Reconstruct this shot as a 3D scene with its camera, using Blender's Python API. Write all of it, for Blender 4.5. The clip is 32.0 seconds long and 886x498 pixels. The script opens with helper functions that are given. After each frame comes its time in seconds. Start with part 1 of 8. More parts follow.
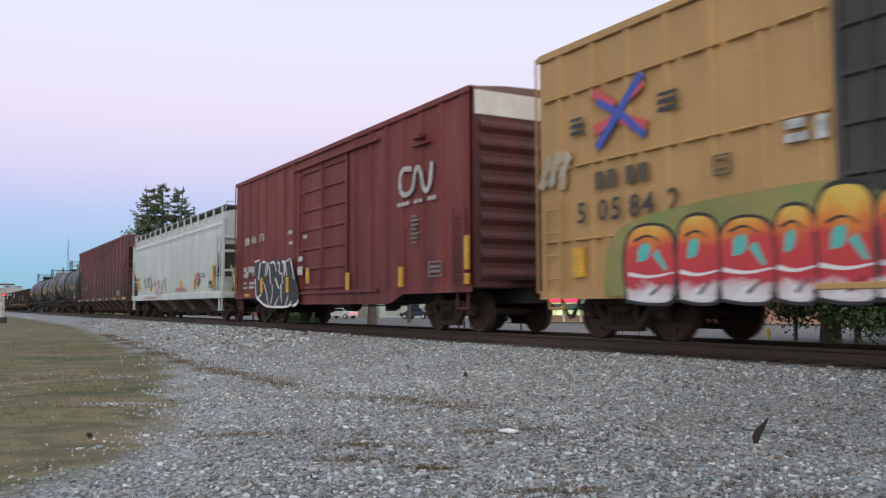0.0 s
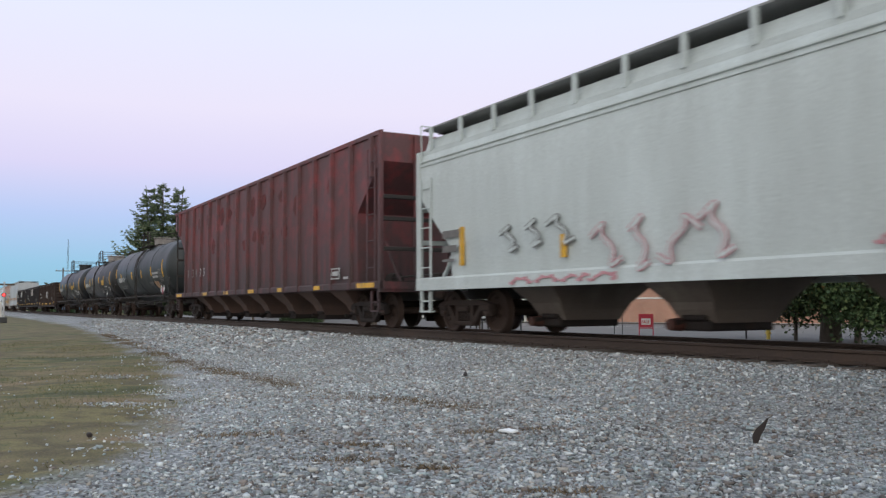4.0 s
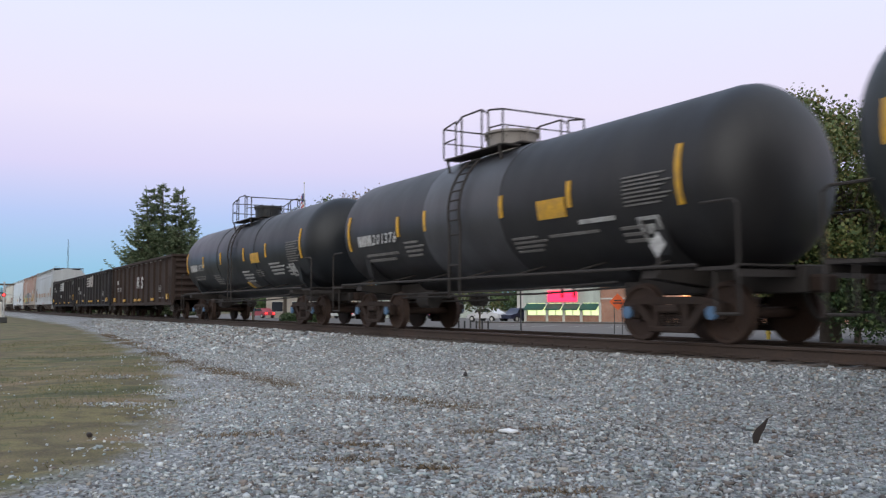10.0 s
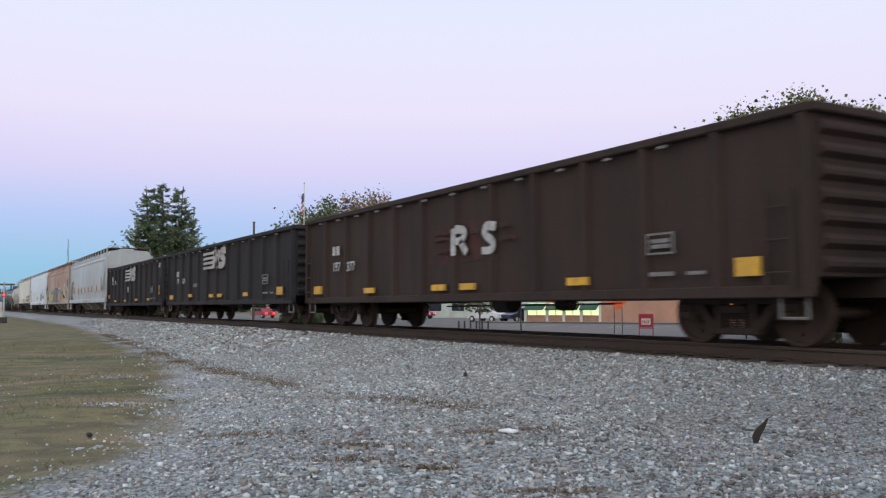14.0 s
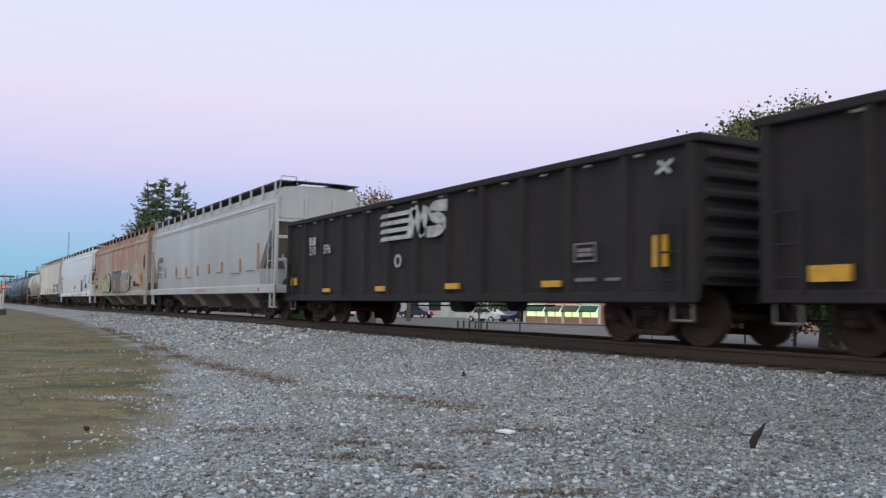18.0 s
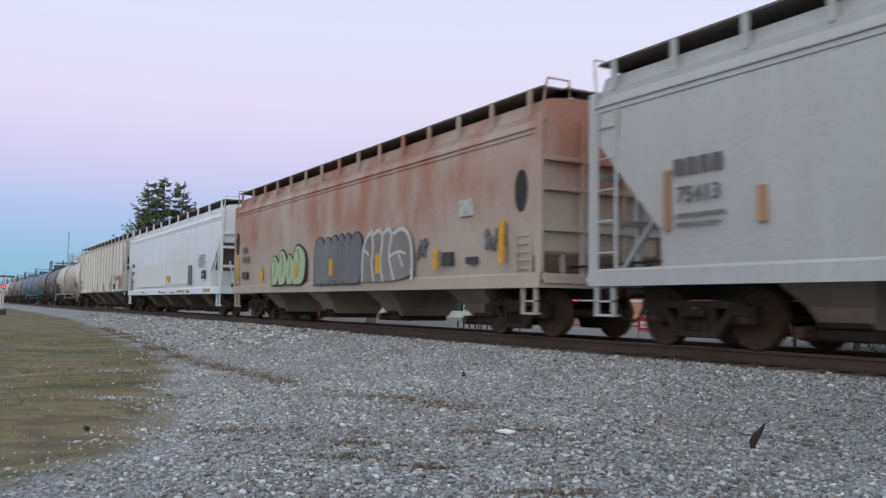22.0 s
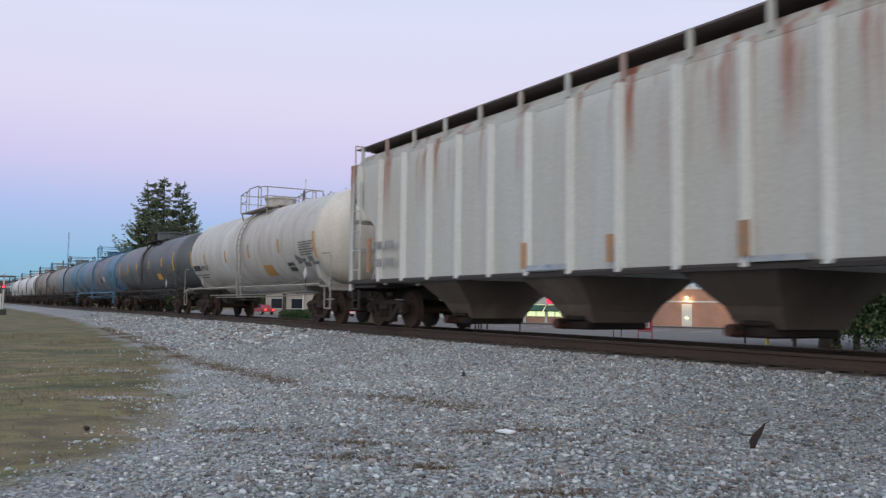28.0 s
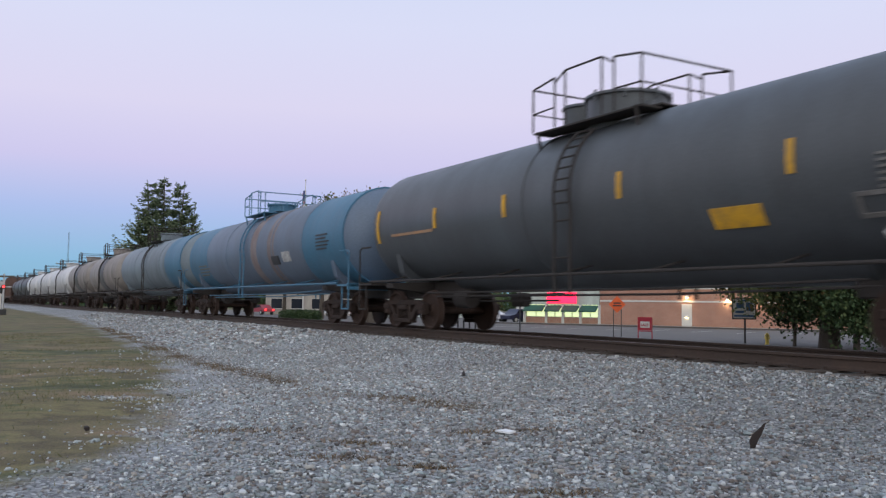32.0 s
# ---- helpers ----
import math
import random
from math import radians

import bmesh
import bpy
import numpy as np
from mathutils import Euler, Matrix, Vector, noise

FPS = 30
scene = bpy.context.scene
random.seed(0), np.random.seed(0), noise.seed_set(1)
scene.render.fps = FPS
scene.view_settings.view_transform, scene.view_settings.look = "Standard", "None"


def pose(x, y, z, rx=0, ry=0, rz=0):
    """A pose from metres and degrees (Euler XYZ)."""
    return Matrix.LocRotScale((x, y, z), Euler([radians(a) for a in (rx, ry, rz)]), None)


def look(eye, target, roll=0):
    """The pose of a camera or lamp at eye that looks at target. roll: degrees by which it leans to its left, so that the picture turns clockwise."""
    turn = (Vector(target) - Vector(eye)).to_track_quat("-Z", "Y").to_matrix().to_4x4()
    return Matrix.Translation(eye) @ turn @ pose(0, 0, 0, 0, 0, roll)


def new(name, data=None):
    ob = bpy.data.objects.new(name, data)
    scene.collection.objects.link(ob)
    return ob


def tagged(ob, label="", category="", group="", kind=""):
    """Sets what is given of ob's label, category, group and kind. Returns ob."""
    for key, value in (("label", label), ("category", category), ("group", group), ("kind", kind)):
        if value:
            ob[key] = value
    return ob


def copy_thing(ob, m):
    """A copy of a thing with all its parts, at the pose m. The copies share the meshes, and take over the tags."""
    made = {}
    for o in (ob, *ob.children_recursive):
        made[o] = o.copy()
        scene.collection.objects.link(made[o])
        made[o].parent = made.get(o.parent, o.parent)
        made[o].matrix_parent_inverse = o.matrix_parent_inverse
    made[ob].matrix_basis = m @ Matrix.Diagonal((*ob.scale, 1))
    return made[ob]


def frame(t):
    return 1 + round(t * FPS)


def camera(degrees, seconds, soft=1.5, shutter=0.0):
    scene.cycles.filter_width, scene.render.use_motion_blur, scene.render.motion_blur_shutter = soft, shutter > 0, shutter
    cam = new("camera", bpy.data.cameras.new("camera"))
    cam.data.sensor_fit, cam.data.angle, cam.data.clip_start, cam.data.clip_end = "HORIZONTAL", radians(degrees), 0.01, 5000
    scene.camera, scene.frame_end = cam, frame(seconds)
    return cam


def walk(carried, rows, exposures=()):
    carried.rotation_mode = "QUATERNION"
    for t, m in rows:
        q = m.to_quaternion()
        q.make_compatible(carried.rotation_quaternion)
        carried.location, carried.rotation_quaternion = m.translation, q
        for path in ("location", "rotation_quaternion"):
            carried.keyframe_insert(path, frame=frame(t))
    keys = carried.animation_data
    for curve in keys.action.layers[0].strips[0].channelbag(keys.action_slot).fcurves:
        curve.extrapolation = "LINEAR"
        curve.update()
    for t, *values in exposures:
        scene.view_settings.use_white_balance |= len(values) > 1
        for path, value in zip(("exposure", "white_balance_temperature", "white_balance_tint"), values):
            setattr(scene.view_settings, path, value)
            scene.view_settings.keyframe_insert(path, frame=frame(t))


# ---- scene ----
cam = camera(54.62, 32.0, soft=1.3, shutter=0.4)
EYE = (0.435, -0.05, 0.582)


def aim(turn, tilt, roll):
    """The camera's pose from its angle to the track, its tilt and its lean."""
    a, p = radians(turn), radians(tilt)
    way = (-math.cos(a) * math.cos(p), math.sin(a) * math.cos(p), math.sin(p))
    return look(EYE, [e + 20 * w for e, w in zip(EYE, way)], roll)


# held still, with one small nudge of the support
STILL_A, STILL_B = aim(29.884, 3.769, -0.259), aim(29.861, 3.738, 0.740)
walk(cam, [(0.0, STILL_A), (14.5, STILL_A), (15.5, STILL_A),
           (16.5, aim(29.774, 3.647, 1.144)), (17.0, aim(29.834, 3.684, 0.684)), (17.5, aim(29.878, 3.742, 0.919)),
           (18.0, STILL_B), (18.5, STILL_B), (32.0, STILL_B)],
     exposures=[(0.0, 0.08, 6700, 11), (3.0, 0.04, 6520, 9), (6.0, 0.27, 6850, 9), (7.2, 0.24, 6800, 9), (8.8, 0.11, 6540, 11), (14.5, 0.06, 6540, 11), (18.0, 0.0, 6490, 11), (25.0, -0.06, 6460, 12), (32.0, -0.12, 6330, 13)])

YC = 10.64          # centre line of the track; the rail head is z = 0


def run(t):
    """How far the train has gone at t seconds."""
    return 8.7495 * (t - 16) + 0.01178 * (t - 16) ** 2 + 0.000504 * (t - 16) ** 3


# ---- world and light: clear dusk, the sun just set behind the camera ----
world = bpy.data.worlds.new("dusk_sky")
scene.world = world
world.use_nodes = True
wt = world.node_tree
wt.nodes.clear()


def wnode(kind, **kw):
    n = wt.nodes.new(kind)
    for k, v in kw.items():
        n.inputs[k].default_value = v
    return n


tc = wnode("ShaderNodeTexCoord")
sep = wnode("ShaderNodeSeparateXYZ")
wt.links.new(tc.outputs["Generated"], sep.inputs[0])
ramp = wnode("ShaderNodeValToRGB")
SKY = [(0.0, (0.25, 0.49, 0.63)), (0.045, (0.30, 0.55, 0.76)), (0.10, (0.46, 0.58, 0.88)), (0.155, (0.68, 0.65, 0.90)),
       (0.22, (0.78, 0.745, 0.93)), (0.31, (0.76, 0.79, 0.97)), (0.45, (0.66, 0.77, 0.97)), (1.0, (0.40, 0.58, 0.90))]
el = ramp.color_ramp.elements
while len(el) < len(SKY):
    el.new(0.5)
for e, (p, c) in zip(el, SKY):
    e.position, e.color = p, (*c, 1)
wt.links.new(sep.outputs["Z"], ramp.inputs[0])
glow = wnode("ShaderNodeVectorMath")          # brighter and warmer towards the set sun
glow.operation = "DOT_PRODUCT"
glow.inputs[1].default_value = (0.86, -0.48, -0.12)
wt.links.new(tc.outputs["Generated"], glow.inputs[0])
up = wnode("ShaderNodeMapRange")
up.inputs["From Min"].default_value, up.inputs["From Max"].default_value = -0.75, 1.0
up.inputs["To Min"].default_value, up.inputs["To Max"].default_value = 0.0, 1.0
wt.links.new(glow.outputs["Value"], up.inputs["Value"])
warm = wnode("ShaderNodeMixRGB")
warm.blend_type = "MIX"
warm.inputs["Color2"].default_value = (1.17, 1.15, 1.12, 1)
wt.links.new(up.outputs["Result"], warm.inputs["Fac"])
wt.links.new(ramp.outputs["Color"], warm.inputs["Color1"])
bg = wnode("ShaderNodeBackground", Strength=1.0)
wt.links.new(warm.outputs["Color"], bg.inputs["Color"])
wo = wnode("ShaderNodeOutputWorld")
wt.links.new(bg.outputs[0], wo.inputs[0])

sun = new("afterglow_sun", bpy.data.lights.new("afterglow_sun", "SUN"))
sun.data.energy, sun.data.angle, sun.data.color = 0.5, radians(50), (0.96, 0.98, 1.0)
sun.matrix_world = look((30, -20, 18), (0, 0, 0))


# ---- materials ----
def material(name):
    m = bpy.data.materials.new(name)
    m.use_nodes = True
    nt = m.node_tree
    return m, nt, nt.nodes["Principled BSDF"]


def ramp_node(nt, stops):
    r = nt.nodes.new("ShaderNodeValToRGB")
    e = r.color_ramp.elements
    while len(e) < len(stops):
        e.new(0.5)
    for q, (p, c) in zip(e, stops):
        q.position, q.color = p, (c, c, c, 1) if isinstance(c, (int, float)) else (*c, 1)
    return r


def noise_node(nt, scale, stretch=(1, 1, 1), detail=4, coord="Object", rough=0.6):
    c = nt.nodes.new("ShaderNodeTexCoord")
    mp = nt.nodes.new("ShaderNodeMapping")
    mp.inputs["Scale"].default_value = stretch
    nt.links.new(c.outputs[coord], mp.inputs["Vector"])
    n = nt.nodes.new("ShaderNodeTexNoise")
    n.inputs["Scale"].default_value, n.inputs["Detail"].default_value = scale, detail
    n.inputs["Roughness"].default_value = rough
    nt.links.new(mp.outputs[0], n.inputs["Vector"])
    return n


def mix(nt, fac, a, b, kind="MIX"):
    x = nt.nodes.new("ShaderNodeMixRGB")
    x.blend_type = kind
    for key, val in (("Fac", fac), ("Color1", a), ("Color2", b)):
        if isinstance(val, (int, float)):
            x.inputs[key].default_value = val
        elif isinstance(val, tuple):
            x.inputs[key].default_value = (*val, 1)
        else:
            nt.links.new(val, x.inputs[key])
    return x.outputs[0]


def bump(nt, bs, height, strength=0.3, distance=0.01):
    b = nt.nodes.new("ShaderNodeBump")
    b.inputs["Strength"].default_value, b.inputs["Distance"].default_value = strength, distance
    nt.links.new(height, b.inputs["Height"])
    nt.links.new(b.outputs[0], bs.inputs["Normal"])


def paint(name, rgb, second=None, amount=0.45, rough=0.55, metal=0.0, streak=0.5, scale=1.4, grime=(0.06, 0.05, 0.045), dirt=0.45, soft=0.16, relief=0.15, gloss=0.5, runs=None):
    """Weathered paint: streaks of a second colour (rust, fading), blotches of grime, fine grain; runs: (colour,
    threshold, softness, z0, z1) of a streaky tint that grows from z0 to z1: rust that runs down from the eaves, and a
    darker lower side where z0 exceeds z1.
    """
    m, nt, bs = material(name)
    second = second or tuple(c * 0.6 for c in rgb)
    n1 = noise_node(nt, scale, (1, 1, streak), 5)
    r1 = ramp_node(nt, [(max(0, 1 - amount - soft - 0.18), 0.0), (min(1, 1 - amount + soft - 0.18), 1.0)])
    nt.links.new(n1.outputs["Fac"], r1.inputs[0])
    col = mix(nt, r1.outputs[0], rgb, second)
    n2 = noise_node(nt, 0.55, (1, 1, 0.35), 6)
    r2 = ramp_node(nt, [(0.42, 0.0), (0.78, dirt)])
    nt.links.new(n2.outputs["Fac"], r2.inputs[0])
    col = mix(nt, r2.outputs[0], col, grime)
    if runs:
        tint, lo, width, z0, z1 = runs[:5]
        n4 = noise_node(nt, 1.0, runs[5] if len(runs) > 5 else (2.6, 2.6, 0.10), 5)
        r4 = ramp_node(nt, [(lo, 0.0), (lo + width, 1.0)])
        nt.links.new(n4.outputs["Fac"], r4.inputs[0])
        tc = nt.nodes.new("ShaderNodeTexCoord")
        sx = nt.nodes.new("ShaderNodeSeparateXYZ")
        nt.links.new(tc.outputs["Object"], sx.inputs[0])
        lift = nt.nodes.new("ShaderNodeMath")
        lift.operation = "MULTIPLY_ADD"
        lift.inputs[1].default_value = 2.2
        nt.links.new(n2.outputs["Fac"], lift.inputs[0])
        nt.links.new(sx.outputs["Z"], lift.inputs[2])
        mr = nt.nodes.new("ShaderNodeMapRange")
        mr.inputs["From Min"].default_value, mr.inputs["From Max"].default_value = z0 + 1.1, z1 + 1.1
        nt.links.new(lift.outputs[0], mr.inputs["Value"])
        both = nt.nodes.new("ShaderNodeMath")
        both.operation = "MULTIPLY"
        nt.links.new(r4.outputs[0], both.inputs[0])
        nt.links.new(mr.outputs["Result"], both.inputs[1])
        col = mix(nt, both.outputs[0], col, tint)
    n3 = noise_node(nt, 26, (1, 1, 1), 3)
    r3 = ramp_node(nt, [(0.3, 0.86), (0.7, 1.08)])
    nt.links.new(n3.outputs["Fac"], r3.inputs[0])
    col = mix(nt, 1.0, col, r3.outputs[0], "MULTIPLY")
    nt.links.new(col, bs.inputs["Base Color"])
    rr = ramp_node(nt, [(0.2, max(0.05, rough - 0.12)), (0.8, min(1, rough + 0.18))])
    nt.links.new(n2.outputs["Fac"], rr.inputs[0])
    nt.links.new(rr.outputs[0], bs.inputs["Roughness"])
    bs.inputs["Metallic"].default_value, bs.inputs["Specular IOR Level"].default_value = metal, gloss
    bump(nt, bs, n3.outputs["Fac"], relief, 0.004)
    return m


def plain(name, rgb, rough=0.6, metal=0.0, emit=0.0):
    m, nt, bs = material(name)
    n = noise_node(nt, 9, (1, 1, 1), 4)
    r = ramp_node(nt, [(0.25, 0.88), (0.75, 1.07)])
    nt.links.new(n.outputs["Fac"], r.inputs[0])
    nt.links.new(mix(nt, 1.0, rgb, r.outputs[0], "MULTIPLY"), bs.inputs["Base Color"])
    bs.inputs["Roughness"].default_value, bs.inputs["Metallic"].default_value = rough, metal
    if emit:
        bs.inputs["Emission Color"].default_value = (*rgb, 1)
        bs.inputs["Emission Strength"].default_value = emit
    return m


STEEL = paint("truck_steel", (0.018, 0.014, 0.012), (0.036, 0.021, 0.015), 0.45, 0.8, 0.0, 1.0, 4, dirt=0.5, gloss=0.25)
RUSTY = paint("rusty_truck_steel", (0.048, 0.026, 0.018), (0.022, 0.016, 0.014), 0.5, 0.8, 0.0, 1.0, 4, gloss=0.25)
WHEEL = paint("wheel_steel", (0.028, 0.017, 0.014), (0.052, 0.029, 0.020), 0.5, 0.7, 0.1, 1.0, 5, gloss=0.3)
DARK = paint("underframe_black", (0.018, 0.017, 0.017), (0.032, 0.026, 0.023), 0.5, 0.8, 0.0, 1.0, 3)
YELLOW = paint("reflector_yellow", (0.75, 0.40, 0.02), (0.45, 0.26, 0.05), 0.25, 0.45, 0, 1, 6, dirt=0.25)
WHITE = paint("stencil_white", (0.62, 0.62, 0.60), (0.35, 0.34, 0.33), 0.35, 0.6, 0, 1, 7, dirt=0.4)
FADED = paint("faded_stencil", (0.34, 0.33, 0.32), (0.18, 0.17, 0.16), 0.5, 0.7, 0, 1, 7, dirt=0.4)
BLACKINK = plain("stencil_black", (0.035, 0.035, 0.04), 0.6)
ORANGE = paint("faded_orange", (0.55, 0.25, 0.10), (0.4, 0.26, 0.16), 0.4, 0.6, 0, 1, 6)
REDINK = plain("red_spray", (0.45, 0.10, 0.12), 0.6)


# ---- mesh building ----
class Shape:
    """Collects vertices and faces for one mesh."""

    def __init__(self):
        self.v, self.f = [], []

    def add(self, vs, fs):
        k = len(self.v)
        self.v += [tuple(p) for p in vs]
        self.f += [tuple(i + k for i in q) for q in fs]
        return self

    def box(self, x0, x1, y0, y1, z0, z1, c=0.0):
        lo, hi = (min(x0, x1), min(y0, y1), min(z0, z1)), (max(x0, x1), max(y0, y1), max(z0, z1))
        if c <= 0:
            vs = [((lo, hi)[i][0], (lo, hi)[j][1], (lo, hi)[k][2]) for i in (0, 1) for j in (0, 1) for k in (0, 1)]
            return self.add(vs, [(0, 1, 3, 2), (4, 6, 7, 5), (0, 4, 5, 1), (2, 3, 7, 6), (0, 2, 6, 4), (1, 5, 7, 3)])
        vs, fs, idx = [], [], {}
        for s in np.ndindex(2, 2, 2):
            for a in range(3):
                idx[s, a] = len(vs)
                vs.append(tuple(((lo[b] + (0 if b == a else c)) if s[b] == 0 else (hi[b] - (0 if b == a else c))) for b in range(3)))
        for a in range(3):
            b, d = (a + 1) % 3, (a + 2) % 3
            for e in (0, 1):
                q = []
                for u, w in ((0, 0), (1, 0), (1, 1), (0, 1)):
                    s = [0, 0, 0]
                    s[a], s[b], s[d] = e, u, w
                    q.append(idx[tuple(s), a])
                fs.append(q)
                for g in (0, 1):
                    s0, s1 = [0, 0, 0], [0, 0, 0]
                    s0[a] = s1[a] = e
                    s0[b] = s1[b] = g
                    s0[d], s1[d] = 0, 1
                    fs.append([idx[tuple(s0), a], idx[tuple(s0), b], idx[tuple(s1), b], idx[tuple(s1), a]])
        for s in np.ndindex(2, 2, 2):
            fs.append([idx[s, 0], idx[s, 1], idx[s, 2]])
        return self.add(vs, fs)

    def cyl(self, p0, p1, r, n=8, r1=None):
        p0, p1 = Vector(p0), Vector(p1)
        r1 = r if r1 is None else r1
        d = (p1 - p0).normalized()
        a = d.orthogonal().normalized()
        b = d.cross(a)
        vs = []
        for p, q in ((p0, r), (p1, r1)):
            for i in range(n):
                w = 2 * math.pi * i / n
                vs.append(p + (a * math.cos(w) + b * math.sin(w)) * q)
        fs = [(i, (i + 1) % n, n + (i + 1) % n, n + i) for i in range(n)]
        return self.add(vs, fs + [tuple(range(n))[::-1], tuple(range(n, 2 * n))])

    def tube(self, pts, r, n=6):
        for a, b in zip(pts, pts[1:]):
            self.cyl(a, b, r, n)
        return self

    def prism(self, poly, axis, lo, hi):
        def at(p, w):
            return {"x": (w, p[0], p[1]), "y": (p[0], w, p[1]), "z": (p[0], p[1], w)}[axis]
        n = len(poly)
        vs = [at(p, lo) for p in poly] + [at(p, hi) for p in poly]
        fs = [(i, (i + 1) % n, n + (i + 1) % n, n + i) for i in range(n)]
        return self.add(vs, fs + [tuple(range(n))[::-1], tuple(range(n, 2 * n))])

    def loft(self, rings, caps=True, closed=True):
        n = len(rings[0])
        vs = [p for r in rings for p in r]
        fs = []
        for k in range(len(rings) - 1):
            for i in range(n if closed else n - 1):
                j = (i + 1) % n
                fs.append((k * n + i, k * n + j, (k + 1) * n + j, (k + 1) * n + i))
        if caps:
            fs += [tuple(range(n))[::-1], tuple(range((len(rings) - 1) * n, len(rings) * n))]
        return self.add(vs, fs)

    def turn(self, profile, n=24, axis="x", centre=(0, 0, 0)):
        """Revolves (along, radius) pairs round an axis."""
        rings = []
        for a, r in profile:
            ring = []
            for i in range(n):
                w = 2 * math.pi * i / n
                c, s = r * math.cos(w), r * math.sin(w)
                p = {"x": (a, c, s), "y": (c, a, s), "z": (c, s, a)}[axis]
                ring.append(tuple(p[k] + centre[k] for k in range(3)))
            rings.append(ring)
        return self.loft(rings)

    def mesh(self, name, mat, smooth=None):
        me = bpy.data.meshes.new(name)
        me.from_pydata(self.v, [], self.f)
        bm = bmesh.new()
        bm.from_mesh(me)
        bmesh.ops.recalc_face_normals(bm, faces=bm.faces[:])
        if smooth is not None:
            for f in bm.faces:
                f.smooth = True
            for e in bm.edges:
                if len(e.link_faces) == 2 and e.calc_face_angle(0) > radians(smooth):
                    e.smooth = False
        bm.to_mesh(me)
        bm.free()
        me.materials.append(mat)
        return me


def part(name, shape, mat, parent, label="", smooth=None, at=None):
    """One mesh object under a thing or under a part."""
    me = shape if isinstance(shape, bpy.types.Mesh) else shape.mesh(name, mat, smooth)
    ob = new(name, me)
    ob.parent = parent
    if at is not None:
        ob.matrix_basis = at
    return tagged(ob, label=label)


def thing(name, label, category, at=None, group="", kind=""):
    ob = new(name)
    if at is not None:
        ob.matrix_basis = at
    return tagged(ob, label, category, group, kind)


def solid(name, shape, mat, label, category, at=None, group="", kind="", smooth=None):
    ob = new(name, shape.mesh(name, mat, smooth))
    if at is not None:
        ob.matrix_basis = at
    return tagged(ob, label, category, group, kind)


FONT_CACHE = {}


def letters(text, parent, x, y, z, height, mat, squeeze=1.0):
    """Flat lettering on a wall that faces -y, as a mesh."""
    key = (text, round(height, 3), mat.name, squeeze)
    if key not in FONT_CACHE:
        cu = bpy.data.curves.new("lettering", "FONT")
        cu.body, cu.size, cu.extrude, cu.offset, cu.resolution_u = text, height * 1.38, 0.0015, 0.006, 2
        ob = new("lettering", cu)
        bpy.context.view_layer.update()
        me = bpy.data.meshes.new_from_object(ob.evaluated_get(bpy.context.evaluated_depsgraph_get()))
        bpy.data.objects.remove(ob)
        me.transform(Matrix.Diagonal((squeeze, 1, 1, 1)))
        me.transform(Matrix.Rotation(radians(90), 4, "X"))
        me.materials.clear()
        me.materials.append(mat)
        FONT_CACHE[key] = me
    return part("lettering", FONT_CACHE[key], mat, parent, at=pose(x, y, z))


def bars(parent, x, y, z, rows, mat, name="stencil"):
    """Unreadable writing: rows of (dx, dz, width, height) bars, proud of a wall that faces -y."""
    for dx, dz, w, h in rows:
        part(name, Shape().box(x + dx, x + dx + w, y - 0.004, y + 0.002, z + dz, z + dz + h), mat, parent)


# ---- ground ----
def ground_height(x, y):
    def ease(a, b, t):
        t = np.clip((t - a) / (b - a), 0, 1)
        return t * t * (3 - 2 * t)
    z = -0.62 + 0.40 * ease(6.4, 9.15, y) - 0.50 * ease(12.2, 15.0, y) - 0.38 * ease(15, 24, y)
    near = np.clip(1 - np.hypot(x + 8, y - 5) / 60, 0, 1)
    z = z + near * 0.018 * (np.sin(x * 1.7 + 0.8 * np.sin(y * 1.1)) + np.sin(y * 2.3 + x * 0.6)) * (y < 6.6)
    return z


def axis_values(lo, hi, fine_lo, fine_hi, step, grow=1.35):
    v = list(np.arange(fine_lo, fine_hi + step / 2, step))
    d = step
    while v[0] > lo:
        d *= grow
        v.insert(0, v[0] - d)
    d = step
    while v[-1] < hi:
        d *= grow
        v.append(v[-1] + d)
    return np.array(v)


gx, gy = axis_values(-2500, 2500, -40, 6, 0.4), axis_values(-2500, 2500, -4, 16, 0.3)
GX, GY = np.meshgrid(gx, gy)
GZ = ground_height(GX, GY)
ny, nx = GX.shape
gm = bpy.data.meshes.new("ground")
quads = [(j * nx + i, j * nx + i + 1, (j + 1) * nx + i + 1, (j + 1) * nx + i) for j in range(ny - 1) for i in range(nx - 1)]
gm.from_pydata(np.stack([GX, GY, GZ], -1).reshape(-1, 3).tolist(), [], quads)
for f in gm.polygons:
    f.use_smooth = True


def ballast_tint(nt):
    """Ballast tint: slightly paler further down the line, darker towards x = 0 where the line comes nearest, its edge
    broken by noise.
    """
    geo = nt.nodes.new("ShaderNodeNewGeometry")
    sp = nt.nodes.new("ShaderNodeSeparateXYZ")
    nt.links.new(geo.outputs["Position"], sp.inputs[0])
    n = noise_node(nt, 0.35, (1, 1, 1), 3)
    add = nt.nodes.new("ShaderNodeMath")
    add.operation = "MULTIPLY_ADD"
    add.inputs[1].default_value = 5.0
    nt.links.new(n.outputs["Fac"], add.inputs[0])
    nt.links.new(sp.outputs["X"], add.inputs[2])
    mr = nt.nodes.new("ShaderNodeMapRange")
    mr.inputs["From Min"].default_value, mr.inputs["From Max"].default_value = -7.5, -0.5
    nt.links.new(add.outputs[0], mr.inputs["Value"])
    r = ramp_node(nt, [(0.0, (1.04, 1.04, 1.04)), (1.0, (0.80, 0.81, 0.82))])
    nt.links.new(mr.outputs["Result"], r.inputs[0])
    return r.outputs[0]


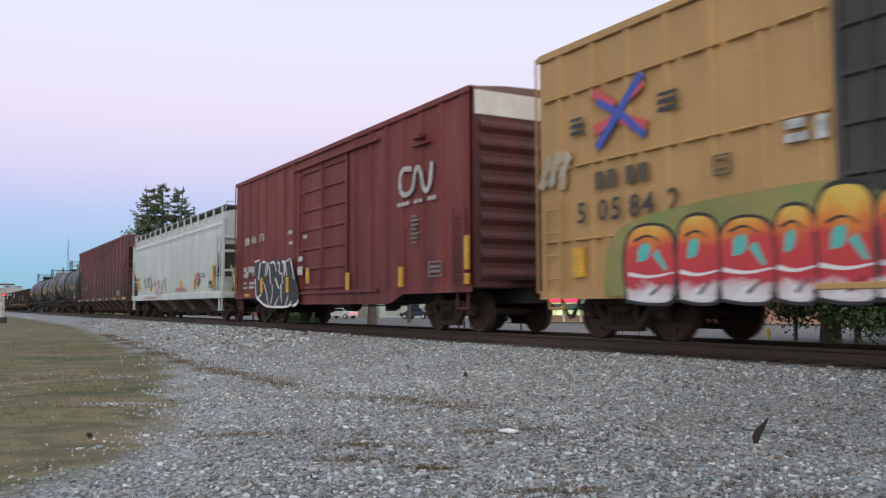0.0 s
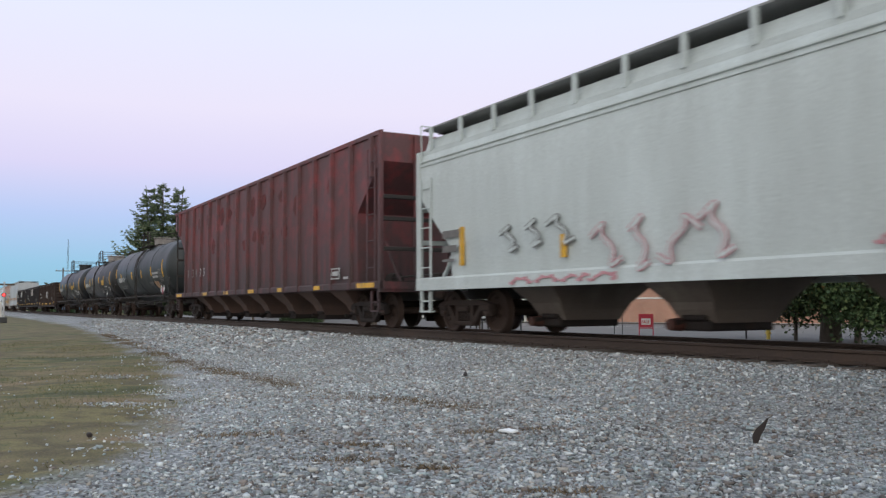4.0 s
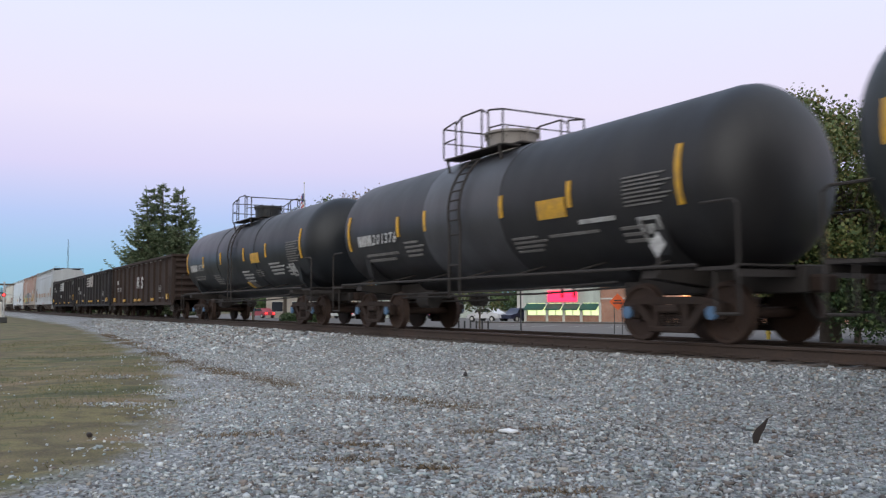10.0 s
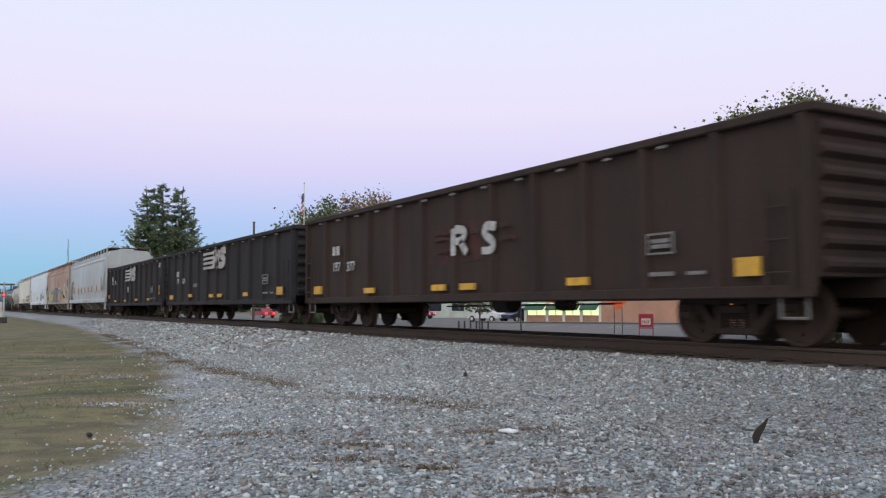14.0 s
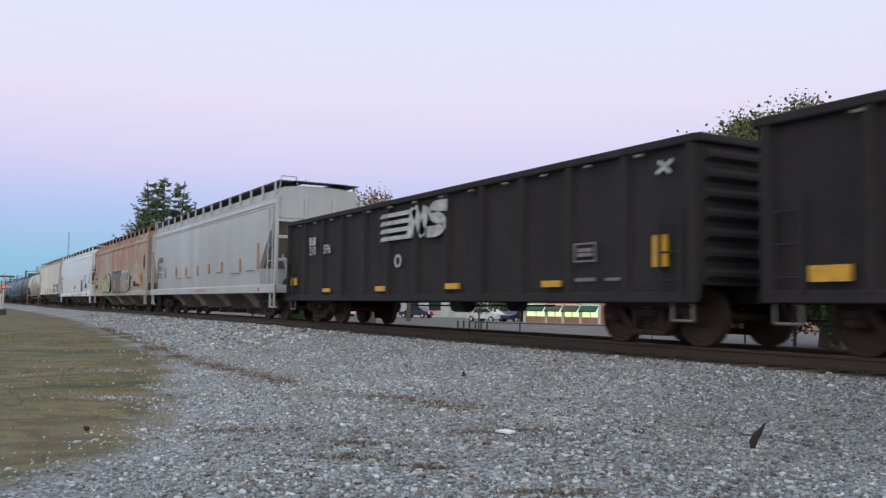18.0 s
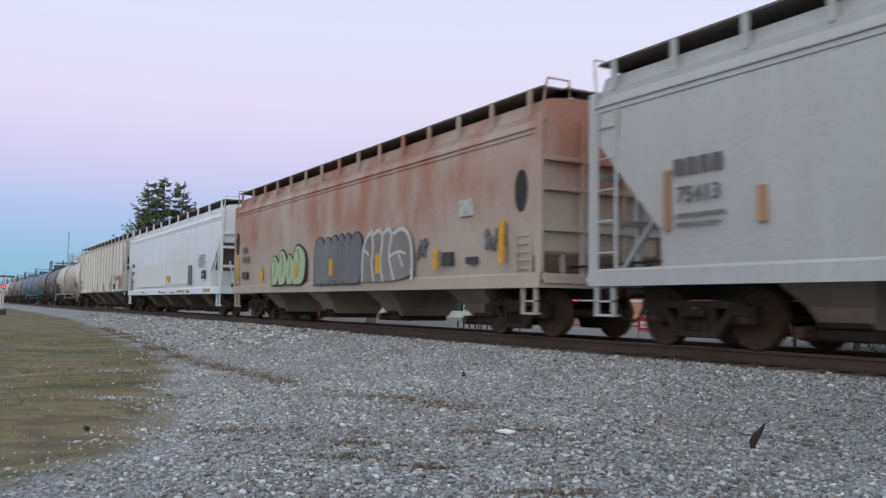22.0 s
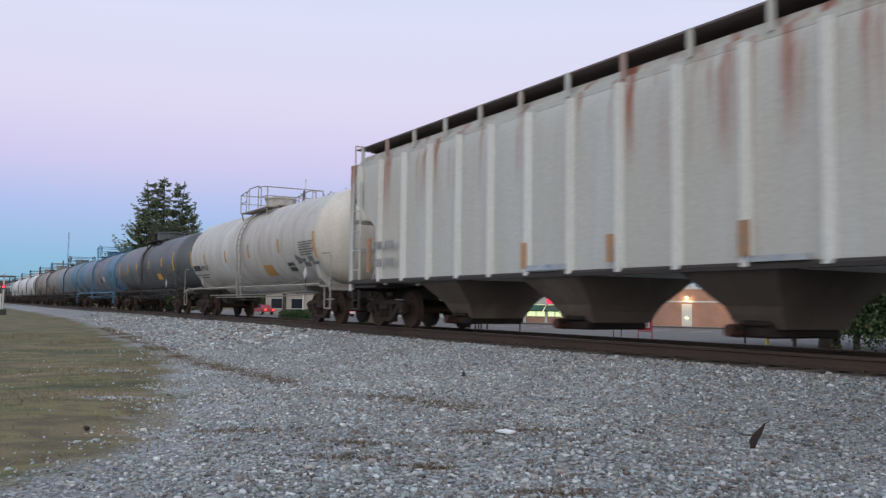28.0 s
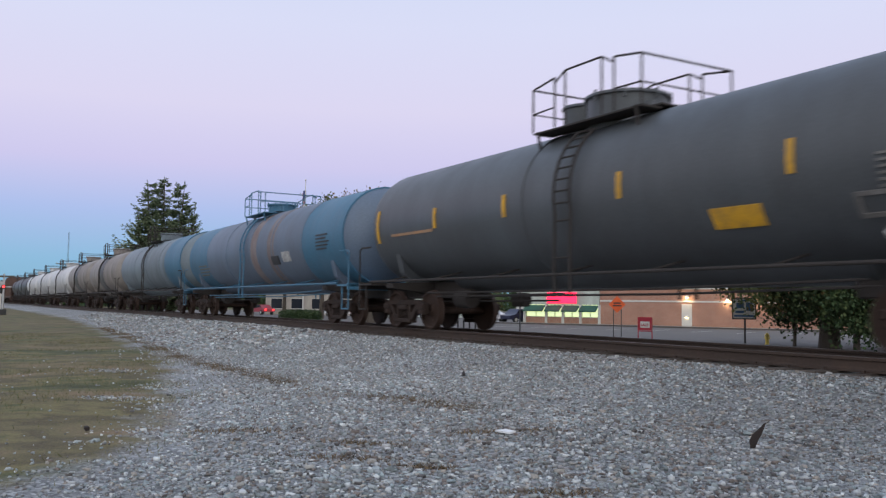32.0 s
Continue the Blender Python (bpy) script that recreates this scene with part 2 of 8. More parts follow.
def ground_material():
    m, nt, bs = material("ballast_and_dry_grass")
    geo = nt.nodes.new("ShaderNodeNewGeometry")
    sp = nt.nodes.new("ShaderNodeSeparateXYZ")
    nt.links.new(geo.outputs["Position"], sp.inputs[0])

    def math_node(op, a, b=None):
        n = nt.nodes.new("ShaderNodeMath")
        n.operation = op
        for k, q in enumerate((a, b)):
            if q is None:
                continue
            if isinstance(q, (int, float)):
                n.inputs[k].default_value = q
            else:
                nt.links.new(q, n.inputs[k])
        return n.outputs[0]

    vor = nt.nodes.new("ShaderNodeTexVoronoi")
    vor.inputs["Scale"].default_value = 34
    nt.links.new(geo.outputs["Position"], vor.inputs["Vector"])
    sv = nt.nodes.new("ShaderNodeSeparateColor")
    nt.links.new(vor.outputs["Color"], sv.inputs[0])
    stone = ramp_node(nt, [(0.0, (0.11, 0.115, 0.118)), (0.4, (0.22, 0.23, 0.234)), (0.75, (0.33, 0.343, 0.348)), (1.0, (0.50, 0.51, 0.512))])
    nt.links.new(sv.outputs[0], stone.inputs[0])
    big = noise_node(nt, 0.5, (1, 1, 1), 5, "Object")
    tint = ramp_node(nt, [(0.35, (0.80, 0.78, 0.76)), (0.7, (1.12, 1.12, 1.12))])
    nt.links.new(big.outputs["Fac"], tint.inputs[0])
    gravel = mix(nt, 1.0, stone.outputs[0], tint.outputs[0], "MULTIPLY")
    gravel = mix(nt, 1.0, gravel, ballast_tint(nt), "MULTIPLY")
    soil = noise_node(nt, 0.85, (0.55, 1, 1), 6, "Object")
    sm = ramp_node(nt, [(0.60, 0.0), (0.70, 0.75)])
    nt.links.new(soil.outputs["Fac"], sm.inputs[0])
    gravel = mix(nt, sm.outputs[0], gravel, (0.15, 0.105, 0.07))
    # dry grass and bare earth on the verge, edged by a wavering line
    edge = nt.nodes.new("ShaderNodeFloatCurve")
    xx = nt.nodes.new("ShaderNodeMapRange")
    xx.inputs["From Min"].default_value, xx.inputs["From Max"].default_value = -60, 0
    nt.links.new(sp.outputs["X"], xx.inputs["Value"])
    cv = edge.mapping.curves[0]
    line = [(0.0, 0.72), (0.35, 0.59), (0.583, 0.48), (0.717, 0.42), (0.763, 0.36), (0.812, 0.28), (0.857, 0.20), (0.877, 0.175), (0.888, 0.135), (0.905, 0.05), (0.917, 0.0), (1.0, 0.0)]
    cv.points[0].location, cv.points[1].location = line[0], line[-1]
    for p in line[1:-1]:
        cv.points.new(*p)
    edge.mapping.update()
    nt.links.new(xx.outputs["Result"], edge.inputs["Value"])
    yb = math_node("MULTIPLY", edge.outputs[0], 10.0)
    wob = noise_node(nt, 0.8, (1, 1, 1), 6)
    wob2 = math_node("MULTIPLY", math_node("SUBTRACT", wob.outputs["Fac"], 0.5), 2.4)
    dist = math_node("SUBTRACT", math_node("ADD", yb, wob2), sp.outputs["Y"])
    gmask = ramp_node(nt, [(0.15, 0.0), (0.75, 1.0)])
    nt.links.new(math_node("ADD", dist, 0.1), gmask.inputs[0])
    n1 = noise_node(nt, 0.45, (1.2, 0.8, 1), 8)
    earth = ramp_node(nt, [(0.34, (0.045, 0.055, 0.018)), (0.42, (0.095, 0.095, 0.032)), (0.47, (0.185, 0.155, 0.062)), (0.52, (0.095, 0.074, 0.034)), (0.58, (0.150, 0.125, 0.052)), (0.66, (0.22, 0.155, 0.085))])
    nt.links.new(n1.outputs["Fac"], earth.inputs[0])
    n2 = noise_node(nt, 38, (1, 1, 1), 3)
    fine = ramp_node(nt, [(0.3, 0.6), (0.7, 1.25)])
    nt.links.new(n2.outputs["Fac"], fine.inputs[0])
    grass = mix(nt, 1.0, earth.outputs[0], fine.outputs[0], "MULTIPLY")
    col = mix(nt, gmask.outputs[0], gravel, grass)
    # brown-stained ballast along the track, earth and grass far off
    far = ramp_node(nt, [(0.0, 0.0), (1.0, 1.0)])
    yy = nt.nodes.new("ShaderNodeMapRange")
    yy.inputs["From Min"].default_value, yy.inputs["From Max"].default_value = 13.5, 15.5
    nt.links.new(sp.outputs["Y"], yy.inputs["Value"])
    nt.links.new(yy.outputs["Result"], far.inputs[0])
    col = mix(nt, far.outputs[0], col, grass)
    nt.links.new(col, bs.inputs["Base Color"])
    bs.inputs["Roughness"].default_value = 0.9
    h = mix(nt, gmask.outputs[0], vor.outputs["Distance"], n2.outputs["Fac"])
    bump(nt, bs, h, 0.6, 0.015)
    return m


gm.materials.append(ground_material())
tagged(new("ground", gm), "grey ballast gravel fading into dry grass and bare earth", "ground", kind="structure")


# loose stones on the ballast, as real pieces
def stone_field(count, seed, lo, hi, keep, mat, typical=0.0138):
    rng = np.random.default_rng(seed)
    ico = bmesh.new()
    bmesh.ops.create_icosphere(ico, subdivisions=1, radius=1)
    bv = np.array([v.co[:] for v in ico.verts])
    bf = np.array([[v.index for v in f.verts] for f in ico.faces])
    ico.free()
    ico2 = bmesh.new()
    bmesh.ops.create_cube(ico2, size=1.5)
    bmesh.ops.triangulate(ico2, faces=ico2.faces[:])
    cv = np.array([v.co[:] for v in ico2.verts])
    cf = np.array([[v.index for v in f.verts] for f in ico2.faces])
    ico2.free()
    out_v, out_f, base = [], [], 0
    px = rng.uniform(lo[0], hi[0], count)
    py = rng.uniform(lo[1], hi[1], count)
    ok = keep(px, py, rng)
    px, py = px[ok], py[ok]
    pz = ground_height(px, py)
    for bvx, bfx, sel in ((bv, bf, rng.random(len(px)) < 0.15),):
        for which, (vv, ff) in enumerate(((bv, bf), (cv, cf))):
            s = sel if which == 0 else ~sel
            n = int(s.sum())
            size = np.minimum(rng.lognormal(math.log(typical), 0.34, n), 2.1 * typical) * np.where(py[s] < np.interp(px[s], EDGE_X, EDGE_Y) + 1.6, 0.8, 1.0)
            sc = size[:, None] * np.stack([rng.uniform(0.85, 1.8, n), rng.uniform(0.5, 1.05, n), rng.uniform(0.42, 0.85, n)], -1)
            v = vv[None] * rng.uniform(0.5, 1.3, (n, len(vv), 1)) * sc[:, None, :]
            a, b = rng.uniform(0, 6.28, n), rng.uniform(-1.4, 1.4, n)
            ca, sa, cb, sb = np.cos(a)[:, None], np.sin(a)[:, None], np.cos(b)[:, None], np.sin(b)[:, None]
            y1, z1 = v[..., 1] * cb - v[..., 2] * sb, v[..., 1] * sb + v[..., 2] * cb
            x2, y2 = v[..., 0] * ca - y1 * sa, v[..., 0] * sa + y1 * ca
            w = np.stack([x2 + px[s][:, None], y2 + py[s][:, None], z1 + pz[s][:, None] + size[:, None] * 0.35], -1)
            out_v.append(w.reshape(-1, 3))
            out_f.append((ff[None] + (np.arange(n) * len(vv))[:, None, None]).reshape(-1, 3) + base)
            base += n * len(vv)
    v, f = np.concatenate(out_v), np.concatenate(out_f)
    me = bpy.data.meshes.new("ballast_stones")
    me.vertices.add(len(v))
    me.vertices.foreach_set("co", v.astype(np.float32).ravel())
    me.loops.add(f.size)
    me.loops.foreach_set("vertex_index", f.astype(np.int32).ravel())
    me.polygons.add(len(f))
    me.polygons.foreach_set("loop_start", np.arange(0, f.size, 3, dtype=np.int32))
    me.polygons.foreach_set("loop_total", np.full(len(f), 3, dtype=np.int32))
    me.update(calc_edges=True)
    me.validate()
    me.materials.append(mat)
    return me


def stone_material():
    m, nt, bs = material("crushed_granite")
    geo = nt.nodes.new("ShaderNodeNewGeometry")
    r = ramp_node(nt, [(0.0, (0.10, 0.10, 0.105)), (0.13, (0.27, 0.215, 0.185)), (0.25, (0.22, 0.25, 0.25)), (0.40, (0.37, 0.36, 0.37)), (0.55, (0.32, 0.375, 0.385)), (0.66, (0.46, 0.40, 0.345)), (0.78, (0.38, 0.44, 0.455)), (0.9, (0.56, 0.57, 0.58)), (1.0, (0.80, 0.81, 0.80))])
    nt.links.new(geo.outputs["Random Per Island"], r.inputs[0])
    n = noise_node(nt, 30, (1, 1, 1), 3)
    g = ramp_node(nt, [(0.3, 0.8), (0.7, 1.15)])
    nt.links.new(n.outputs["Fac"], g.inputs[0])
    b = noise_node(nt, 0.6, (1, 1, 1), 4)
    gb = ramp_node(nt, [(0.35, (0.82, 0.80, 0.78)), (0.65, (1.06, 1.09, 1.09))])
    nt.links.new(b.outputs["Fac"], gb.inputs[0])
    c = mix(nt, 1.0, r.outputs[0], g.outputs[0], "MULTIPLY")
    c = mix(nt, 1.0, c, ballast_tint(nt), "MULTIPLY")
    nt.links.new(mix(nt, 1.0, c, gb.outputs[0], "MULTIPLY"), bs.inputs["Base Color"])
    bs.inputs["Roughness"].default_value = 0.8
    return m


EDGE_X = [-90, -60, -39, -25, -17, -14.2, -11.3, -8.6, -7.4, -6.7, -6.3, -5.7, -5.0, 0]
EDGE_Y = [8.8, 7.2, 5.9, 4.8, 4.2, 3.7, 3.0, 2.0, 1.75, 1.35, 1.0, 0.4, -0.3, -0.6]
# bare brown spots in the gravel, and gravel washed out over the grass: middle, half length, half width
SPOTS = [(-9.9, 4.38, 1.5, 0.22), (-5.75, 2.6, 0.5, 0.10), (-6.25, 3.1, 0.35, 0.08), (-5.25, 3.1, 0.3, 0.07), (-4.15, 3.45, 0.4, 0.09), (-6.3, 4.5, 0.7, 0.12), (-7.4, 2.3, 0.5, 0.16)]
WASHED = [(-10.8, 1.8, 0.55, 0.3), (-12.4, 2.7, 0.5, 0.5), (-15.3, 2.5, 0.5, 0.6), (-7.4, 1.1, 0.3, 0.12)]


def in_spot(x, y, spot):
    """Below 1 inside an oval that lies across the slope of the verge."""
    cx, cy, a, b = spot
    return (((x - cx) * 0.5 + (y - cy) * 0.86) / a) ** 2 + (((x - cx) * 0.86 - (y - cy) * 0.5) / b) ** 2


def keep_stone(x, y, rng):
    e = np.interp(x, EDGE_X, EDGE_Y)
    d = y - e
    seen = (-x + 0.4) * 0.02 - 0.3 < y
    worn = np.sin(x * 0.9 + 1.3) * np.sin(y * 1.4 + 0.5) * 0.25 + 0.75
    d = d + 0.4 * np.sin(x * 2.3 + 2.0 * np.sin(y * 1.7)) * np.sin(y * 2.9 + 0.4 * x) + rng.normal(0, 0.28, len(x))
    p = np.where(d > 0.1, worn, np.where(d > -0.6, 0.10, 0.006))
    for spot in SPOTS:
        p = p * np.clip(in_spot(x, y, spot) ** 2, 0.18, 1)
    for spot in WASHED:
        p = np.maximum(p, 0.5 * np.clip(1.3 - in_spot(x, y, spot), 0, 1))
    r = np.hypot(x, y)
    p = p * np.clip(1.25 - r / 34, 0.1, 1.0)
    return (rng.random(len(x)) < p) & seen


STONE = stone_material()
tagged(new("ballast_stones", stone_field(200000, 4, (-22, -0.2), (0.5, 9.5), keep_stone, STONE)),
       "loose crushed grey granite ballast stones beside the track", "gravel", kind="stuff")
tagged(new("ballast_stones", stone_field(34000, 5, (-62, 3.5), (-21, 9.5), lambda x, y, rng: (y > np.interp(x, EDGE_X, EDGE_Y) + rng.uniform(-0.2, 1.2, len(x))) & (rng.random(len(x)) < np.clip(1.5 + x / 62, 0.3, 1)), STONE, 0.032)),
       "crushed grey granite ballast stones further along the track", "gravel", kind="stuff")


# dry grass tufts on the verge
def grass_field(count, seed):
    rng = np.random.default_rng(seed)
    x, y = rng.uniform(-34, -4.6, count), rng.uniform(-3, 6, count)
    e = np.interp(x, EDGE_X, EDGE_Y)
    clump = sum(np.sin((x * math.cos(q) + y * math.sin(q)) * k + q * 7) for q, k in ((0.3, 1.3), (1.2, 2.1), (2.0, 0.9), (2.7, 3.1), (0.8, 4.3))) * 0.3 + 0.3 * rng.standard_normal(count)
    ok = (y < e + 0.15) & (clump > 0.2) | (rng.random(count) < 0.004) & (y < 6)
    x, y = x[ok], y[ok]
    z = ground_height(x, y)
    n = len(x)
    a, h, w = rng.uniform(0, 6.28, n), rng.uniform(0.015, 0.06, n), rng.uniform(0.002, 0.005, n)
    lean = rng.uniform(0.2, 1.3, n) * h
    b = rng.uniform(0, 6.28, n)
    p0 = np.stack([x - np.cos(a) * w, y - np.sin(a) * w, z], -1)
    p1 = np.stack([x + np.cos(a) * w, y + np.sin(a) * w, z], -1)
    p2 = np.stack([x + np.cos(b) * lean, y + np.sin(b) * lean, z + h], -1)
    v = np.stack([p0, p1, p2], 1).reshape(-1, 3)
    me = bpy.data.meshes.new("dry_grass")
    me.from_pydata(v.tolist(), [], np.arange(3 * n).reshape(-1, 3).tolist())
    m, nt, bs = material("dry_grass_blades")
    geo = nt.nodes.new("ShaderNodeNewGeometry")
    r = ramp_node(nt, [(0.0, (0.07, 0.09, 0.028)), (0.5, (0.13, 0.125, 0.045)), (0.85, (0.23, 0.185, 0.085)), (1.0, (0.30, 0.24, 0.14))])
    nt.links.new(geo.outputs["Random Per Island"], r.inputs[0])
    nt.links.new(r.outputs[0], bs.inputs["Base Color"])
    bs.inputs["Roughness"].default_value = 0.8
    me.materials.append(m)
    return me


tagged(new("dry_grass", grass_field(80000, 9)), "short dry yellow-green grass on the verge", "grass", kind="stuff")

# dead weeds and debris along the foot of the ballast
def weed_line(count, seed):
    rng = np.random.default_rng(seed)
    t = rng.random(count)
    x = -40 + 32 * t
    y = np.interp(x, [-40, -25, -17, -13, -11, -8], [6.0, 4.85, 4.3, 4.35, 4.5, 5.3]) + rng.normal(0, 0.16, count)
    ok = rng.random(count) < 0.25 + 0.75 * (np.sin(x * 1.9) + np.sin(x * 0.83 + 1) > 0.1)
    x, y = x[ok], y[ok]
    for cx, cy, a, b in SPOTS:
        u, v = rng.normal(0, a * 0.5, 260), rng.normal(0, b * 0.6, 260)
        x, y = np.append(x, cx + u * 0.5 + v * 0.86), np.append(y, cy + u * 0.86 - v * 0.5)
    n = len(x)
    z = ground_height(x, y)
    a, b = rng.uniform(0, 6.28, n), rng.uniform(0, 6.28, n)
    h, w = rng.uniform(0.01, 0.05, n), rng.uniform(0.003, 0.008, n)
    ln = rng.uniform(0.5, 1.8, n) * h
    p0 = np.stack([x - np.cos(a) * w, y - np.sin(a) * w, z], -1)
    p1 = np.stack([x + np.cos(a) * w, y + np.sin(a) * w, z], -1)
    p2 = np.stack([x + np.cos(b) * ln, y + np.sin(b) * ln, z + h], -1)
    me = bpy.data.meshes.new("dead_weeds")
    me.from_pydata(np.stack([p0, p1, p2], 1).reshape(-1, 3).tolist(), [], np.arange(3 * n).reshape(-1, 3).tolist())
    m, nt, bs = material("dead_weeds")
    geo = nt.nodes.new("ShaderNodeNewGeometry")
    r = ramp_node(nt, [(0.0, (0.07, 0.055, 0.035)), (0.6, (0.16, 0.11, 0.065)), (1.0, (0.26, 0.19, 0.11))])
    nt.links.new(geo.outputs["Random Per Island"], r.inputs[0])
    nt.links.new(r.outputs[0], bs.inputs["Base Color"])
    bs.inputs["Roughness"].default_value = 0.85
    me.materials.append(m)
    return me


tagged(new("dead_weeds", weed_line(26000, 15)), "brown dead weeds along the foot of the ballast", "weeds", kind="stuff")

# ---- track ----
RAILMAT = paint("rail_side_rust", (0.088, 0.052, 0.034), (0.058, 0.038, 0.028), 0.5, 0.8, 0.1, 1.0, 2)
RAILTOP = paint("rail_head_worn", (0.20, 0.17, 0.155), (0.12, 0.09, 0.075), 0.4, 0.4, 0.7, 1.0, 2)
TIEMAT = paint("creosoted_tie", (0.06, 0.045, 0.036), (0.11, 0.09, 0.075), 0.45, 0.9, 0.0, 1.0, 3)
track = thing("railway_track", "straight single railway track with rust-brown rails on wooden ties", "railway track", pose(0, YC, 0), kind="structure")
RAIL_PROFILE = [(-0.075, -0.185), (0.075, -0.185), (0.075, -0.172), (0.02, -0.155), (0.009, -0.14), (0.009, -0.05), (0.034, -0.04), (0.036, -0.012),
                (0.03, -0.003), (-0.03, -0.003), (-0.036, -0.012), (-0.034, -0.04), (-0.009, -0.05), (-0.009, -0.14), (-0.02, -0.155), (-0.075, -0.172)]
for side in (-0.7525, 0.7525):
    rail = part("rail", Shape().prism([(y + side, z) for y, z in RAIL_PROFILE], "x", -900, 300), RAILMAT, track)
    part("rail_head", Shape().box(-900, 300, side - 0.028, side + 0.028, -0.003, 0.0), RAILTOP, rail, "worn running surface")
tie_mesh = Shape().box(-0.115, 0.115, -1.3, 1.3, -0.36, -0.187, 0.012).mesh("tie", TIEMAT)
plate_mesh = Shape().box(-0.1, 0.1, -0.19, 0.19, -0.187, -0.179).box(-0.05, -0.02, -0.15, -0.12, -0.18, -0.15).box(0.02, 0.05, 0.12, 0.15, -0.18, -0.15).mesh("tie_plate", RAILMAT)
tie_rng = random.Random(5)
for k in range(230):
    t = part("tie", tie_mesh, TIEMAT, track, at=pose(6 - 0.53 * k, tie_rng.uniform(-0.04, 0.04), tie_rng.uniform(-0.012, 0.004), 0, 0, tie_rng.uniform(-0.8, 0.8)))
    if k < 60:
        for side in (-0.7525, 0.7525):
            part("tie_plate", plate_mesh, RAILMAT, t, at=pose(0, side, 0))

# ---- rolling stock: shared pieces ----
def truck_meshes(mat, tag):
    sf = Shape()
    for y in (-1.0,):
        top = [(-1.06, 0.50), (-1.06, 0.60), (-0.86, 0.66), (-0.5, 0.70), (0.5, 0.70), (0.86, 0.66), (1.06, 0.60), (1.06, 0.50), (0.8, 0.50), (0.62, 0.585), (-0.62, 0.585), (-0.8, 0.50)]
        sf.prism(top, "y", y - 0.07, y + 0.07)
        for s in (-1, 1):
            sf.prism([(s * 0.76, 0.56), (s * 0.62, 0.59), (s * 0.30, 0.26), (s * 0.40, 0.17)], "y", y - 0.06, y + 0.06)
            sf.prism([(s * 0.25, 0.24), (s * 0.36, 0.24), (s * 0.36, 0.62), (s * 0.25, 0.62)], "y", y - 0.055, y + 0.055)
            sf.box(s * 0.889 - 0.15, s * 0.889 + 0.15, y - 0.10, y + 0.10, 0.47, 0.60, 0.02)
            sf.box(s * 1.02 - 0.03, s * 1.02 + 0.03, y - 0.06, y + 0.06, 0.36, 0.52, 0.01)
            sf.box(s * 0.74 - 0.03, s * 0.74 + 0.03, y - 0.06, y + 0.06, 0.36, 0.52, 0.01)
        sf.box(-0.42, 0.42, y - 0.10, y + 0.10, 0.15, 0.25, 0.02)
    side = sf.mesh("side_frame" + tag, mat, 35)
    coil = [(0.25, 0.02)]
    for q in range(6):
        coil += [(0.255 + q * 0.034, 0.05), (0.268 + q * 0.034, 0.07), (0.281 + q * 0.034, 0.05)]
    spring = Shape().turn(coil + [(0.45, 0.02)], 8, "z", (0, -1.0, 0)).mesh("spring" + tag, mat, 60)
    bol = Shape().box(-0.22, 0.22, -1.12, 1.12, 0.45, 0.58, 0.03).box(-0.17, 0.17, -0.9, 0.9, 0.36, 0.7, 0.04).cyl((0, 0, 0.68), (0, 0, 0.8), 0.2, 12)
    bol.box(-0.62, 0.62, -0.06, 0.06, 0.40, 0.48, 0.01)
    for s in (-1, 1):
        bol.box(s * 0.52 - 0.05, s * 0.52 + 0.05, -0.85, 0.85, 0.36, 0.46, 0.01)
    return side, spring, bol.mesh("bolster" + tag, mat, 35)


TRUCKS = {False: truck_meshes(STEEL, ""), True: truck_meshes(RUSTY, "_rusty")}
WR = 0.457
ws = Shape()
for s in (-1, 1):
    ws.turn([(s * (0.68 + d), r) for d, r in ((0.0, 0.30), (0.0, WR + 0.012), (0.012, WR + 0.026), (0.03, WR + 0.01), (0.045, WR), (0.14, WR - 0.006), (0.143, WR - 0.03), (0.135, WR - 0.06),
                                              (0.10, WR - 0.075), (0.075, 0.25), (0.09, 0.16), (0.15, 0.135), (0.15, 0.075))], 28, "y")
    ws.turn([(s * (0.83 + d), r) for d, r in ((0.0, 0.075), (0.05, 0.115), (0.19, 0.115), (0.21, 0.09), (0.24, 0.09), (0.245, 0.05))], 14, "y")
ws.cyl((0, -0.7, 0), (0, 0.7, 0), 0.085, 12)
for k in range(3):          # cast marks that show the turning
    w = 2.1 * k
    ws.box(0.28 * math.cos(w) - 0.03, 0.28 * math.cos(w) + 0.03, -0.79, -0.755, 0.28 * math.sin(w) - 0.03, 0.28 * math.sin(w) + 0.03, 0.008)
WHEELSET = ws.mesh("wheelset", WHEEL, 35)
ROLLING = []


def truck(car, x, rusty=False, roll=True, capmat=None):
    side, spring, bol = TRUCKS[rusty]
    t = part("truck", bol, STEEL, car, "cast steel two-axle truck", at=pose(x, 0, 0))
    for turn in (0, 180):
        part("side_frame", side, STEEL, t, at=pose(0, 0, 0, 0, 0, turn))
        for dx in (-0.16, 0.0, 0.16):
            part("spring", spring, STEEL, t, at=pose(0, 0, 0, 0, 0, turn) @ pose(dx, 0, 0))
        if capmat:
            for dx in (-0.889, 0.889):
                part("bearing_cap", Shape().turn([(-1.13, 0.02), (-1.125, 0.10), (-1.075, 0.105), (-1.07, 0.02)], 14, "y", (dx, 0, WR)), capmat, t, "blue bearing cap", at=pose(0, 0, 0, 0, 0, turn))
    for dx in (-0.889, 0.889):
        w = part("wheelset", WHEELSET, WHEEL, t, "brown steel wheels on an axle", at=pose(dx, 0, WR))
        if roll:
            ROLLING.append((w, dx))


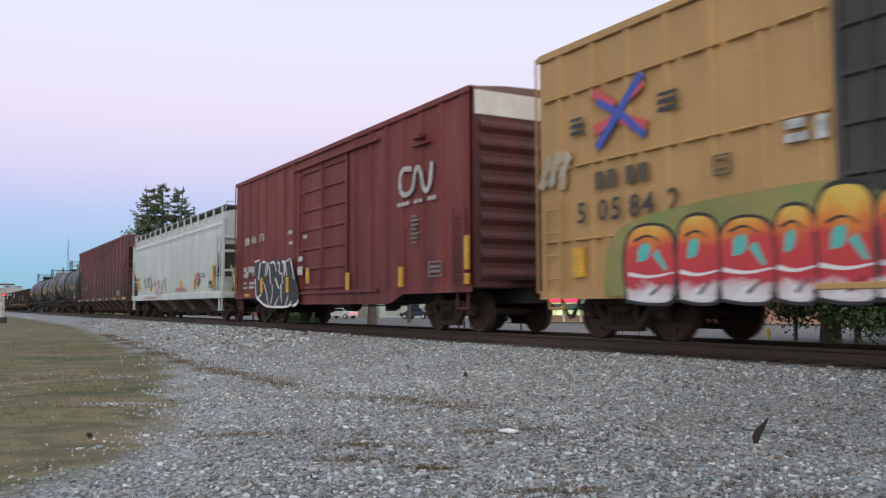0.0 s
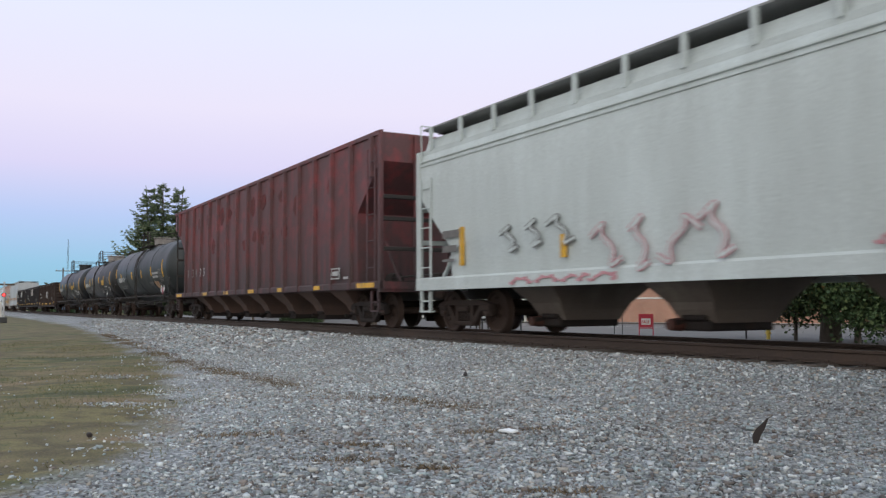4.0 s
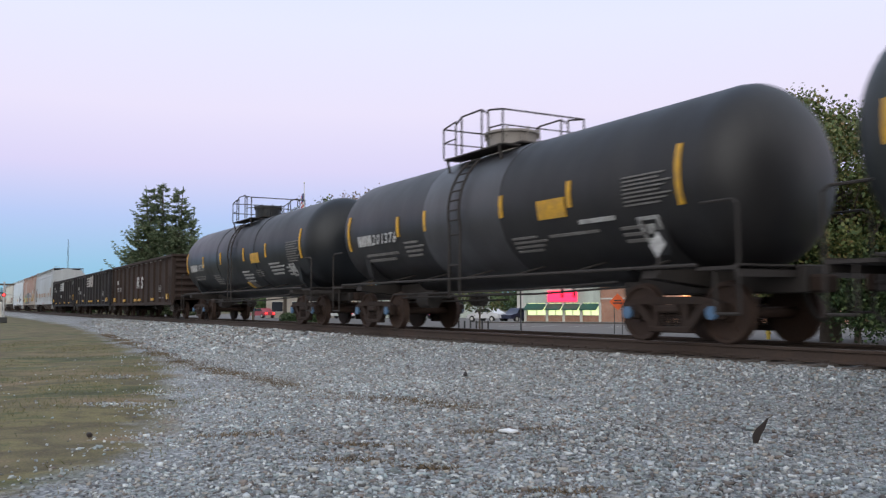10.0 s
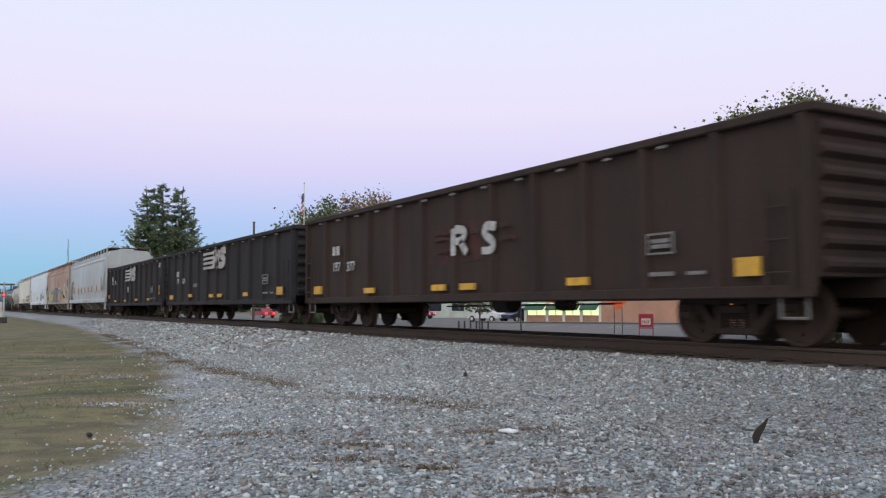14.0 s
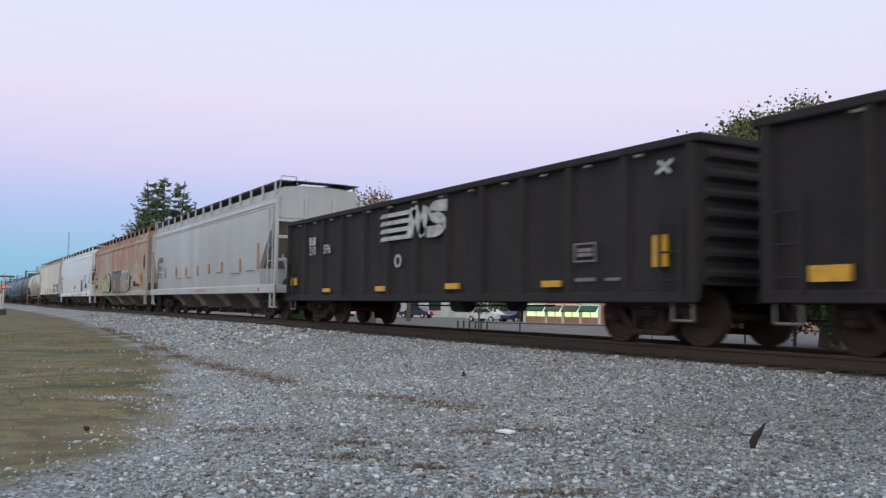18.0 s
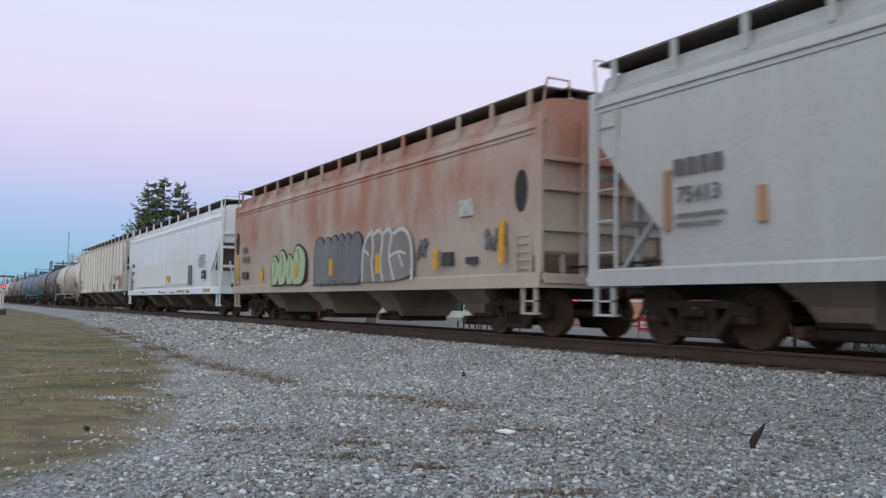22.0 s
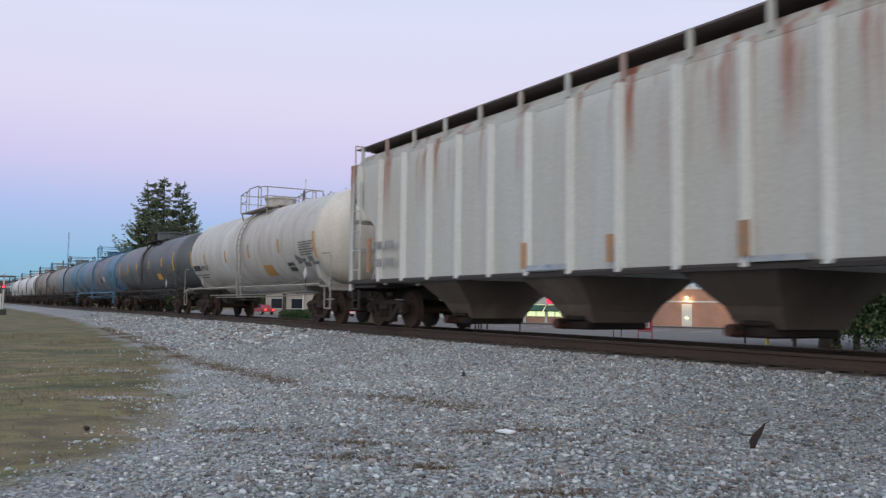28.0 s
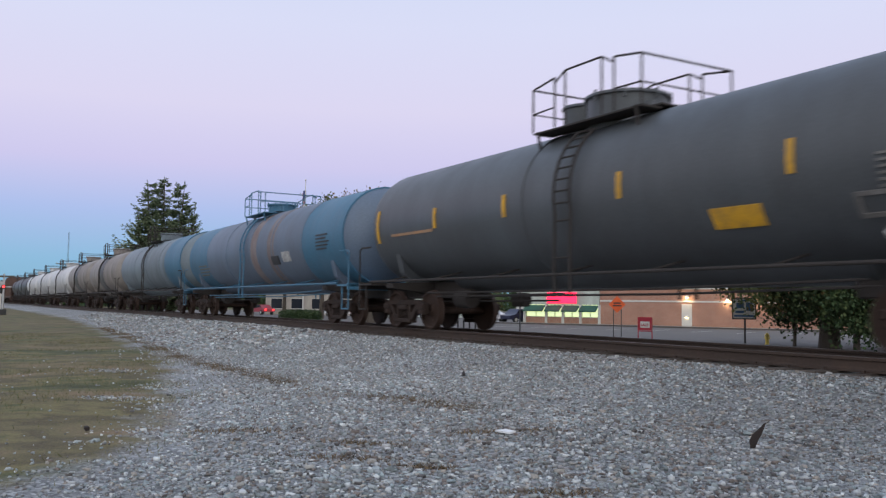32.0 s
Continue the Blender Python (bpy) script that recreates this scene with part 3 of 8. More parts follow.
cp = Shape().box(-1.6, 0.0, -0.08, 0.08, 0.80, 0.95, 0.02).box(-0.12, 0.16, -0.17, 0.05, 0.74, 1.0, 0.04).box(0.08, 0.2, -0.02, 0.13, 0.74, 1.0, 0.03)
cp.box(-0.2, 0.0, -0.16, 0.16, 0.78, 0.97, 0.03)
COUPLER = cp.mesh("coupler", STEEL, 35)
hs = Shape()
hs.tube([(0, 0.3 + 0.02 * math.sin(k), 0.86 - 0.40 * math.sin(math.pi * k / 7)) for k in (0,)] + [(-0.45 + 0.075 * k, 0.3, 0.84 - 0.5 * math.sin(math.pi * k / 9)) for k in range(8)], 0.028, 6)
HOSE = hs.mesh("air_hose", DARK, 60)
CARS = []


def freight_car(name, label, category, x0, half, trucks, rusty=False, roll=True, capmat=None):
    """The thing of a car, its running gear and couplers; half: half length over the pulling faces."""
    car = thing(name, label, category, pose(x0, YC, 0), group="freight train")
    CARS.append((car, x0))
    for x in (-trucks, trucks):
        truck(car, x, rusty, roll, capmat)
    for turn in (0, 180):
        part("coupler", COUPLER, STEEL, car, at=pose(0, 0, 0, 0, 0, turn) @ pose(half - 0.1, 0, 0))
        part("air_hose", HOSE, DARK, car, at=pose(0, 0, 0, 0, 0, turn) @ pose(half - 0.2, 0, 0))
    return car


RUNGS = {}


def ladder(car, x, w, y, z0, z1, n, mat, name="ladder", r=0.014):
    q = w / 2
    lad = part(name, Shape().box(x - q - 0.03, x - q + 0.03, y - 0.012, y + 0.012, z0, z1), mat, car)
    part("stile", Shape().box(x + q - 0.03, x + q + 0.03, y - 0.012, y + 0.012, z0, z1), mat, lad)
    key = (round(w, 3), mat.name)
    if key not in RUNGS:
        RUNGS[key] = Shape().cyl((-w / 2, 0, 0), (w / 2, 0, 0), r, 6).mesh("rung", mat)
    for k in range(n):
        part("rung", RUNGS[key], mat, lad, at=pose(x, y, z0 + (k + 0.5) * (z1 - z0) / n))
    return lad


def brake_gear(car, x, z=0.62):
    part("brake_cylinder", Shape().cyl((x - 0.45, -0.5, z), (x + 0.1, -0.5, z), 0.2, 12), DARK, car, smooth=40)
    part("air_reservoir", Shape().cyl((x + 0.5, 0.4, z), (x + 0.9, 0.4, z), 0.16, 12), DARK, car, smooth=40)
    s = Shape().tube([(x - 3.4, -0.62, z + 0.02), (x + 3.6, -0.62, z + 0.1)], 0.025).tube([(x - 3.0, -0.3, z - 0.06), (x + 3.0, -0.3, z - 0.02)], 0.02)
    part("brake_rod", s, DARK, car)


# ---- boxcars ----
def boxcar(name, label, x0, length, half, trucks, top, mat, roofmat, endmat, door, doormat, posts, band=None, bottom=0.92, belly=0.16, rusty=False, seams=()):
    car = freight_car(name, label, "boxcar", x0, half, trucks, rusty)
    L, W = length / 2, 1.55
    d0, d1 = door
    for s in (-1, 1):
        y = s * W
        for a, b in ((-L, d0), (d1, L)):
            part("side_panel", Shape().box(a, b, y - 0.03, y + 0.03, bottom, top - 0.12), mat, car)
        part("door_header", Shape().box(d0, d1, y - 0.03, y + 0.03, top - 0.45, top - 0.12), mat, car)
        for x in posts:
            part("side_post", Shape().prism([(x - 0.075, y + s * 0.03), (x - 0.035, y + s * 0.085), (x + 0.035, y + s * 0.085), (x + 0.075, y + s * 0.03)], "z", bottom + 0.03, top - 0.16), mat, car)
        for z in seams:
            for a, b in ((-L + 0.1, d0), (d1, L - 0.1)):
                n = 7
                for k in range(n):
                    u, w = a + (b - a) * k / n, a + (b - a) * (k + 1) / n
                    part("seam_lip", Shape().prism([(y + s * 0.02, z - 0.02), (y + s * 0.10, z), (y + s * 0.10, z + 0.015), (y + s * 0.02, z + 0.05)], "x", u + 0.07, w - 0.07), mat, car)
        part("top_chord", Shape().box(-L, L, y - 0.06, y + s * 0.09, top - 0.16, top - 0.02, 0.015), mat, car)
        sill = [(-L, bottom - 0.10), (-L, bottom + 0.05), (L, bottom + 0.05), (L, bottom - 0.10), (L - 3.0, bottom - 0.10), (L - 3.7, bottom - belly - 0.12), (-L + 3.7, bottom - belly - 0.12), (-L + 3.0, bottom - 0.10)]
        part("side_sill", Shape().prism(sill, "y", y - 0.035, y + s * 0.07), mat, car)
        dr = Shape().box(d0 + 0.02, d1 - 0.02, y - 0.05, y + s * 0.045, bottom + 0.05, top - 0.42)
        dpart = part("door", dr, doormat, car, "sliding side door")
        nb = 6
        for k in range(nb + 1):
            z = bottom + 0.15 + k * (top - bottom - 0.75) / nb
            part("door_rib", Shape().prism([(y + s * 0.045, z - 0.05), (y + s * 0.095, z - 0.02), (y + s * 0.095, z + 0.02), (y + s * 0.045, z + 0.05)], "x", d0 + 0.05, d1 - 0.05), doormat, dpart)
        n = 2
        for k in range(n + 1):
            x = d0 + 0.08 + k * (d1 - d0 - 0.16) / n
            part("door_post", Shape().box(x - 0.05, x + 0.05, y + s * 0.045, y + s * 0.10, bottom + 0.08, top - 0.45, 0.01), doormat, dpart)
        for x in (d0 + 0.5, (d0 + d1) / 2 + 0.25):
            part("lock_rod", Shape().cyl((x, y + s * 0.12, bottom + 0.1), (x, y + s * 0.12, top - 0.6), 0.02, 8), doormat, dpart)
        for z in (bottom + 0.02, top - 0.40):
            part("door_track", Shape().box(d0 - 0.3, d1 + 1.9, y + s * 0.03, y + s * 0.14, z - 0.05, z + 0.03, 0.01), doormat if z > 2 else mat, car)
    for e in (-1, 1):
        x = e * L
        part("end_wall", Shape().box(x - 0.04, x + 0.04, -W, W, bottom, top - 0.1), endmat, car)
        for k in range(9):
            z = bottom + 0.25 + k * (top - bottom - 1.1) / 8
            part("end_rib", Shape().prism([(x + e * 0.04, z - 0.14), (x + e * 0.12, z - 0.03), (x + e * 0.12, z + 0.03), (x + e * 0.04, z + 0.14)], "y", -W + 0.12, W - 0.12), endmat, car)
        for s in (-1, 1):
            part("corner_post", Shape().box(x - 0.06, x + e * 0.09, s * W - 0.06, s * W + s * 0.06, bottom, top - 0.05, 0.015), mat, car)
            ladder(car, x - e * 0.42, 0.44, s * (W + 0.12), bottom + 0.05, bottom + 1.65, 4, mat)
            part("stirrup_step", Shape().tube([(x - e * 0.2, s * (W + 0.02), bottom - 0.1), (x - e * 0.2, s * (W + 0.02), 0.52), (x - e * 0.62, s * (W + 0.02), 0.52), (x - e * 0.62, s * (W + 0.02), bottom - 0.1)], 0.02), mat, car)
        if band:
            part("end_band", Shape().box(x + e * 0.041, x + e * 0.06, -W, W, top - 0.62, top - 0.12), band, car, "white-painted band")
        part("end_platform", Shape().box(x, x + e * 0.35, -0.8, 0.8, bottom + 0.15, bottom + 0.19), DARK, car)
        bw = Shape().turn([(x + e * 0.2, 0.02), (x + e * 0.2, 0.28), (x + e * 0.23, 0.28), (x + e * 0.23, 0.02)], 16, "x", (0, 0.4, bottom + 1.6))
        part("brake_wheel", bw, DARK, car)
    roof = Shape()
    prof = [(-W - 0.06, top - 0.06), (-W * 0.5, top + 0.03), (0, top + 0.06), (W * 0.5, top + 0.03), (W + 0.06, top - 0.06), (W + 0.02, top - 0.12), (-W - 0.02, top - 0.12)]
    roof.prism(prof, "x", -L - 0.06, L + 0.06)
    rf = part("roof", roof, roofmat, car)
    for k in range(15):
        x = -L + 0.5 + k * (2 * L - 1) / 14
        part("roof_rib", Shape().prism([(y * 0.99, z + (0.035 if z > top - 0.1 else 0)) for y, z in prof], "x", x - 0.04, x + 0.04), roofmat, rf)
    part("floor_frame", Shape().box(-L, L, -W + 0.05, W - 0.05, bottom - 0.02, bottom + 0.05).box(-L, L, -0.2, 0.2, 0.62, bottom), DARK, car)
    brake_gear(car, 0.0)
    return car


# ---- covered hoppers ----
OXIDE = paint("gate_red_oxide", (0.13, 0.035, 0.025), (0.07, 0.03, 0.022), 0.45, 0.75, gloss=0.3)
HOLLOW_SHADE = plain("hollow_shade", (0.03, 0.028, 0.026), 0.9)


def ring_pts(cx, cz, rx, rz, a0=0, a1=360, n=12):
    return [(cx + rx * math.cos(radians(a0 + (a1 - a0) * k / n)), cz + rz * math.sin(radians(a0 + (a1 - a0) * k / n))) for k in range(n + 1)]


def hopper(name, label, x0, length, half, trucks, mat, sillmat, ribs=0, top=4.12, roof=4.42, cut=(2.55, 1.75), bays=4, walk_mat=None, curve=0.10, rusty=False, baymat=None, open_top=False, roll=True, bottom=1.12, spread=0, sill=0.92, ribmat=None, brackets=15, ovals=False, gate=0.38):
    car = freight_car(name, label, "hopper car", x0, half, trucks, rusty, roll)
    L, W = length / 2, 1.50
    zc, run_in, zm = cut if len(cut) == 3 else (*cut, bottom)
    baymat = baymat or mat
    zs = [bottom] + list(np.linspace(bottom + 0.2, top - 0.35, 7)) + [top - 0.12, top]

    def width(z):
        u = (z - bottom) / (top - bottom)
        w = W - 0.04 + curve * math.sin(math.pi * min(1, max(0, u * 0.92 + 0.06))) ** 0.7
        return w if z < top - 0.2 else w - (0.10 if not open_top else 0) * (z - (top - 0.2)) / 0.2
    ridge = [] if open_top else [(0.92, roof - 0.09), (0.5, roof - 0.02), (0.0, roof)]

    def under(x):
        """Height of the body's lower edge: it rises towards the ends over the trucks."""
        u = (L - 0.12 - abs(x)) / run_in
        return bottom if u >= 0.9999 else zc - (zc - zm) * max(0, u)

    def section(x):
        zb = under(x)
        ring = [(x, -width(max(z, zb)), max(z, zb)) for z in zs]
        ring += [(x, -width(top) * q, z) for q, z in ridge]
        ring += [(x, width(top) * q, z) for q, z in ridge[:-1][::-1]]
        ring += [(x, width(max(z, zb)), max(z, zb)) for z in zs[::-1]]
        return ring
    tail = 0.5 if open_top else -0.12
    xs = [-(L + tail), -(L - 0.12 - run_in * 0.5), -(L - 0.12 - run_in * 0.998), -(L - 0.12 - run_in), -L * 0.3, 0, L * 0.3, L - 0.12 - run_in, L - 0.12 - run_in * 0.998, L - 0.12 - run_in * 0.5, L - 0.12]
    body = part("body", Shape().loft([section(x) for x in xs]), mat, car, smooth=28)
    for s in (-1, 1):
        part("side_sill", Shape().prism([(s * (W - 0.12), sill), (s * (W + 0.05), sill), (s * (W + 0.05), 1.16), (s * (W + 0.02), 1.20), (s * (W - 0.12), 1.20)], "x", -L, L), sillmat, car)
        part("top_angle", Shape().prism([(s * (width(top) - 0.05), top - 0.10), (s * (width(top) + 0.05), top - 0.08), (s * (width(top) + 0.05), top + 0.03), (s * (width(top) - 0.05), top + 0.05)], "x", -L - (tail if open_top else -0.08), L - 0.08), mat, car)
        if not open_top and not ribs:
            for z in (top - 0.34, top - 0.24):
                part("eave_rib", Shape().prism([(s * (width(z) - 0.03), z - 0.03), (s * (width(z) + 0.022), z - 0.012), (s * (width(z) + 0.022), z + 0.012), (s * (width(z) - 0.03), z + 0.03)], "x", -L + 0.12, L - 0.12), mat, body)
        for k in range(ribs):
            x = -L + 0.55 + k * (2 * L - 1.1) / (ribs - 1)
            zb = under(x)
            w = max(width(zb), width(3.0)) - 0.01
            part("side_post", Shape().prism([(x - 0.085, s * w), (x - 0.06, s * (w + 0.095)), (x + 0.06, s * (w + 0.095)), (x + 0.085, s * w)], "z", zb + 0.02, top - 0.08), ribmat or mat, body)
        for e in (-1, 1):
            x = e * L
            part("corner_post", Shape().box(x - e * 0.16, x, s * (W + 0.04), s * (W - 0.06), 0.92, top + (0.0 if not open_top else -0.1), 0.012), mat, car) if not open_top or e > 0 else part("corner_post", Shape().box(x + 0.02, x + 0.07, s * (W + 0.02), s * (W - 0.04), 1.1, top - 0.1), DARK, car)
            # dark raised plates paint the shade inside oval openings; none are cut
            if ovals:
                part("opening_shade", Shape().prism(ring_pts(x - e * 0.55, 2.72, 0.2, 0.4, n=16)[:-1], "y", s * (W - 0.05), s * (W + 0.075)), HOLLOW_SHADE, body, "dark oval plate painted as the shade in an opening")
            if not open_top or e > 0:
                ladder(car, x - e * 0.48, 0.46, s * (W + 0.06), 1.2, zc + 0.35, 5, mat)
            part("slope_brace", Shape().prism([(x - e * 0.1, 1.2), (x - e * 0.18, 1.2), (x - e * (run_in + 0.05), zc - 0.15), (x - e * (run_in - 0.05), zc - 0.1)][:2] + [(x - e * (run_in * 0.75), 2.2), (x - e * (run_in * 0.70), 2.26)], "y", s * (W - 0.62), s * (W - 0.56)), mat, car)
            part("stirrup_step", Shape().box(x - e * 0.14, x - e * 0.20, s * (W + 0.02), s * (W - 0.04), 0.45, 0.95).box(x - e * 0.54, x - e * 0.60, s * (W + 0.02), s * (W - 0.04), 0.45, 0.95).box(x - e * 0.14, x - e * 0.6, s * (W + 0.03), s * (W - 0.1), 0.43, 0.47).box(x - e * 0.14, x - e * 0.6, s * (W + 0.02), s * (W - 0.03), 0.66, 0.69), sillmat, car)
    for e in (-1, 1):
        x = e * L
        part("end_platform", Shape().box(x - e * 1.6, x + e * 0.1, -W, W, 1.0, 1.06).box(x - e * 0.02, x + e * 0.06, -W, W, 0.92, 1.18), sillmat, car)
        for z in (2.0, 2.75, 3.3):
            part("end_beam", Shape().box(x - e * 0.14, x - e * 0.02, -W, W, z - 0.05, z + 0.05, 0.01), DARK if open_top else mat, car)
        for s in (-0.5, 0.5):
            part("end_post", Shape().box(x - e * 0.12, x - e * 0.03, s - 0.05, s + 0.05, 1.1, top - 0.05, 0.01), mat, car)
    # sheet in the bay colour, set just below the body's sloping underside
    if not open_top:
        for e in (-1, 1):
            a, b = L - 0.14, L - 0.12 - run_in * 0.97
            part("slope_sheet", Shape().prism([(e * a, under(a) - 0.012), (e * b, under(b) - 0.012), (e * b, under(b) - 0.03), (e * a, under(a) - 0.03)], "y", -W + 0.1, W - 0.1), baymat, car, "slope sheet in bay colour over the truck")
    for e in (-1, 1):
        part("stub_sill", Shape().box(e * (half - 0.5), e * (trucks - 1.6), -0.2, 0.2, 0.72, 1.05), DARK, car)
    span = 2 * (L - run_in - 0.7) if not spread else spread
    for k in range(bays):
        a = -span / 2 + k * span / bays
        b = a + span / bays
        m = (a + b) / 2
        rings = []
        for z, q, w in ((1.15, 0.27 if open_top else 0.215, W - 0.06), (0.62, 0.13, 0.86), (0.50, 0.115, 0.80), (0.30, 0.10, 0.66)):
            q = q * (b - a)
            rings.append([(m - q, -w, z), (m + q, -w, z), (m + q, w, z), (m - q, w, z)])
        bay = part("discharge_bay", Shape().loft(rings), baymat, car, "sloped discharge hopper")
        g = 0.36 if open_top else gate
        part("outlet_gate", Shape().box(m - g, m + g - 0.1, -0.72, 0.72, 0.17, 0.34, 0.03).box(m - g * 0.7, m + g * 0.6, -0.78, 0.78, 0.34, 0.42, 0.02).cyl((m - g + 0.1, -0.92, 0.30), (m - g + 0.1, 0.92, 0.30), 0.05, 8), RUSTY, bay)
        if not open_top:
            for s in (-1, 1):
                part("gate_capstan", Shape().cyl((m - g + 0.04, s * 0.70, 0.27), (m - g + 0.04, s * 0.96, 0.27), 0.11, 10, 0.09), OXIDE, bay, "red-brown gate capstan")
    if not open_top:
        wm = walk_mat or DARK
        for s in (-1, 1):
            part("running_board", Shape().box(-L + 0.1, L - 0.1, s * (W - 0.08), s * (W - 1.02), roof + 0.10, roof + 0.135), wm, car, "open steel grating walkway")
            n = brackets
            for k in range(n):
                x = -L + 0.5 + k * (2 * L - 1.0) / (n - 1)
                part("walkway_bracket", Shape().box(x - 0.05, x + 0.05, s * (W - 0.05), s * (W - 0.11), top, roof + 0.13), mat, car)
        for k in range(10):
            x = -L + 1.6 + k * (2 * L - 3.2) / 9
            part("roof_hatch", Shape().box(x - 0.6, x + 0.6, -0.38, 0.38, roof - 0.03, roof + 0.12, 0.03), mat, car)
        for e in (-1, 1):
            part("end_walkway", Shape().box(e * (L + 0.02), e * (L - 0.5), -W + 0.55, W - 0.55, roof + 0.10, roof + 0.13), wm, car)
            part("roof_grab", Shape().tube([(e * (L - 0.1), -W + 0.05, top), (e * (L + 0.02), -W + 0.1, roof + 0.25), (e * (L + 0.02), -W + 0.6, roof + 0.25), (e * (L - 0.1), -W + 0.7, roof)], 0.018), mat, car)
    brake_gear(car, L - 1.2, 1.25)
    return car


# ---- tank cars ----
def tank_car(name, label, x0, trucks, mat, R=1.47, zc=2.56, seams=(), railmat=None, band=None, dome=(0.56, 0.42), rusty=False, roll=True, marks=YELLOW, mark_x=(), reach=0.92, head=0.76, headmat=None, capmat=None, domemat=None, ox=-0.4, P=1.2, rise=1.0, caps=()):
    half, hl = trucks + 2.0, trucks + reach
    car = freight_car(name, label, "tank car", x0, half, trucks, rusty, roll, capmat)
    railmat = railmat or DARK
    prof = [(-hl - head, 0.02)]
    for k in range(1, 9):
        w = k / 8 * math.pi / 2
        prof.append((-hl - head * math.cos(w) if k < 8 else -hl, R * math.sin(w) ** 0.92))
    for x in sorted(seams):
        prof += [(x - 0.05, R), (x - 0.045, R + 0.018), (x + 0.045, R + 0.018), (x + 0.05, R)]
    prof += [(-a, r) for a, r in prof[:9][::-1]]
    shell = part("shell", Shape().turn(prof, 48, "x", (0, 0, zc)), mat, car, smooth=32)
    if headmat:
        for e in (-1, 1):
            part("tank_head", Shape().turn([(e * -(a - 0.006), r + 0.006) for a, r in prof[:9]], 48, "x", (0, 0, zc)), headmat, shell, smooth=32)
    for a, b, bm in caps:
        part("jacket_band", Shape().turn([(a, R - 0.01), (a, R + 0.006), (b, R + 0.006), (b, R - 0.01)], 48, "x", (0, 0, zc)), bm, shell, smooth=32)
    if band:
        a, b, bm = band
        part("jacket_band", Shape().turn([(a, R), (a, R + 0.012), (b, R + 0.012), (b, R)], 48, "x", (0, 0, zc)), bm, shell, smooth=32)
    for e in (-1, 1):
        part("saddle", Shape().prism([(-1.25, 1.9), (-1.1, 1.35), (-0.8, 1.02), (0.8, 1.02), (1.1, 1.35), (1.25, 1.9), (0.9, 1.6), (0, 1.3), (-0.9, 1.6)], "x", e * trucks - 0.12, e * trucks + 0.12), mat, car)
        part("stub_sill", Shape().box(e * (trucks - 1.9), e * (half - 0.15), -0.28, 0.28, 0.74, 1.14, 0.02), DARK, car)
        x = e * (trucks + 1.72)
        part("end_platform", Shape().box(x, x - e * 0.75, -1.48, 1.48, 1.06, 1.11).box(x, x - e * 0.06, -1.48, 1.48, 0.96, 1.14), railmat, car)
        for s in (-1, 1):
            part("end_handrail", Shape().tube([(x, s * 1.46, 1.1), (x, s * 1.46, 1.95), (x - e * 0.10, s * 1.46, 2.02), (x - e * 0.65, s * 1.46, 2.02)], 0.022), railmat, car)
            part("stirrup_step", Shape().tube([(x, s * 1.46, 1.05), (x, s * 1.46, 0.45), (x - e * 0.42, s * 1.46, 0.45), (x - e * 0.42, s * 1.46, 1.05)], 0.022), railmat, car)
            part("bolster_web", Shape().prism([(s * 0.3, 0.85), (s * 1.45, 0.98), (s * 1.45, 1.1), (s * 0.3, 1.14)], "x", e * trucks - 0.16, e * trucks + 0.16), DARK, car)
    for s in (-1, 1):
        part("side_rail", Shape().cyl((-trucks - 1.0, s * 1.5, 1.14), (trucks + 1.0, s * 1.5, 1.14), 0.028, 8), railmat, car)
        for k in range(7):
            x = -trucks + k * trucks / 3
            part("rail_bracket", Shape().tube([(x, s * 1.5, 1.14), (x, s * 0.75, zc - math.sqrt(R * R - 0.5625))], 0.02), railmat, car)
    a = trucks - 1.4
    part("belly_jacket", Shape().turn([(-a, 0.02), (-a, 0.5), (-a + 0.12, 0.66), (a - 0.12, 0.66), (a, 0.5), (a, 0.02)], 28, "x", (0, 0, zc - R + 0.46)), mat, car, smooth=40)
    for yr, zr in ((-1.05, 0.86), (-0.8, 0.78)):
        part("brake_rod", Shape().tube([(-trucks + 1.2, yr, zr), (trucks * 0.3, yr, zr + 0.02), (trucks - 1.2, yr, zr + 0.10)], 0.02), railmat, car)
    # top fittings
    zt = zc + R
    q, m = P * 0.55, P * 0.34
    o = ox
    part("top_platform", Shape().box(o - P, o + P, -1.05, -0.6, zt - 0.10, zt - 0.07).box(o - P, o + P, 0.6, 1.05, zt - 0.10, zt - 0.07).box(o - P, o - q, -0.6, 0.6, zt - 0.02, zt + 0.01).box(o + q, o + P, -0.6, 0.6, zt - 0.02, zt + 0.01), railmat, car)
    dm = domemat or mat
    man = part("manway", Shape().turn([(zt - 0.2, dome[0]), (zt + dome[1] - 0.06, dome[0]), (zt + dome[1] - 0.05, dome[0] + 0.06), (zt + dome[1], dome[0] + 0.05), (zt + dome[1] + 0.04, 0.1)], 20, "z", (o, 0, 0)), dm, car, smooth=40)
    for k in range(8):
        w = k * math.pi / 4
        bx, by = o + (dome[0] + 0.03) * math.cos(w), (dome[0] + 0.03) * math.sin(w)
        part("manway_bolt", Shape().cyl((bx, by, zt + dome[1] - 0.14), (bx, by, zt + dome[1] + 0.05), 0.028, 6), dm, man)
    part("valve", Shape().cyl((o + 0.85, -0.25, zt - 0.05), (o + 0.85, -0.25, zt + 0.22), 0.09, 8).cyl((o - 0.85, 0.2, zt - 0.05), (o - 0.85, 0.2, zt + 0.18), 0.08, 8), dm, car)
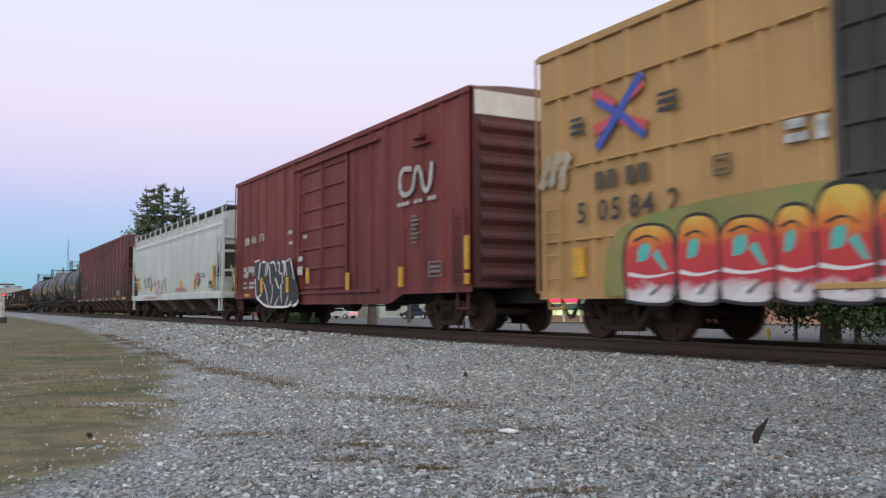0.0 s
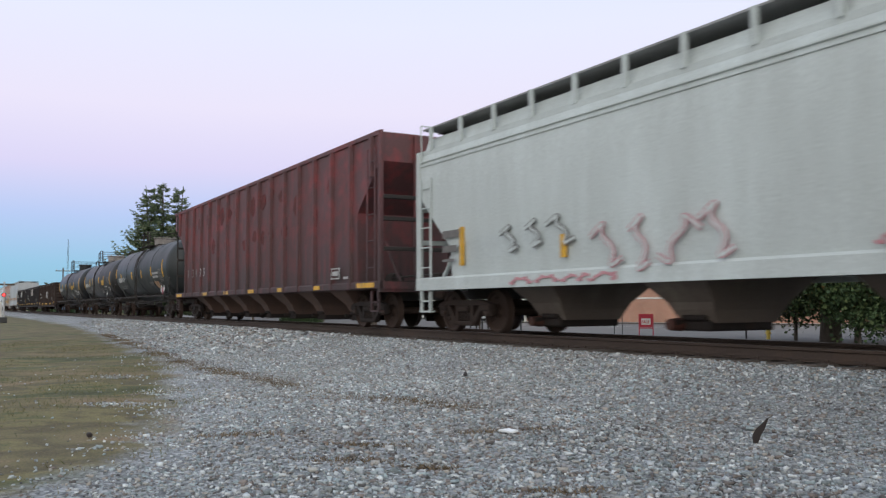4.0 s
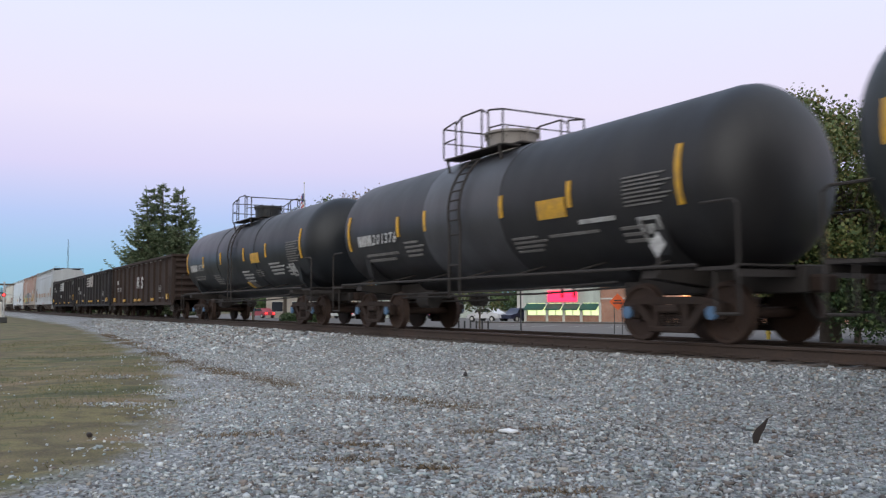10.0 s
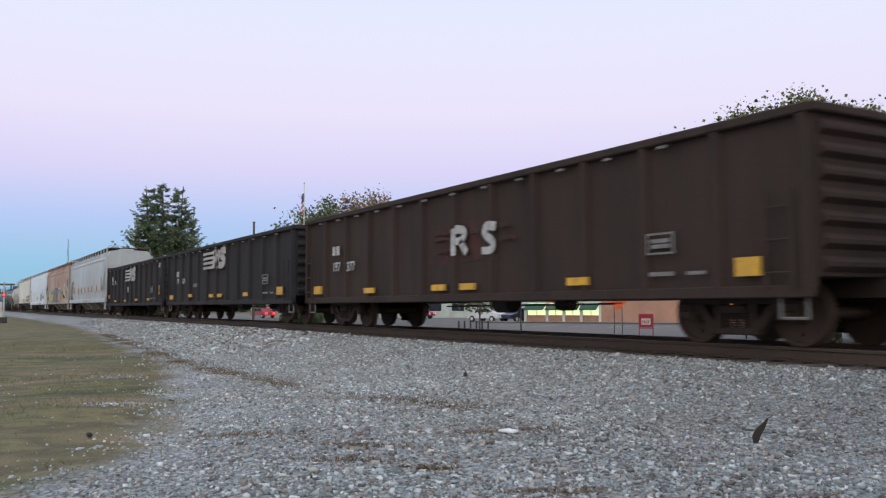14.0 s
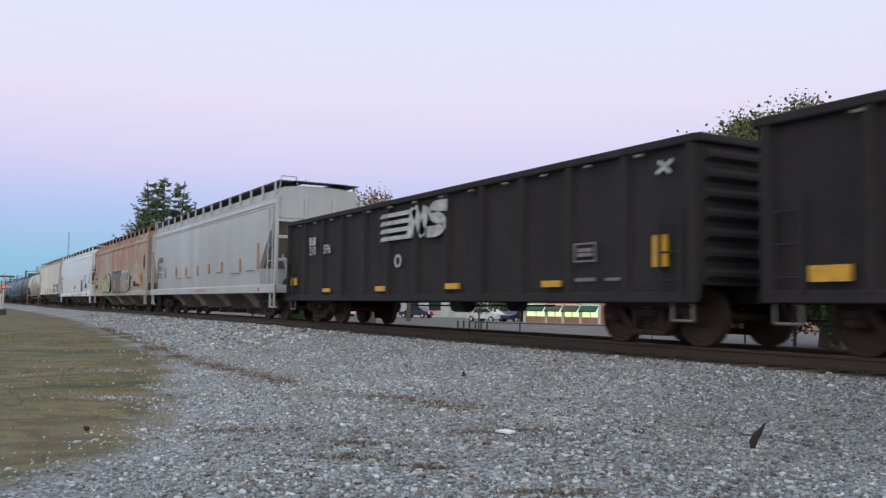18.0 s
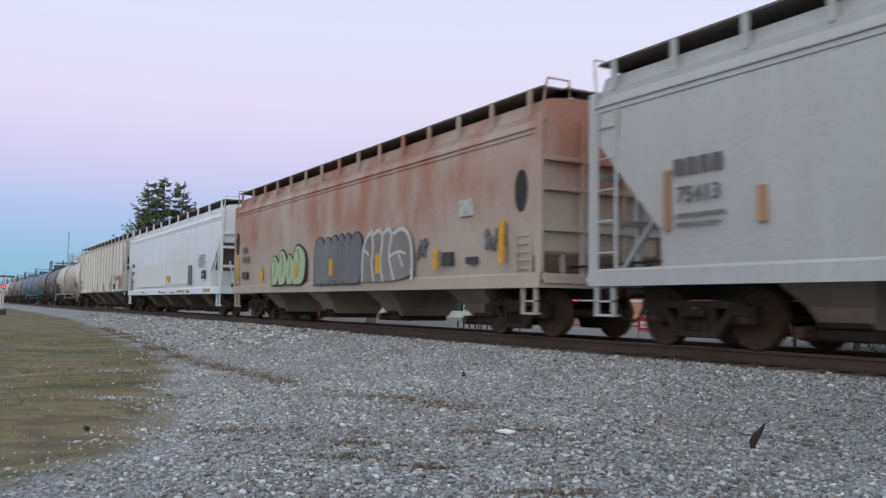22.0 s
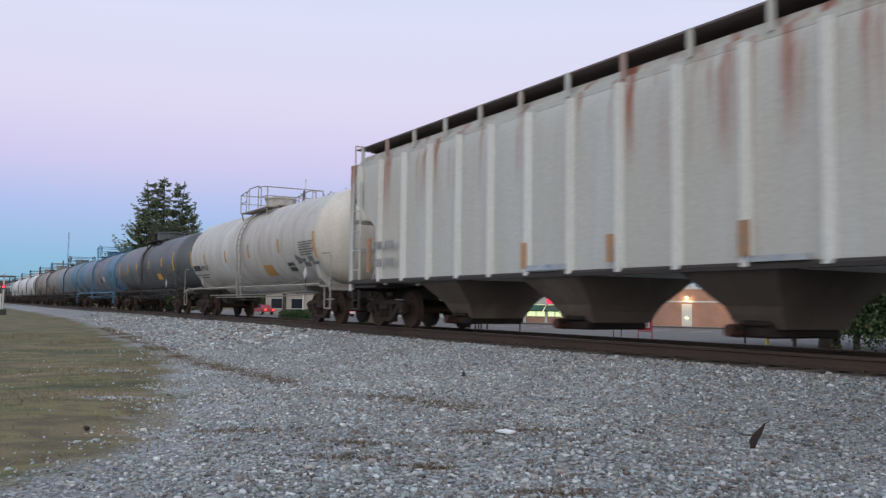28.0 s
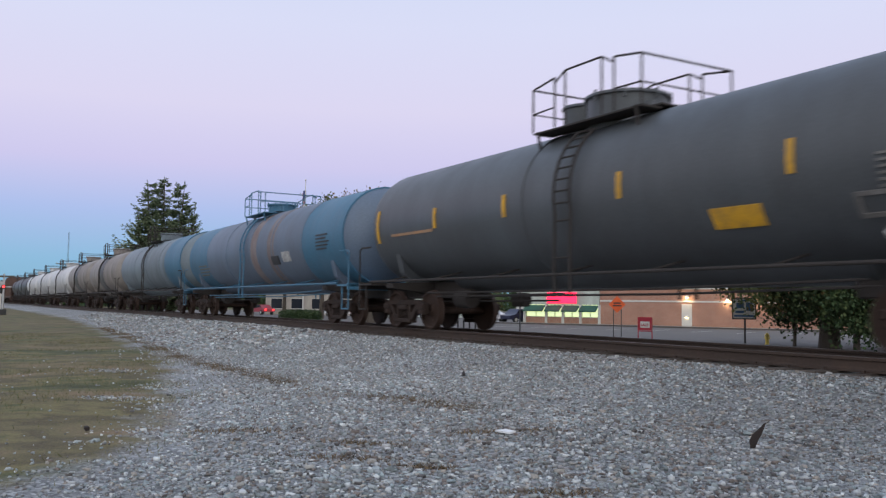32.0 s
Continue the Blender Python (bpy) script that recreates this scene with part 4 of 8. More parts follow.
    for s in (-1, 1):
        y = s * 1.05
        rail = None
        bends = []
        bends.append(([(o - m, y, zt - 0.06), (o - m, y, zt + 0.76 * rise), (o + m, y, zt + 0.76 * rise), (o + m, y, zt - 0.06)], 0.02))
        for e in (-1, 1):
            bends.append(([(o + e * P, y, zt - 0.06), (o + e * P, y, zt + 0.62 * rise), (o + e * q, y, zt + 0.70 * rise), (o + e * q, y, zt - 0.06)], 0.02))
            bends.append(([(o + e * q, y, zt + 0.62 * rise), (o + e * m, y, zt + 0.76 * rise)], 0.02))
            bends.append(([(o + e * P, y, zt + 0.3), (o + e * q, y, zt + 0.32)], 0.016))
        for k, (line, r) in enumerate(bends):
            piece = part("guard_rail" if k == 0 else "rail", Shape().tube(line, r), railmat, rail or car)
            rail = rail or piece
        for dx in (-P + 0.15, P - 0.15):
            part("platform_bracket", Shape().tube([(o + dx, y, zt - 0.06), (o + dx, s * 0.98, zc + math.sqrt(R * R - 0.9604))], 0.03), railmat, car)
        arc = [(o - 0.22, s * (R + 0.1) * math.cos(a), zc + (R + 0.1) * math.sin(a)) for a in np.linspace(radians(50), radians(-12), 8)]
        arc += [(o - 0.22, s * (R + 0.08), 1.5), (o - 0.22, s * 1.5, 0.75)]
        stiles = []
        for dx in (0, 0.44):
            stiles.append(Shape())
            pts = [(p[0] + dx, p[1], p[2]) for p in arc]
            stiles[-1].tube(pts, 0.03)
        rungs = []
        for k in range(10):
            i = k * (len(arc) - 1) / 10
            j = int(i)
            g = [arc[j][c] + (arc[j + 1][c] - arc[j][c]) * (i - j) for c in range(3)]
            rungs.append((g[1], g[2]))
        lad = part("ladder", stiles[0], railmat, car)
        part("stile", stiles[1], railmat, lad)
        key = ("tank", railmat.name)
        if key not in RUNGS:
            RUNGS[key] = Shape().cyl((-0.22, 0, 0), (0.22, 0, 0), 0.018, 6).mesh("rung", railmat)
        for y, z in rungs:
            part("rung", RUNGS[key], railmat, lad, at=pose(o, y, z))
    for e in (-1, 1):
        rail = part("end_guard_rail", Shape().tube([(o + e * P, -1.05, zt + 0.62 * rise), (o + e * P, 1.05, zt + 0.62 * rise)], 0.02), railmat, car)
        part("rail", Shape().tube([(o + e * P, -1.05, zt + 0.3), (o + e * P, 1.05, zt + 0.3)], 0.016), railmat, rail)

    def patch(x, w, z, h, m, nm, s=-1, lab=""):
        """A painted or glued panel that lies on the shell."""
        sh = Shape()
        rows = 5
        ang = [math.asin(max(-0.98, min(0.98, (z + h * k / rows - zc) / R))) for k in range(rows + 1)]
        rr = R + 0.024
        ring = [(s * rr * math.cos(a), zc + rr * math.sin(a)) for a in ang] + [(s * (R - 0.02) * math.cos(a), zc + (R - 0.02) * math.sin(a)) for a in ang[::-1]]
        sh.prism(ring, "x", x, x + w)
        return part(nm, sh, m, shell, lab)
    car["zc"] = zc
    for x, z, h in mark_x:
        patch(x - 0.05, 0.10, z, h, marks, "reflector")
    brake_gear(car, -trucks + 2.2, 0.72)
    return car, patch


# ---- open gondolas ----
def gondola(name, label, x0, length, half, trucks, mat, top=3.08, ribs=13, rusty=False, inner=None, roll=True):
    car = freight_car(name, label, "gondola car", x0, half, trucks, rusty, roll)
    L, W, bottom = length / 2, 1.50, 0.72
    for s in (-1, 1):
        y = s * W
        part("side_panel", Shape().box(-L, L, y - 0.012, y + 0.012, bottom, top - 0.06), mat, car)
        part("top_chord", Shape().box(-L - 0.03, L + 0.03, y - s * 0.05, y + s * 0.13, top - 0.13, top, 0.02), mat, car)
        part("side_sill", Shape().box(-L, L, y - 0.02, y + s * 0.10, bottom - 0.06, bottom + 0.10, 0.015), mat, car)
        for k in range(ribs):
            x = -L + 0.1 + k * (2 * L - 0.2) / (ribs - 1)
            part("side_post", Shape().prism([(x - 0.11, y + s * 0.012), (x - 0.06, y + s * 0.115), (x + 0.06, y + s * 0.115), (x + 0.11, y + s * 0.012)], "z", bottom + 0.06, top - 0.12), mat, car)
        for e in (-1, 1):
            ladder(car, e * (L - 0.45), 0.42, y + s * 0.15, bottom + 0.05, bottom + 1.3, 3, mat)
            part("stirrup_step", Shape().tube([(e * (L - 0.15), y, bottom), (e * (L - 0.15), y, 0.4), (e * (L - 0.55), y, 0.4), (e * (L - 0.55), y, bottom)], 0.02), FADED if s < 0 else mat, car)
    for e in (-1, 1):
        x = e * L
        part("end_wall", Shape().box(x - 0.03, x + 0.03, -W, W, bottom + 0.2, top - 0.06), mat, car)
        part("end_chord", Shape().box(x - 0.06, x + e * 0.12, -W - 0.1, W + 0.1, top - 0.13, top - 0.002, 0.02), mat, car)
        for k in range(7):
            z = bottom + 0.35 + k * (top - bottom - 0.65) / 6
            part("end_rib", Shape().prism([(x + e * 0.03, z - 0.1), (x + e * 0.11, z - 0.03), (x + e * 0.11, z + 0.03), (x + e * 0.03, z + 0.1)], "y", -W + 0.05, W - 0.05), mat, car)
    part("floor", Shape().box(-L, L, -W, W, 0.92, 1.0).box(-half + 0.6, half - 0.6, -0.2, 0.2, 0.66, 0.95), mat, car)
    brake_gear(car, 0.5)
    return car


# ---- paint of the cars ----
FBOX_Y = paint("boxcar_yellow", (0.55, 0.32, 0.115), (0.47, 0.28, 0.11), 0.45, 0.55, streak=0.25, dirt=0.28)
DOOR_BLACK = paint("door_black", (0.035, 0.037, 0.04), (0.06, 0.055, 0.05), 0.4, 0.6, dirt=0.4)
CN_RED = paint("boxcar_oxide_red", (0.165, 0.032, 0.034), (0.225, 0.056, 0.050), 0.36, 0.6, gloss=0.28, streak=0.12, scale=2.0, grime=(0.075, 0.024, 0.026), dirt=0.65, runs=((0.10, 0.026, 0.028), 0.42, 0.2, 2.9, 1.4, (2.2, 2.2, 0.12)))
BANDW = paint("roof_band_white", (0.76, 0.74, 0.70), (0.66, 0.60, 0.52), 0.25, 0.6, streak=1, grime=(0.45, 0.33, 0.24), dirt=0.3)
CN_END = paint("boxcar_end_red", (0.155, 0.034, 0.034), (0.085, 0.030, 0.028), 0.4, 0.65, streak=0.3, dirt=0.6)
ROOF = paint("galvanised_roof", (0.30, 0.28, 0.27), (0.18, 0.10, 0.08), 0.5, 0.6, dirt=0.4)
GREY3 = paint("hopper_pale_grey", (0.60, 0.65, 0.635), (0.50, 0.54, 0.52), 0.4, 0.5, streak=0.2, grime=(0.30, 0.30, 0.28), dirt=0.3, relief=0.04)
# z0 above z1: these runs darken the lower side in blotches
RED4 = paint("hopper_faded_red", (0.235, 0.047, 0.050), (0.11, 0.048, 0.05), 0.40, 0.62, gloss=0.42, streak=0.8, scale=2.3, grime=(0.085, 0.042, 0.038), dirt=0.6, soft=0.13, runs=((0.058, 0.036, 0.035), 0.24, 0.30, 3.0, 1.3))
BLACK5 = paint("tank_green_black", (0.018, 0.023, 0.025), (0.032, 0.036, 0.036), 0.35, 0.45, streak=0.3, grime=(0.03, 0.029, 0.027), dirt=0.3, gloss=0.4)
BLACK6 = paint("tank_black", (0.012, 0.012, 0.015), (0.022, 0.021, 0.022), 0.35, 0.45, streak=0.3, grime=(0.028, 0.025, 0.023), dirt=0.35, gloss=0.4)
BLACK7 = paint("tank_glossy_black", (0.010, 0.012, 0.015), (0.016, 0.018, 0.021), 0.3, 0.4, streak=0.3, grime=(0.02, 0.02, 0.02), dirt=0.25, gloss=0.4)
SILVER = paint("worn_silver_jacket", (0.095, 0.097, 0.11), (0.045, 0.046, 0.052), 0.45, 0.38, streak=0.15, dirt=0.4)
GON = paint("gondola_brown_black", (0.028, 0.021, 0.019), (0.048, 0.031, 0.025), 0.42, 0.8, streak=0.2, grime=(0.03, 0.025, 0.022), dirt=0.4, gloss=0.25)
GON2 = paint("gondola_black", (0.021, 0.020, 0.023), (0.034, 0.030, 0.030), 0.36, 0.8, streak=0.2, grime=(0.028, 0.024, 0.022), dirt=0.4, gloss=0.25)
GREY11 = paint("hopper_light_grey", (0.56, 0.585, 0.60), (0.44, 0.46, 0.47), 0.5, 0.45, streak=0.12, scale=1.0, grime=(0.34, 0.30, 0.26), dirt=0.4, relief=0.04)
RUST12 = paint("hopper_rust_faded", (0.46, 0.42, 0.37), (0.40, 0.32, 0.27), 0.30, 0.75, streak=0.30, scale=0.8, grime=(0.38, 0.30, 0.25), dirt=0.5, soft=0.22, runs=((0.37, 0.18, 0.135), 0.36, 0.26, 1.9, 3.0, (0.9, 0.9, 0.42)))
WHITE13 = paint("hopper_white", (0.76, 0.81, 0.85), (0.68, 0.73, 0.77), 0.4, 0.4, streak=0.15, grime=(0.5, 0.5, 0.48), dirt=0.22, relief=0.04)
# posts cleaner than the panels, and paler still to paint their faces as lit
RIB14 = paint("hopper_post_white_lit", (0.74, 0.76, 0.73), (0.64, 0.64, 0.60), 0.35, 0.5, streak=0.1, grime=(0.5, 0.42, 0.33), dirt=0.3)
CREAM14 = paint("hopper_cream_white", (0.56, 0.585, 0.565), (0.48, 0.485, 0.45), 0.45, 0.55, streak=0.08, scale=1.6, grime=(0.50, 0.42, 0.33), dirt=0.35, runs=((0.30, 0.11, 0.065), 0.52, 0.13, 2.7, 4.1))
WHITE15 = paint("tank_dirty_white", (0.63, 0.64, 0.62), (0.52, 0.51, 0.48), 0.45, 0.5, streak=0.12, grime=(0.34, 0.29, 0.25), dirt=0.45, runs=((0.40, 0.35, 0.30), 0.50, 0.22, 0.2, 1.2))
AMBER = paint("amber_panel", (0.60, 0.32, 0.06), (0.48, 0.27, 0.08), 0.4, 0.5, dirt=0.3)
# cream heads, lighter than the shell: their brighter shading is in the colour too
HEAD15 = paint("tank_cream_head_lit", (0.72, 0.70, 0.64), (0.62, 0.56, 0.47), 0.35, 0.45, streak=0.12, grime=(0.40, 0.30, 0.21), dirt=0.5)
HEAD15D = paint("rail_dirty_white", (0.46, 0.45, 0.42), (0.34, 0.31, 0.27), 0.45, 0.6, dirt=0.5)
SLATE16 = paint("tank_slate_grey", (0.092, 0.104, 0.115), (0.072, 0.08, 0.088), 0.4, 0.42, streak=0.2, dirt=0.3)
BLUE17 = paint("tank_blue", (0.13, 0.16, 0.205), (0.12, 0.165, 0.23), 0.5, 0.5, streak=0.25, grime=(0.12, 0.09, 0.08), dirt=0.35)
BLUE17E = paint("tank_blue_end", (0.035, 0.17, 0.28), (0.06, 0.16, 0.25), 0.4, 0.5, dirt=0.2)
RUSTBAND = paint("rust_stained_band", (0.20, 0.12, 0.10), (0.28, 0.24, 0.24), 0.4, 0.7)
PALE18 = paint("tank_pale_blue", (0.20, 0.26, 0.29), (0.17, 0.21, 0.24), 0.4, 0.5, dirt=0.4)
GREYB = paint("tank_beige_grey", (0.36, 0.33, 0.30), (0.25, 0.22, 0.20), 0.4, 0.55, dirt=0.4)
WHITET = paint("tank_white", (0.72, 0.72, 0.72), (0.55, 0.55, 0.55), 0.35, 0.45, dirt=0.3)
BROWNH = paint("hopper_brown", (0.10, 0.065, 0.055), (0.14, 0.08, 0.06), 0.4, 0.75, dirt=0.4)
BAYG = paint("bay_dirty_grey", (0.34, 0.31, 0.28), (0.24, 0.195, 0.165), 0.5, 0.8, dirt=0.6)
BAYD = paint("bay_brown_grey", (0.22, 0.185, 0.145), (0.13, 0.10, 0.08), 0.5, 0.8, dirt=0.6)
CAPBLUE = plain("bearing_cap_blue", (0.08, 0.16, 0.27), 0.5)
GRATE = paint("walkway_grating", (0.13, 0.125, 0.135), (0.14, 0.11, 0.10), 0.5, 0.8)
GRATE3 = paint("pale_walkway_grating", (0.40, 0.41, 0.41), (0.30, 0.30, 0.30), 0.5, 0.8)
WALLY = -1.64          # plane of the lettering on flat sides

# ---- the train, front first; x0 is the middle of each car on the train's own line ----
c1 = boxcar("boxcar", "yellow boxcar with black doors, spray-painted letters low on its side", 135.1, 15.9, 9.05, 6.45, 5.06, FBOX_Y, ROOF, FBOX_Y, (-2.05, 2.05), DOOR_BLACK,
            [-7.35, -6.5, -5.65, -4.8, -3.95, -3.1, -2.25, 2.25, 3.1, 3.95, 4.8, 5.65, 6.5, 7.35], bottom=0.78, belly=0.05, seams=(1.66, 2.90, 4.15))
c2 = boxcar("boxcar", "oxide-red boxcar with corrugated ends and a white band under the roof", 116.6, 16.45, 9.25, 6.33, 5.10, CN_RED, ROOF, CN_END, (-1.65, 2.05), CN_RED,
            [-7.5, -6.6, -5.7, -4.8, -3.9, -3.0, -2.1, 2.5, 3.4, 4.3, 5.2, 6.1, 7.0, 7.9], band=BANDW, bottom=0.95, belly=0.2)
c3 = hopper("covered_hopper", "pale grey covered hopper with small red tags above the sill", 96.9, 18.87, 10.25, 8.16, GREY3, GREY3, cut=(3.05, 1.4, 1.8), bays=4, top=4.05, roof=4.45, walk_mat=GRATE3, curve=0.08, rusty=False, baymat=BAYD)
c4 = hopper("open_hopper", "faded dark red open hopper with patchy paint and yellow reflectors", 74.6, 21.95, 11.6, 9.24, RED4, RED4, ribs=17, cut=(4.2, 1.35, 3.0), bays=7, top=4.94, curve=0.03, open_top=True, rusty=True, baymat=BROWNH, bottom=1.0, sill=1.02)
c5, p5 = tank_car("tank_car", "dark green-black tank car with yellow reflectors", 53.87, 6.27, BLACK5, 1.49, 2.61, seams=(-3.6, 0.0, 3.6), rusty=True,
                  mark_x=[(-7.1, 2.4, 0.53), (-5.4, 2.37, 0.25), (-1.9, 2.19, 0.43), (0.96, 2.18, 0.44), (3.6, 2.24, 0.46), (6.4, 2.1, 0.85)], ox=-0.1, domemat=GREYB)
c6, p6 = tank_car("tank_car", "black tank car with a worn silver band round its middle", 37.5, 5.35, BLACK6, 1.42, 2.53, band=(-1.92, 1.2, SILVER),
                  mark_x=[(-6.1, 2.04, 0.9), (-3.2, 2.23, 0.48), (-1.85, 2.26, 0.46), (1.25, 2.28, 0.43), (3.37, 2.27, 0.46), (5.95, 2.06, 0.9)], domemat=GREYB, ox=-0.4, capmat=CAPBLUE)
c7, p7 = tank_car("tank_car", "glossy black tank car with yellow reflectors and white stencils", 20.6, 6.43, BLACK7, 1.42, 2.54, seams=(-2.43, 2.43), dome=(0.5, 0.48),
                  mark_x=[(-7.29, 2.06, 0.87), (-4.52, 2.23, 0.45), (-1.84, 2.24, 0.46), (1.22, 2.24, 0.47), (3.74, 2.25, 0.46), (7.05, 2.06, 0.9)], ox=-0.25, rise=1.1, capmat=CAPBLUE)
c8 = gondola("gondola_car", "brown-black ribbed gondola with a half-worn white emblem", 2.5, 17.17, 9.3, 6.89, GON)
c9 = gondola("gondola_car", "black ribbed gondola with a white striped emblem", -15.95, 17.51, 9.05, 6.94, GON2)
c10 = gondola("gondola_car", "black ribbed gondola with a white striped emblem and yellow reflectors", -34.25, 16.89, 8.95, 6.9, GON2)
c11 = hopper("covered_hopper", "light grey covered hopper with short orange reflector strips", -53.85, 19.7, 10.4, 7.95, GREY11, GREY11, cut=(3.4, 1.55, 1.75), gate=0.6, bays=4, baymat=BAYG, top=4.12, roof=4.5, walk_mat=GRATE, rusty=True)
c12 = hopper("covered_hopper", "rust-streaked grey covered hopper with spray-painted letters", -74.6, 19.1, 10.1, 8.07, RUST12, RUST12, cut=(1.6, 0.35), ovals=True, bays=4, baymat=BAYG, top=4.1, roof=4.5, walk_mat=GRATE, rusty=True)
c13 = hopper("covered_hopper", "white covered hopper with grey overpainted patches", -95.85, 19.72, 10.55, 8.55, WHITE13, WHITE13, cut=(2.95, 1.31, 1.85), brackets=11, bays=4, top=4.2, roof=4.52, walk_mat=GRATE, rusty=True, baymat=BAYD)
# the sill is black: the shade below the posts is put into its colour
c14 = hopper("covered_hopper", "cream-white ribbed covered hopper with rust streaks", -117.5, 21.09, 11, 9.32, CREAM14, DARK, ribmat=RIB14, ribs=17, cut=(3.4, 1.35, 2.5), bays=4, spread=16.2, sill=1.10, baymat=BAYD, top=4.25, roof=4.55, walk_mat=GRATE, curve=0.02, rusty=True)
c15, p15 = tank_car("tank_car", "dirty white tank car with an orange panel and orange strips", -138.05, 6.83, WHITE15, 1.48, 2.60, seams=(-5.67, -3.57, -1.26, 1.89, 4.41), railmat=HEAD15D, marks=AMBER, reach=0.5, head=0.98, headmat=HEAD15, ox=0.0, P=1.6,
                    mark_x=[(7.2, 1.93, 0.78), (4.06, 2.21, 0.44), (0.82, 2.19, 0.45), (-2.13, 2.12, 0.47), (-5.25, 2.16, 0.4), (-7.56, 2.1, 0.7)])
c16, p16 = tank_car("tank_car", "slate-grey tank car with faded yellow reflectors", -156.6, 6.72, SLATE16, 1.43, 2.54, seams=(-1.26,), dome=(0.74, 0.46), domemat=SLATE16,
                    mark_x=[(-4.57, 2.28, 0.45), (-1.82, 2.3, 0.43), (1.48, 2.33, 0.43), (4.73, 2.32, 0.45), (7.25, 2.06, 0.88), (-7.46, 2.1, 0.8)], ox=0.11, P=1.5, rise=1.25)
part("valve_housing", Shape().turn([(3.9, 0.46), (4.40, 0.46), (4.42, 0.50), (4.47, 0.48), (4.50, 0.1)], 18, "z", (-1.05, 0, 0)), SLATE16, c16, smooth=40)
c17, p17 = tank_car("tank_car", "blue tank car with a rust-edged grey middle", -175, 7.52, BLUE17, 1.40, 2.50, seams=(-2.83, 0.22, 2.62, 5.45), railmat=BLUE17E, dome=(0.5, 0.35), domemat=BLUE17E, caps=[(-8.61, -5.67, BLUE17E), (5.34, 8.61, BLUE17E), (0.33, 0.98, RUSTBAND), (2.18, 2.83, RUSTBAND)])
c18, p18 = tank_car("tank_car", "pale blue tank car with dark seams", -193.4, 6.82, PALE18, 1.42, 2.52, seams=(-3.3, 0, 3.3), railmat=DARK, caps=[(4.62, 7.92, BLUE17E)])
FAR = [(-209.4, 4.91, GREYB), (-223.3, 4.58, GREYB), (-237.9, 5.67, WHITET), (-253.9, 6.0, WHITET), (-269.8, 5.56, WHITET), (-285.4, 5.67, SLATE16), (-301.1, 5.67, SLATE16)]
FAR_LABEL = {GREYB.name: "beige-grey tank car with a dark band round it", WHITET.name: "clean white tank car far down the train", SLATE16.name: "dark grey tank car far down the train"}
for x0, th, m in FAR:
    tank_car("tank_car", FAR_LABEL[m.name], x0, th, m, 1.40, 2.50, seams=(0,), roll=False, band=(-1.0, 0.8, SLATE16) if m is GREYB else None)
xh = -301.1 - 7.7
for k in range(8):
    m = (BROWNH, GON2, GREY11, BROWNH, GON2, BROWNH, GREY11, BROWNH)[k]
    if m is GON2:
        gondola("gondola_car", "black ribbed gondola far down the train", xh - 8.7, 16.4, 8.7, 6.7, GON2, roll=False)
        xh -= 17.4
    else:
        hopper("covered_hopper", "brown covered hopper far down the train" if m is BROWNH else "light grey covered hopper far down the train", xh - 9.5, 18, 9.5, 7.6, m, m, ribs=13, walk_mat=GRATE, roll=False)
        xh -= 19.0


# ---- markings ----
def plates(car, mat, rows, name="reflector", y=WALLY, label=""):
    """Thin panels on a flat side: (x0, x1, z0, z1)."""
    for x0, x1, z0, z1 in rows:
        part(name, Shape().box(x0, x1, y - 0.006, y + 0.05, z0, z1), mat, car, label)


def frame_mark(car, x0, x1, z0, z1, mat, y=WALLY, w=0.03):
    """A stencilled frame round two lines."""
    out, inn = [(x0, z0), (x1, z0), (x1, z1), (x0, z1)], [(x0 + w, z0 + w), (x1 - w, z0 + w), (x1 - w, z1 - w), (x0 + w, z1 - w)]
    rings = [[(a, d, b) for a, b in r] for r, d in ((out, y + 0.01), (out, y - 0.005), (inn, y - 0.005), (inn, y + 0.01))]
    panel = part("data_panel", Shape().loft(rings, caps=False), mat, car, "stencilled data panel")
    for c in (z0 + 3 * w, z1 - 5 * w):
        part("stencil", Shape().box(x0 + 3 * w, x1 - 3 * w, y - 0.005, y + 0.01, c, c + 2 * w), mat, panel)


def stroke(s, pts, w, y, taper=1.0):
    """A broad painted line through (x, z) points on a side that faces -y, as one ribbon; it narrows towards its end by taper."""
    closed = math.dist(pts[0], pts[-1]) < 1e-6
    line = pts[:-1] if closed else pts
    n = len(line)
    rings = []
    for i, (px, pz) in enumerate(line):
        a, b = line[i - 1] if i or closed else line[i], line[(i + 1) % n] if i < n - 1 or closed else line[i]
        dx, dz = b[0] - a[0], b[1] - a[1]
        d = math.hypot(dx, dz) or 1e-6
        h = w / 2 * (1 + (taper - 1) * i / max(1, n - 1))
        ex, ez = -dz / d * h, dx / d * h
        rings.append([(px + ex, y, pz + ez), (px - ex, y, pz - ez), (px - ex, y + 0.02, pz - ez), (px + ex, y + 0.02, pz + ez)])
    if closed:
        rings.append(rings[0])
    s.loft(rings, caps=not closed)


def rounded(pts, times=2):
    """Cuts the corners of a line through points."""
    for _ in range(times):
        out = [pts[0]]
        for a, b in zip(pts, pts[1:]):
            out += [(a[0] * 0.75 + b[0] * 0.25, a[1] * 0.75 + b[1] * 0.25), (a[0] * 0.25 + b[0] * 0.75, a[1] * 0.25 + b[1] * 0.75)]
        pts = out + [pts[-1]]
    return pts


def spray_line(car, pts, w, mat, y, name="spray_paint", label="", taper=1.0, smooth=2):
    """One stroke of spray paint."""
    s = Shape()
    stroke(s, rounded(pts, smooth) if len(pts) > 2 else pts, w, y, taper)
    return part(name, s, mat, car, label)


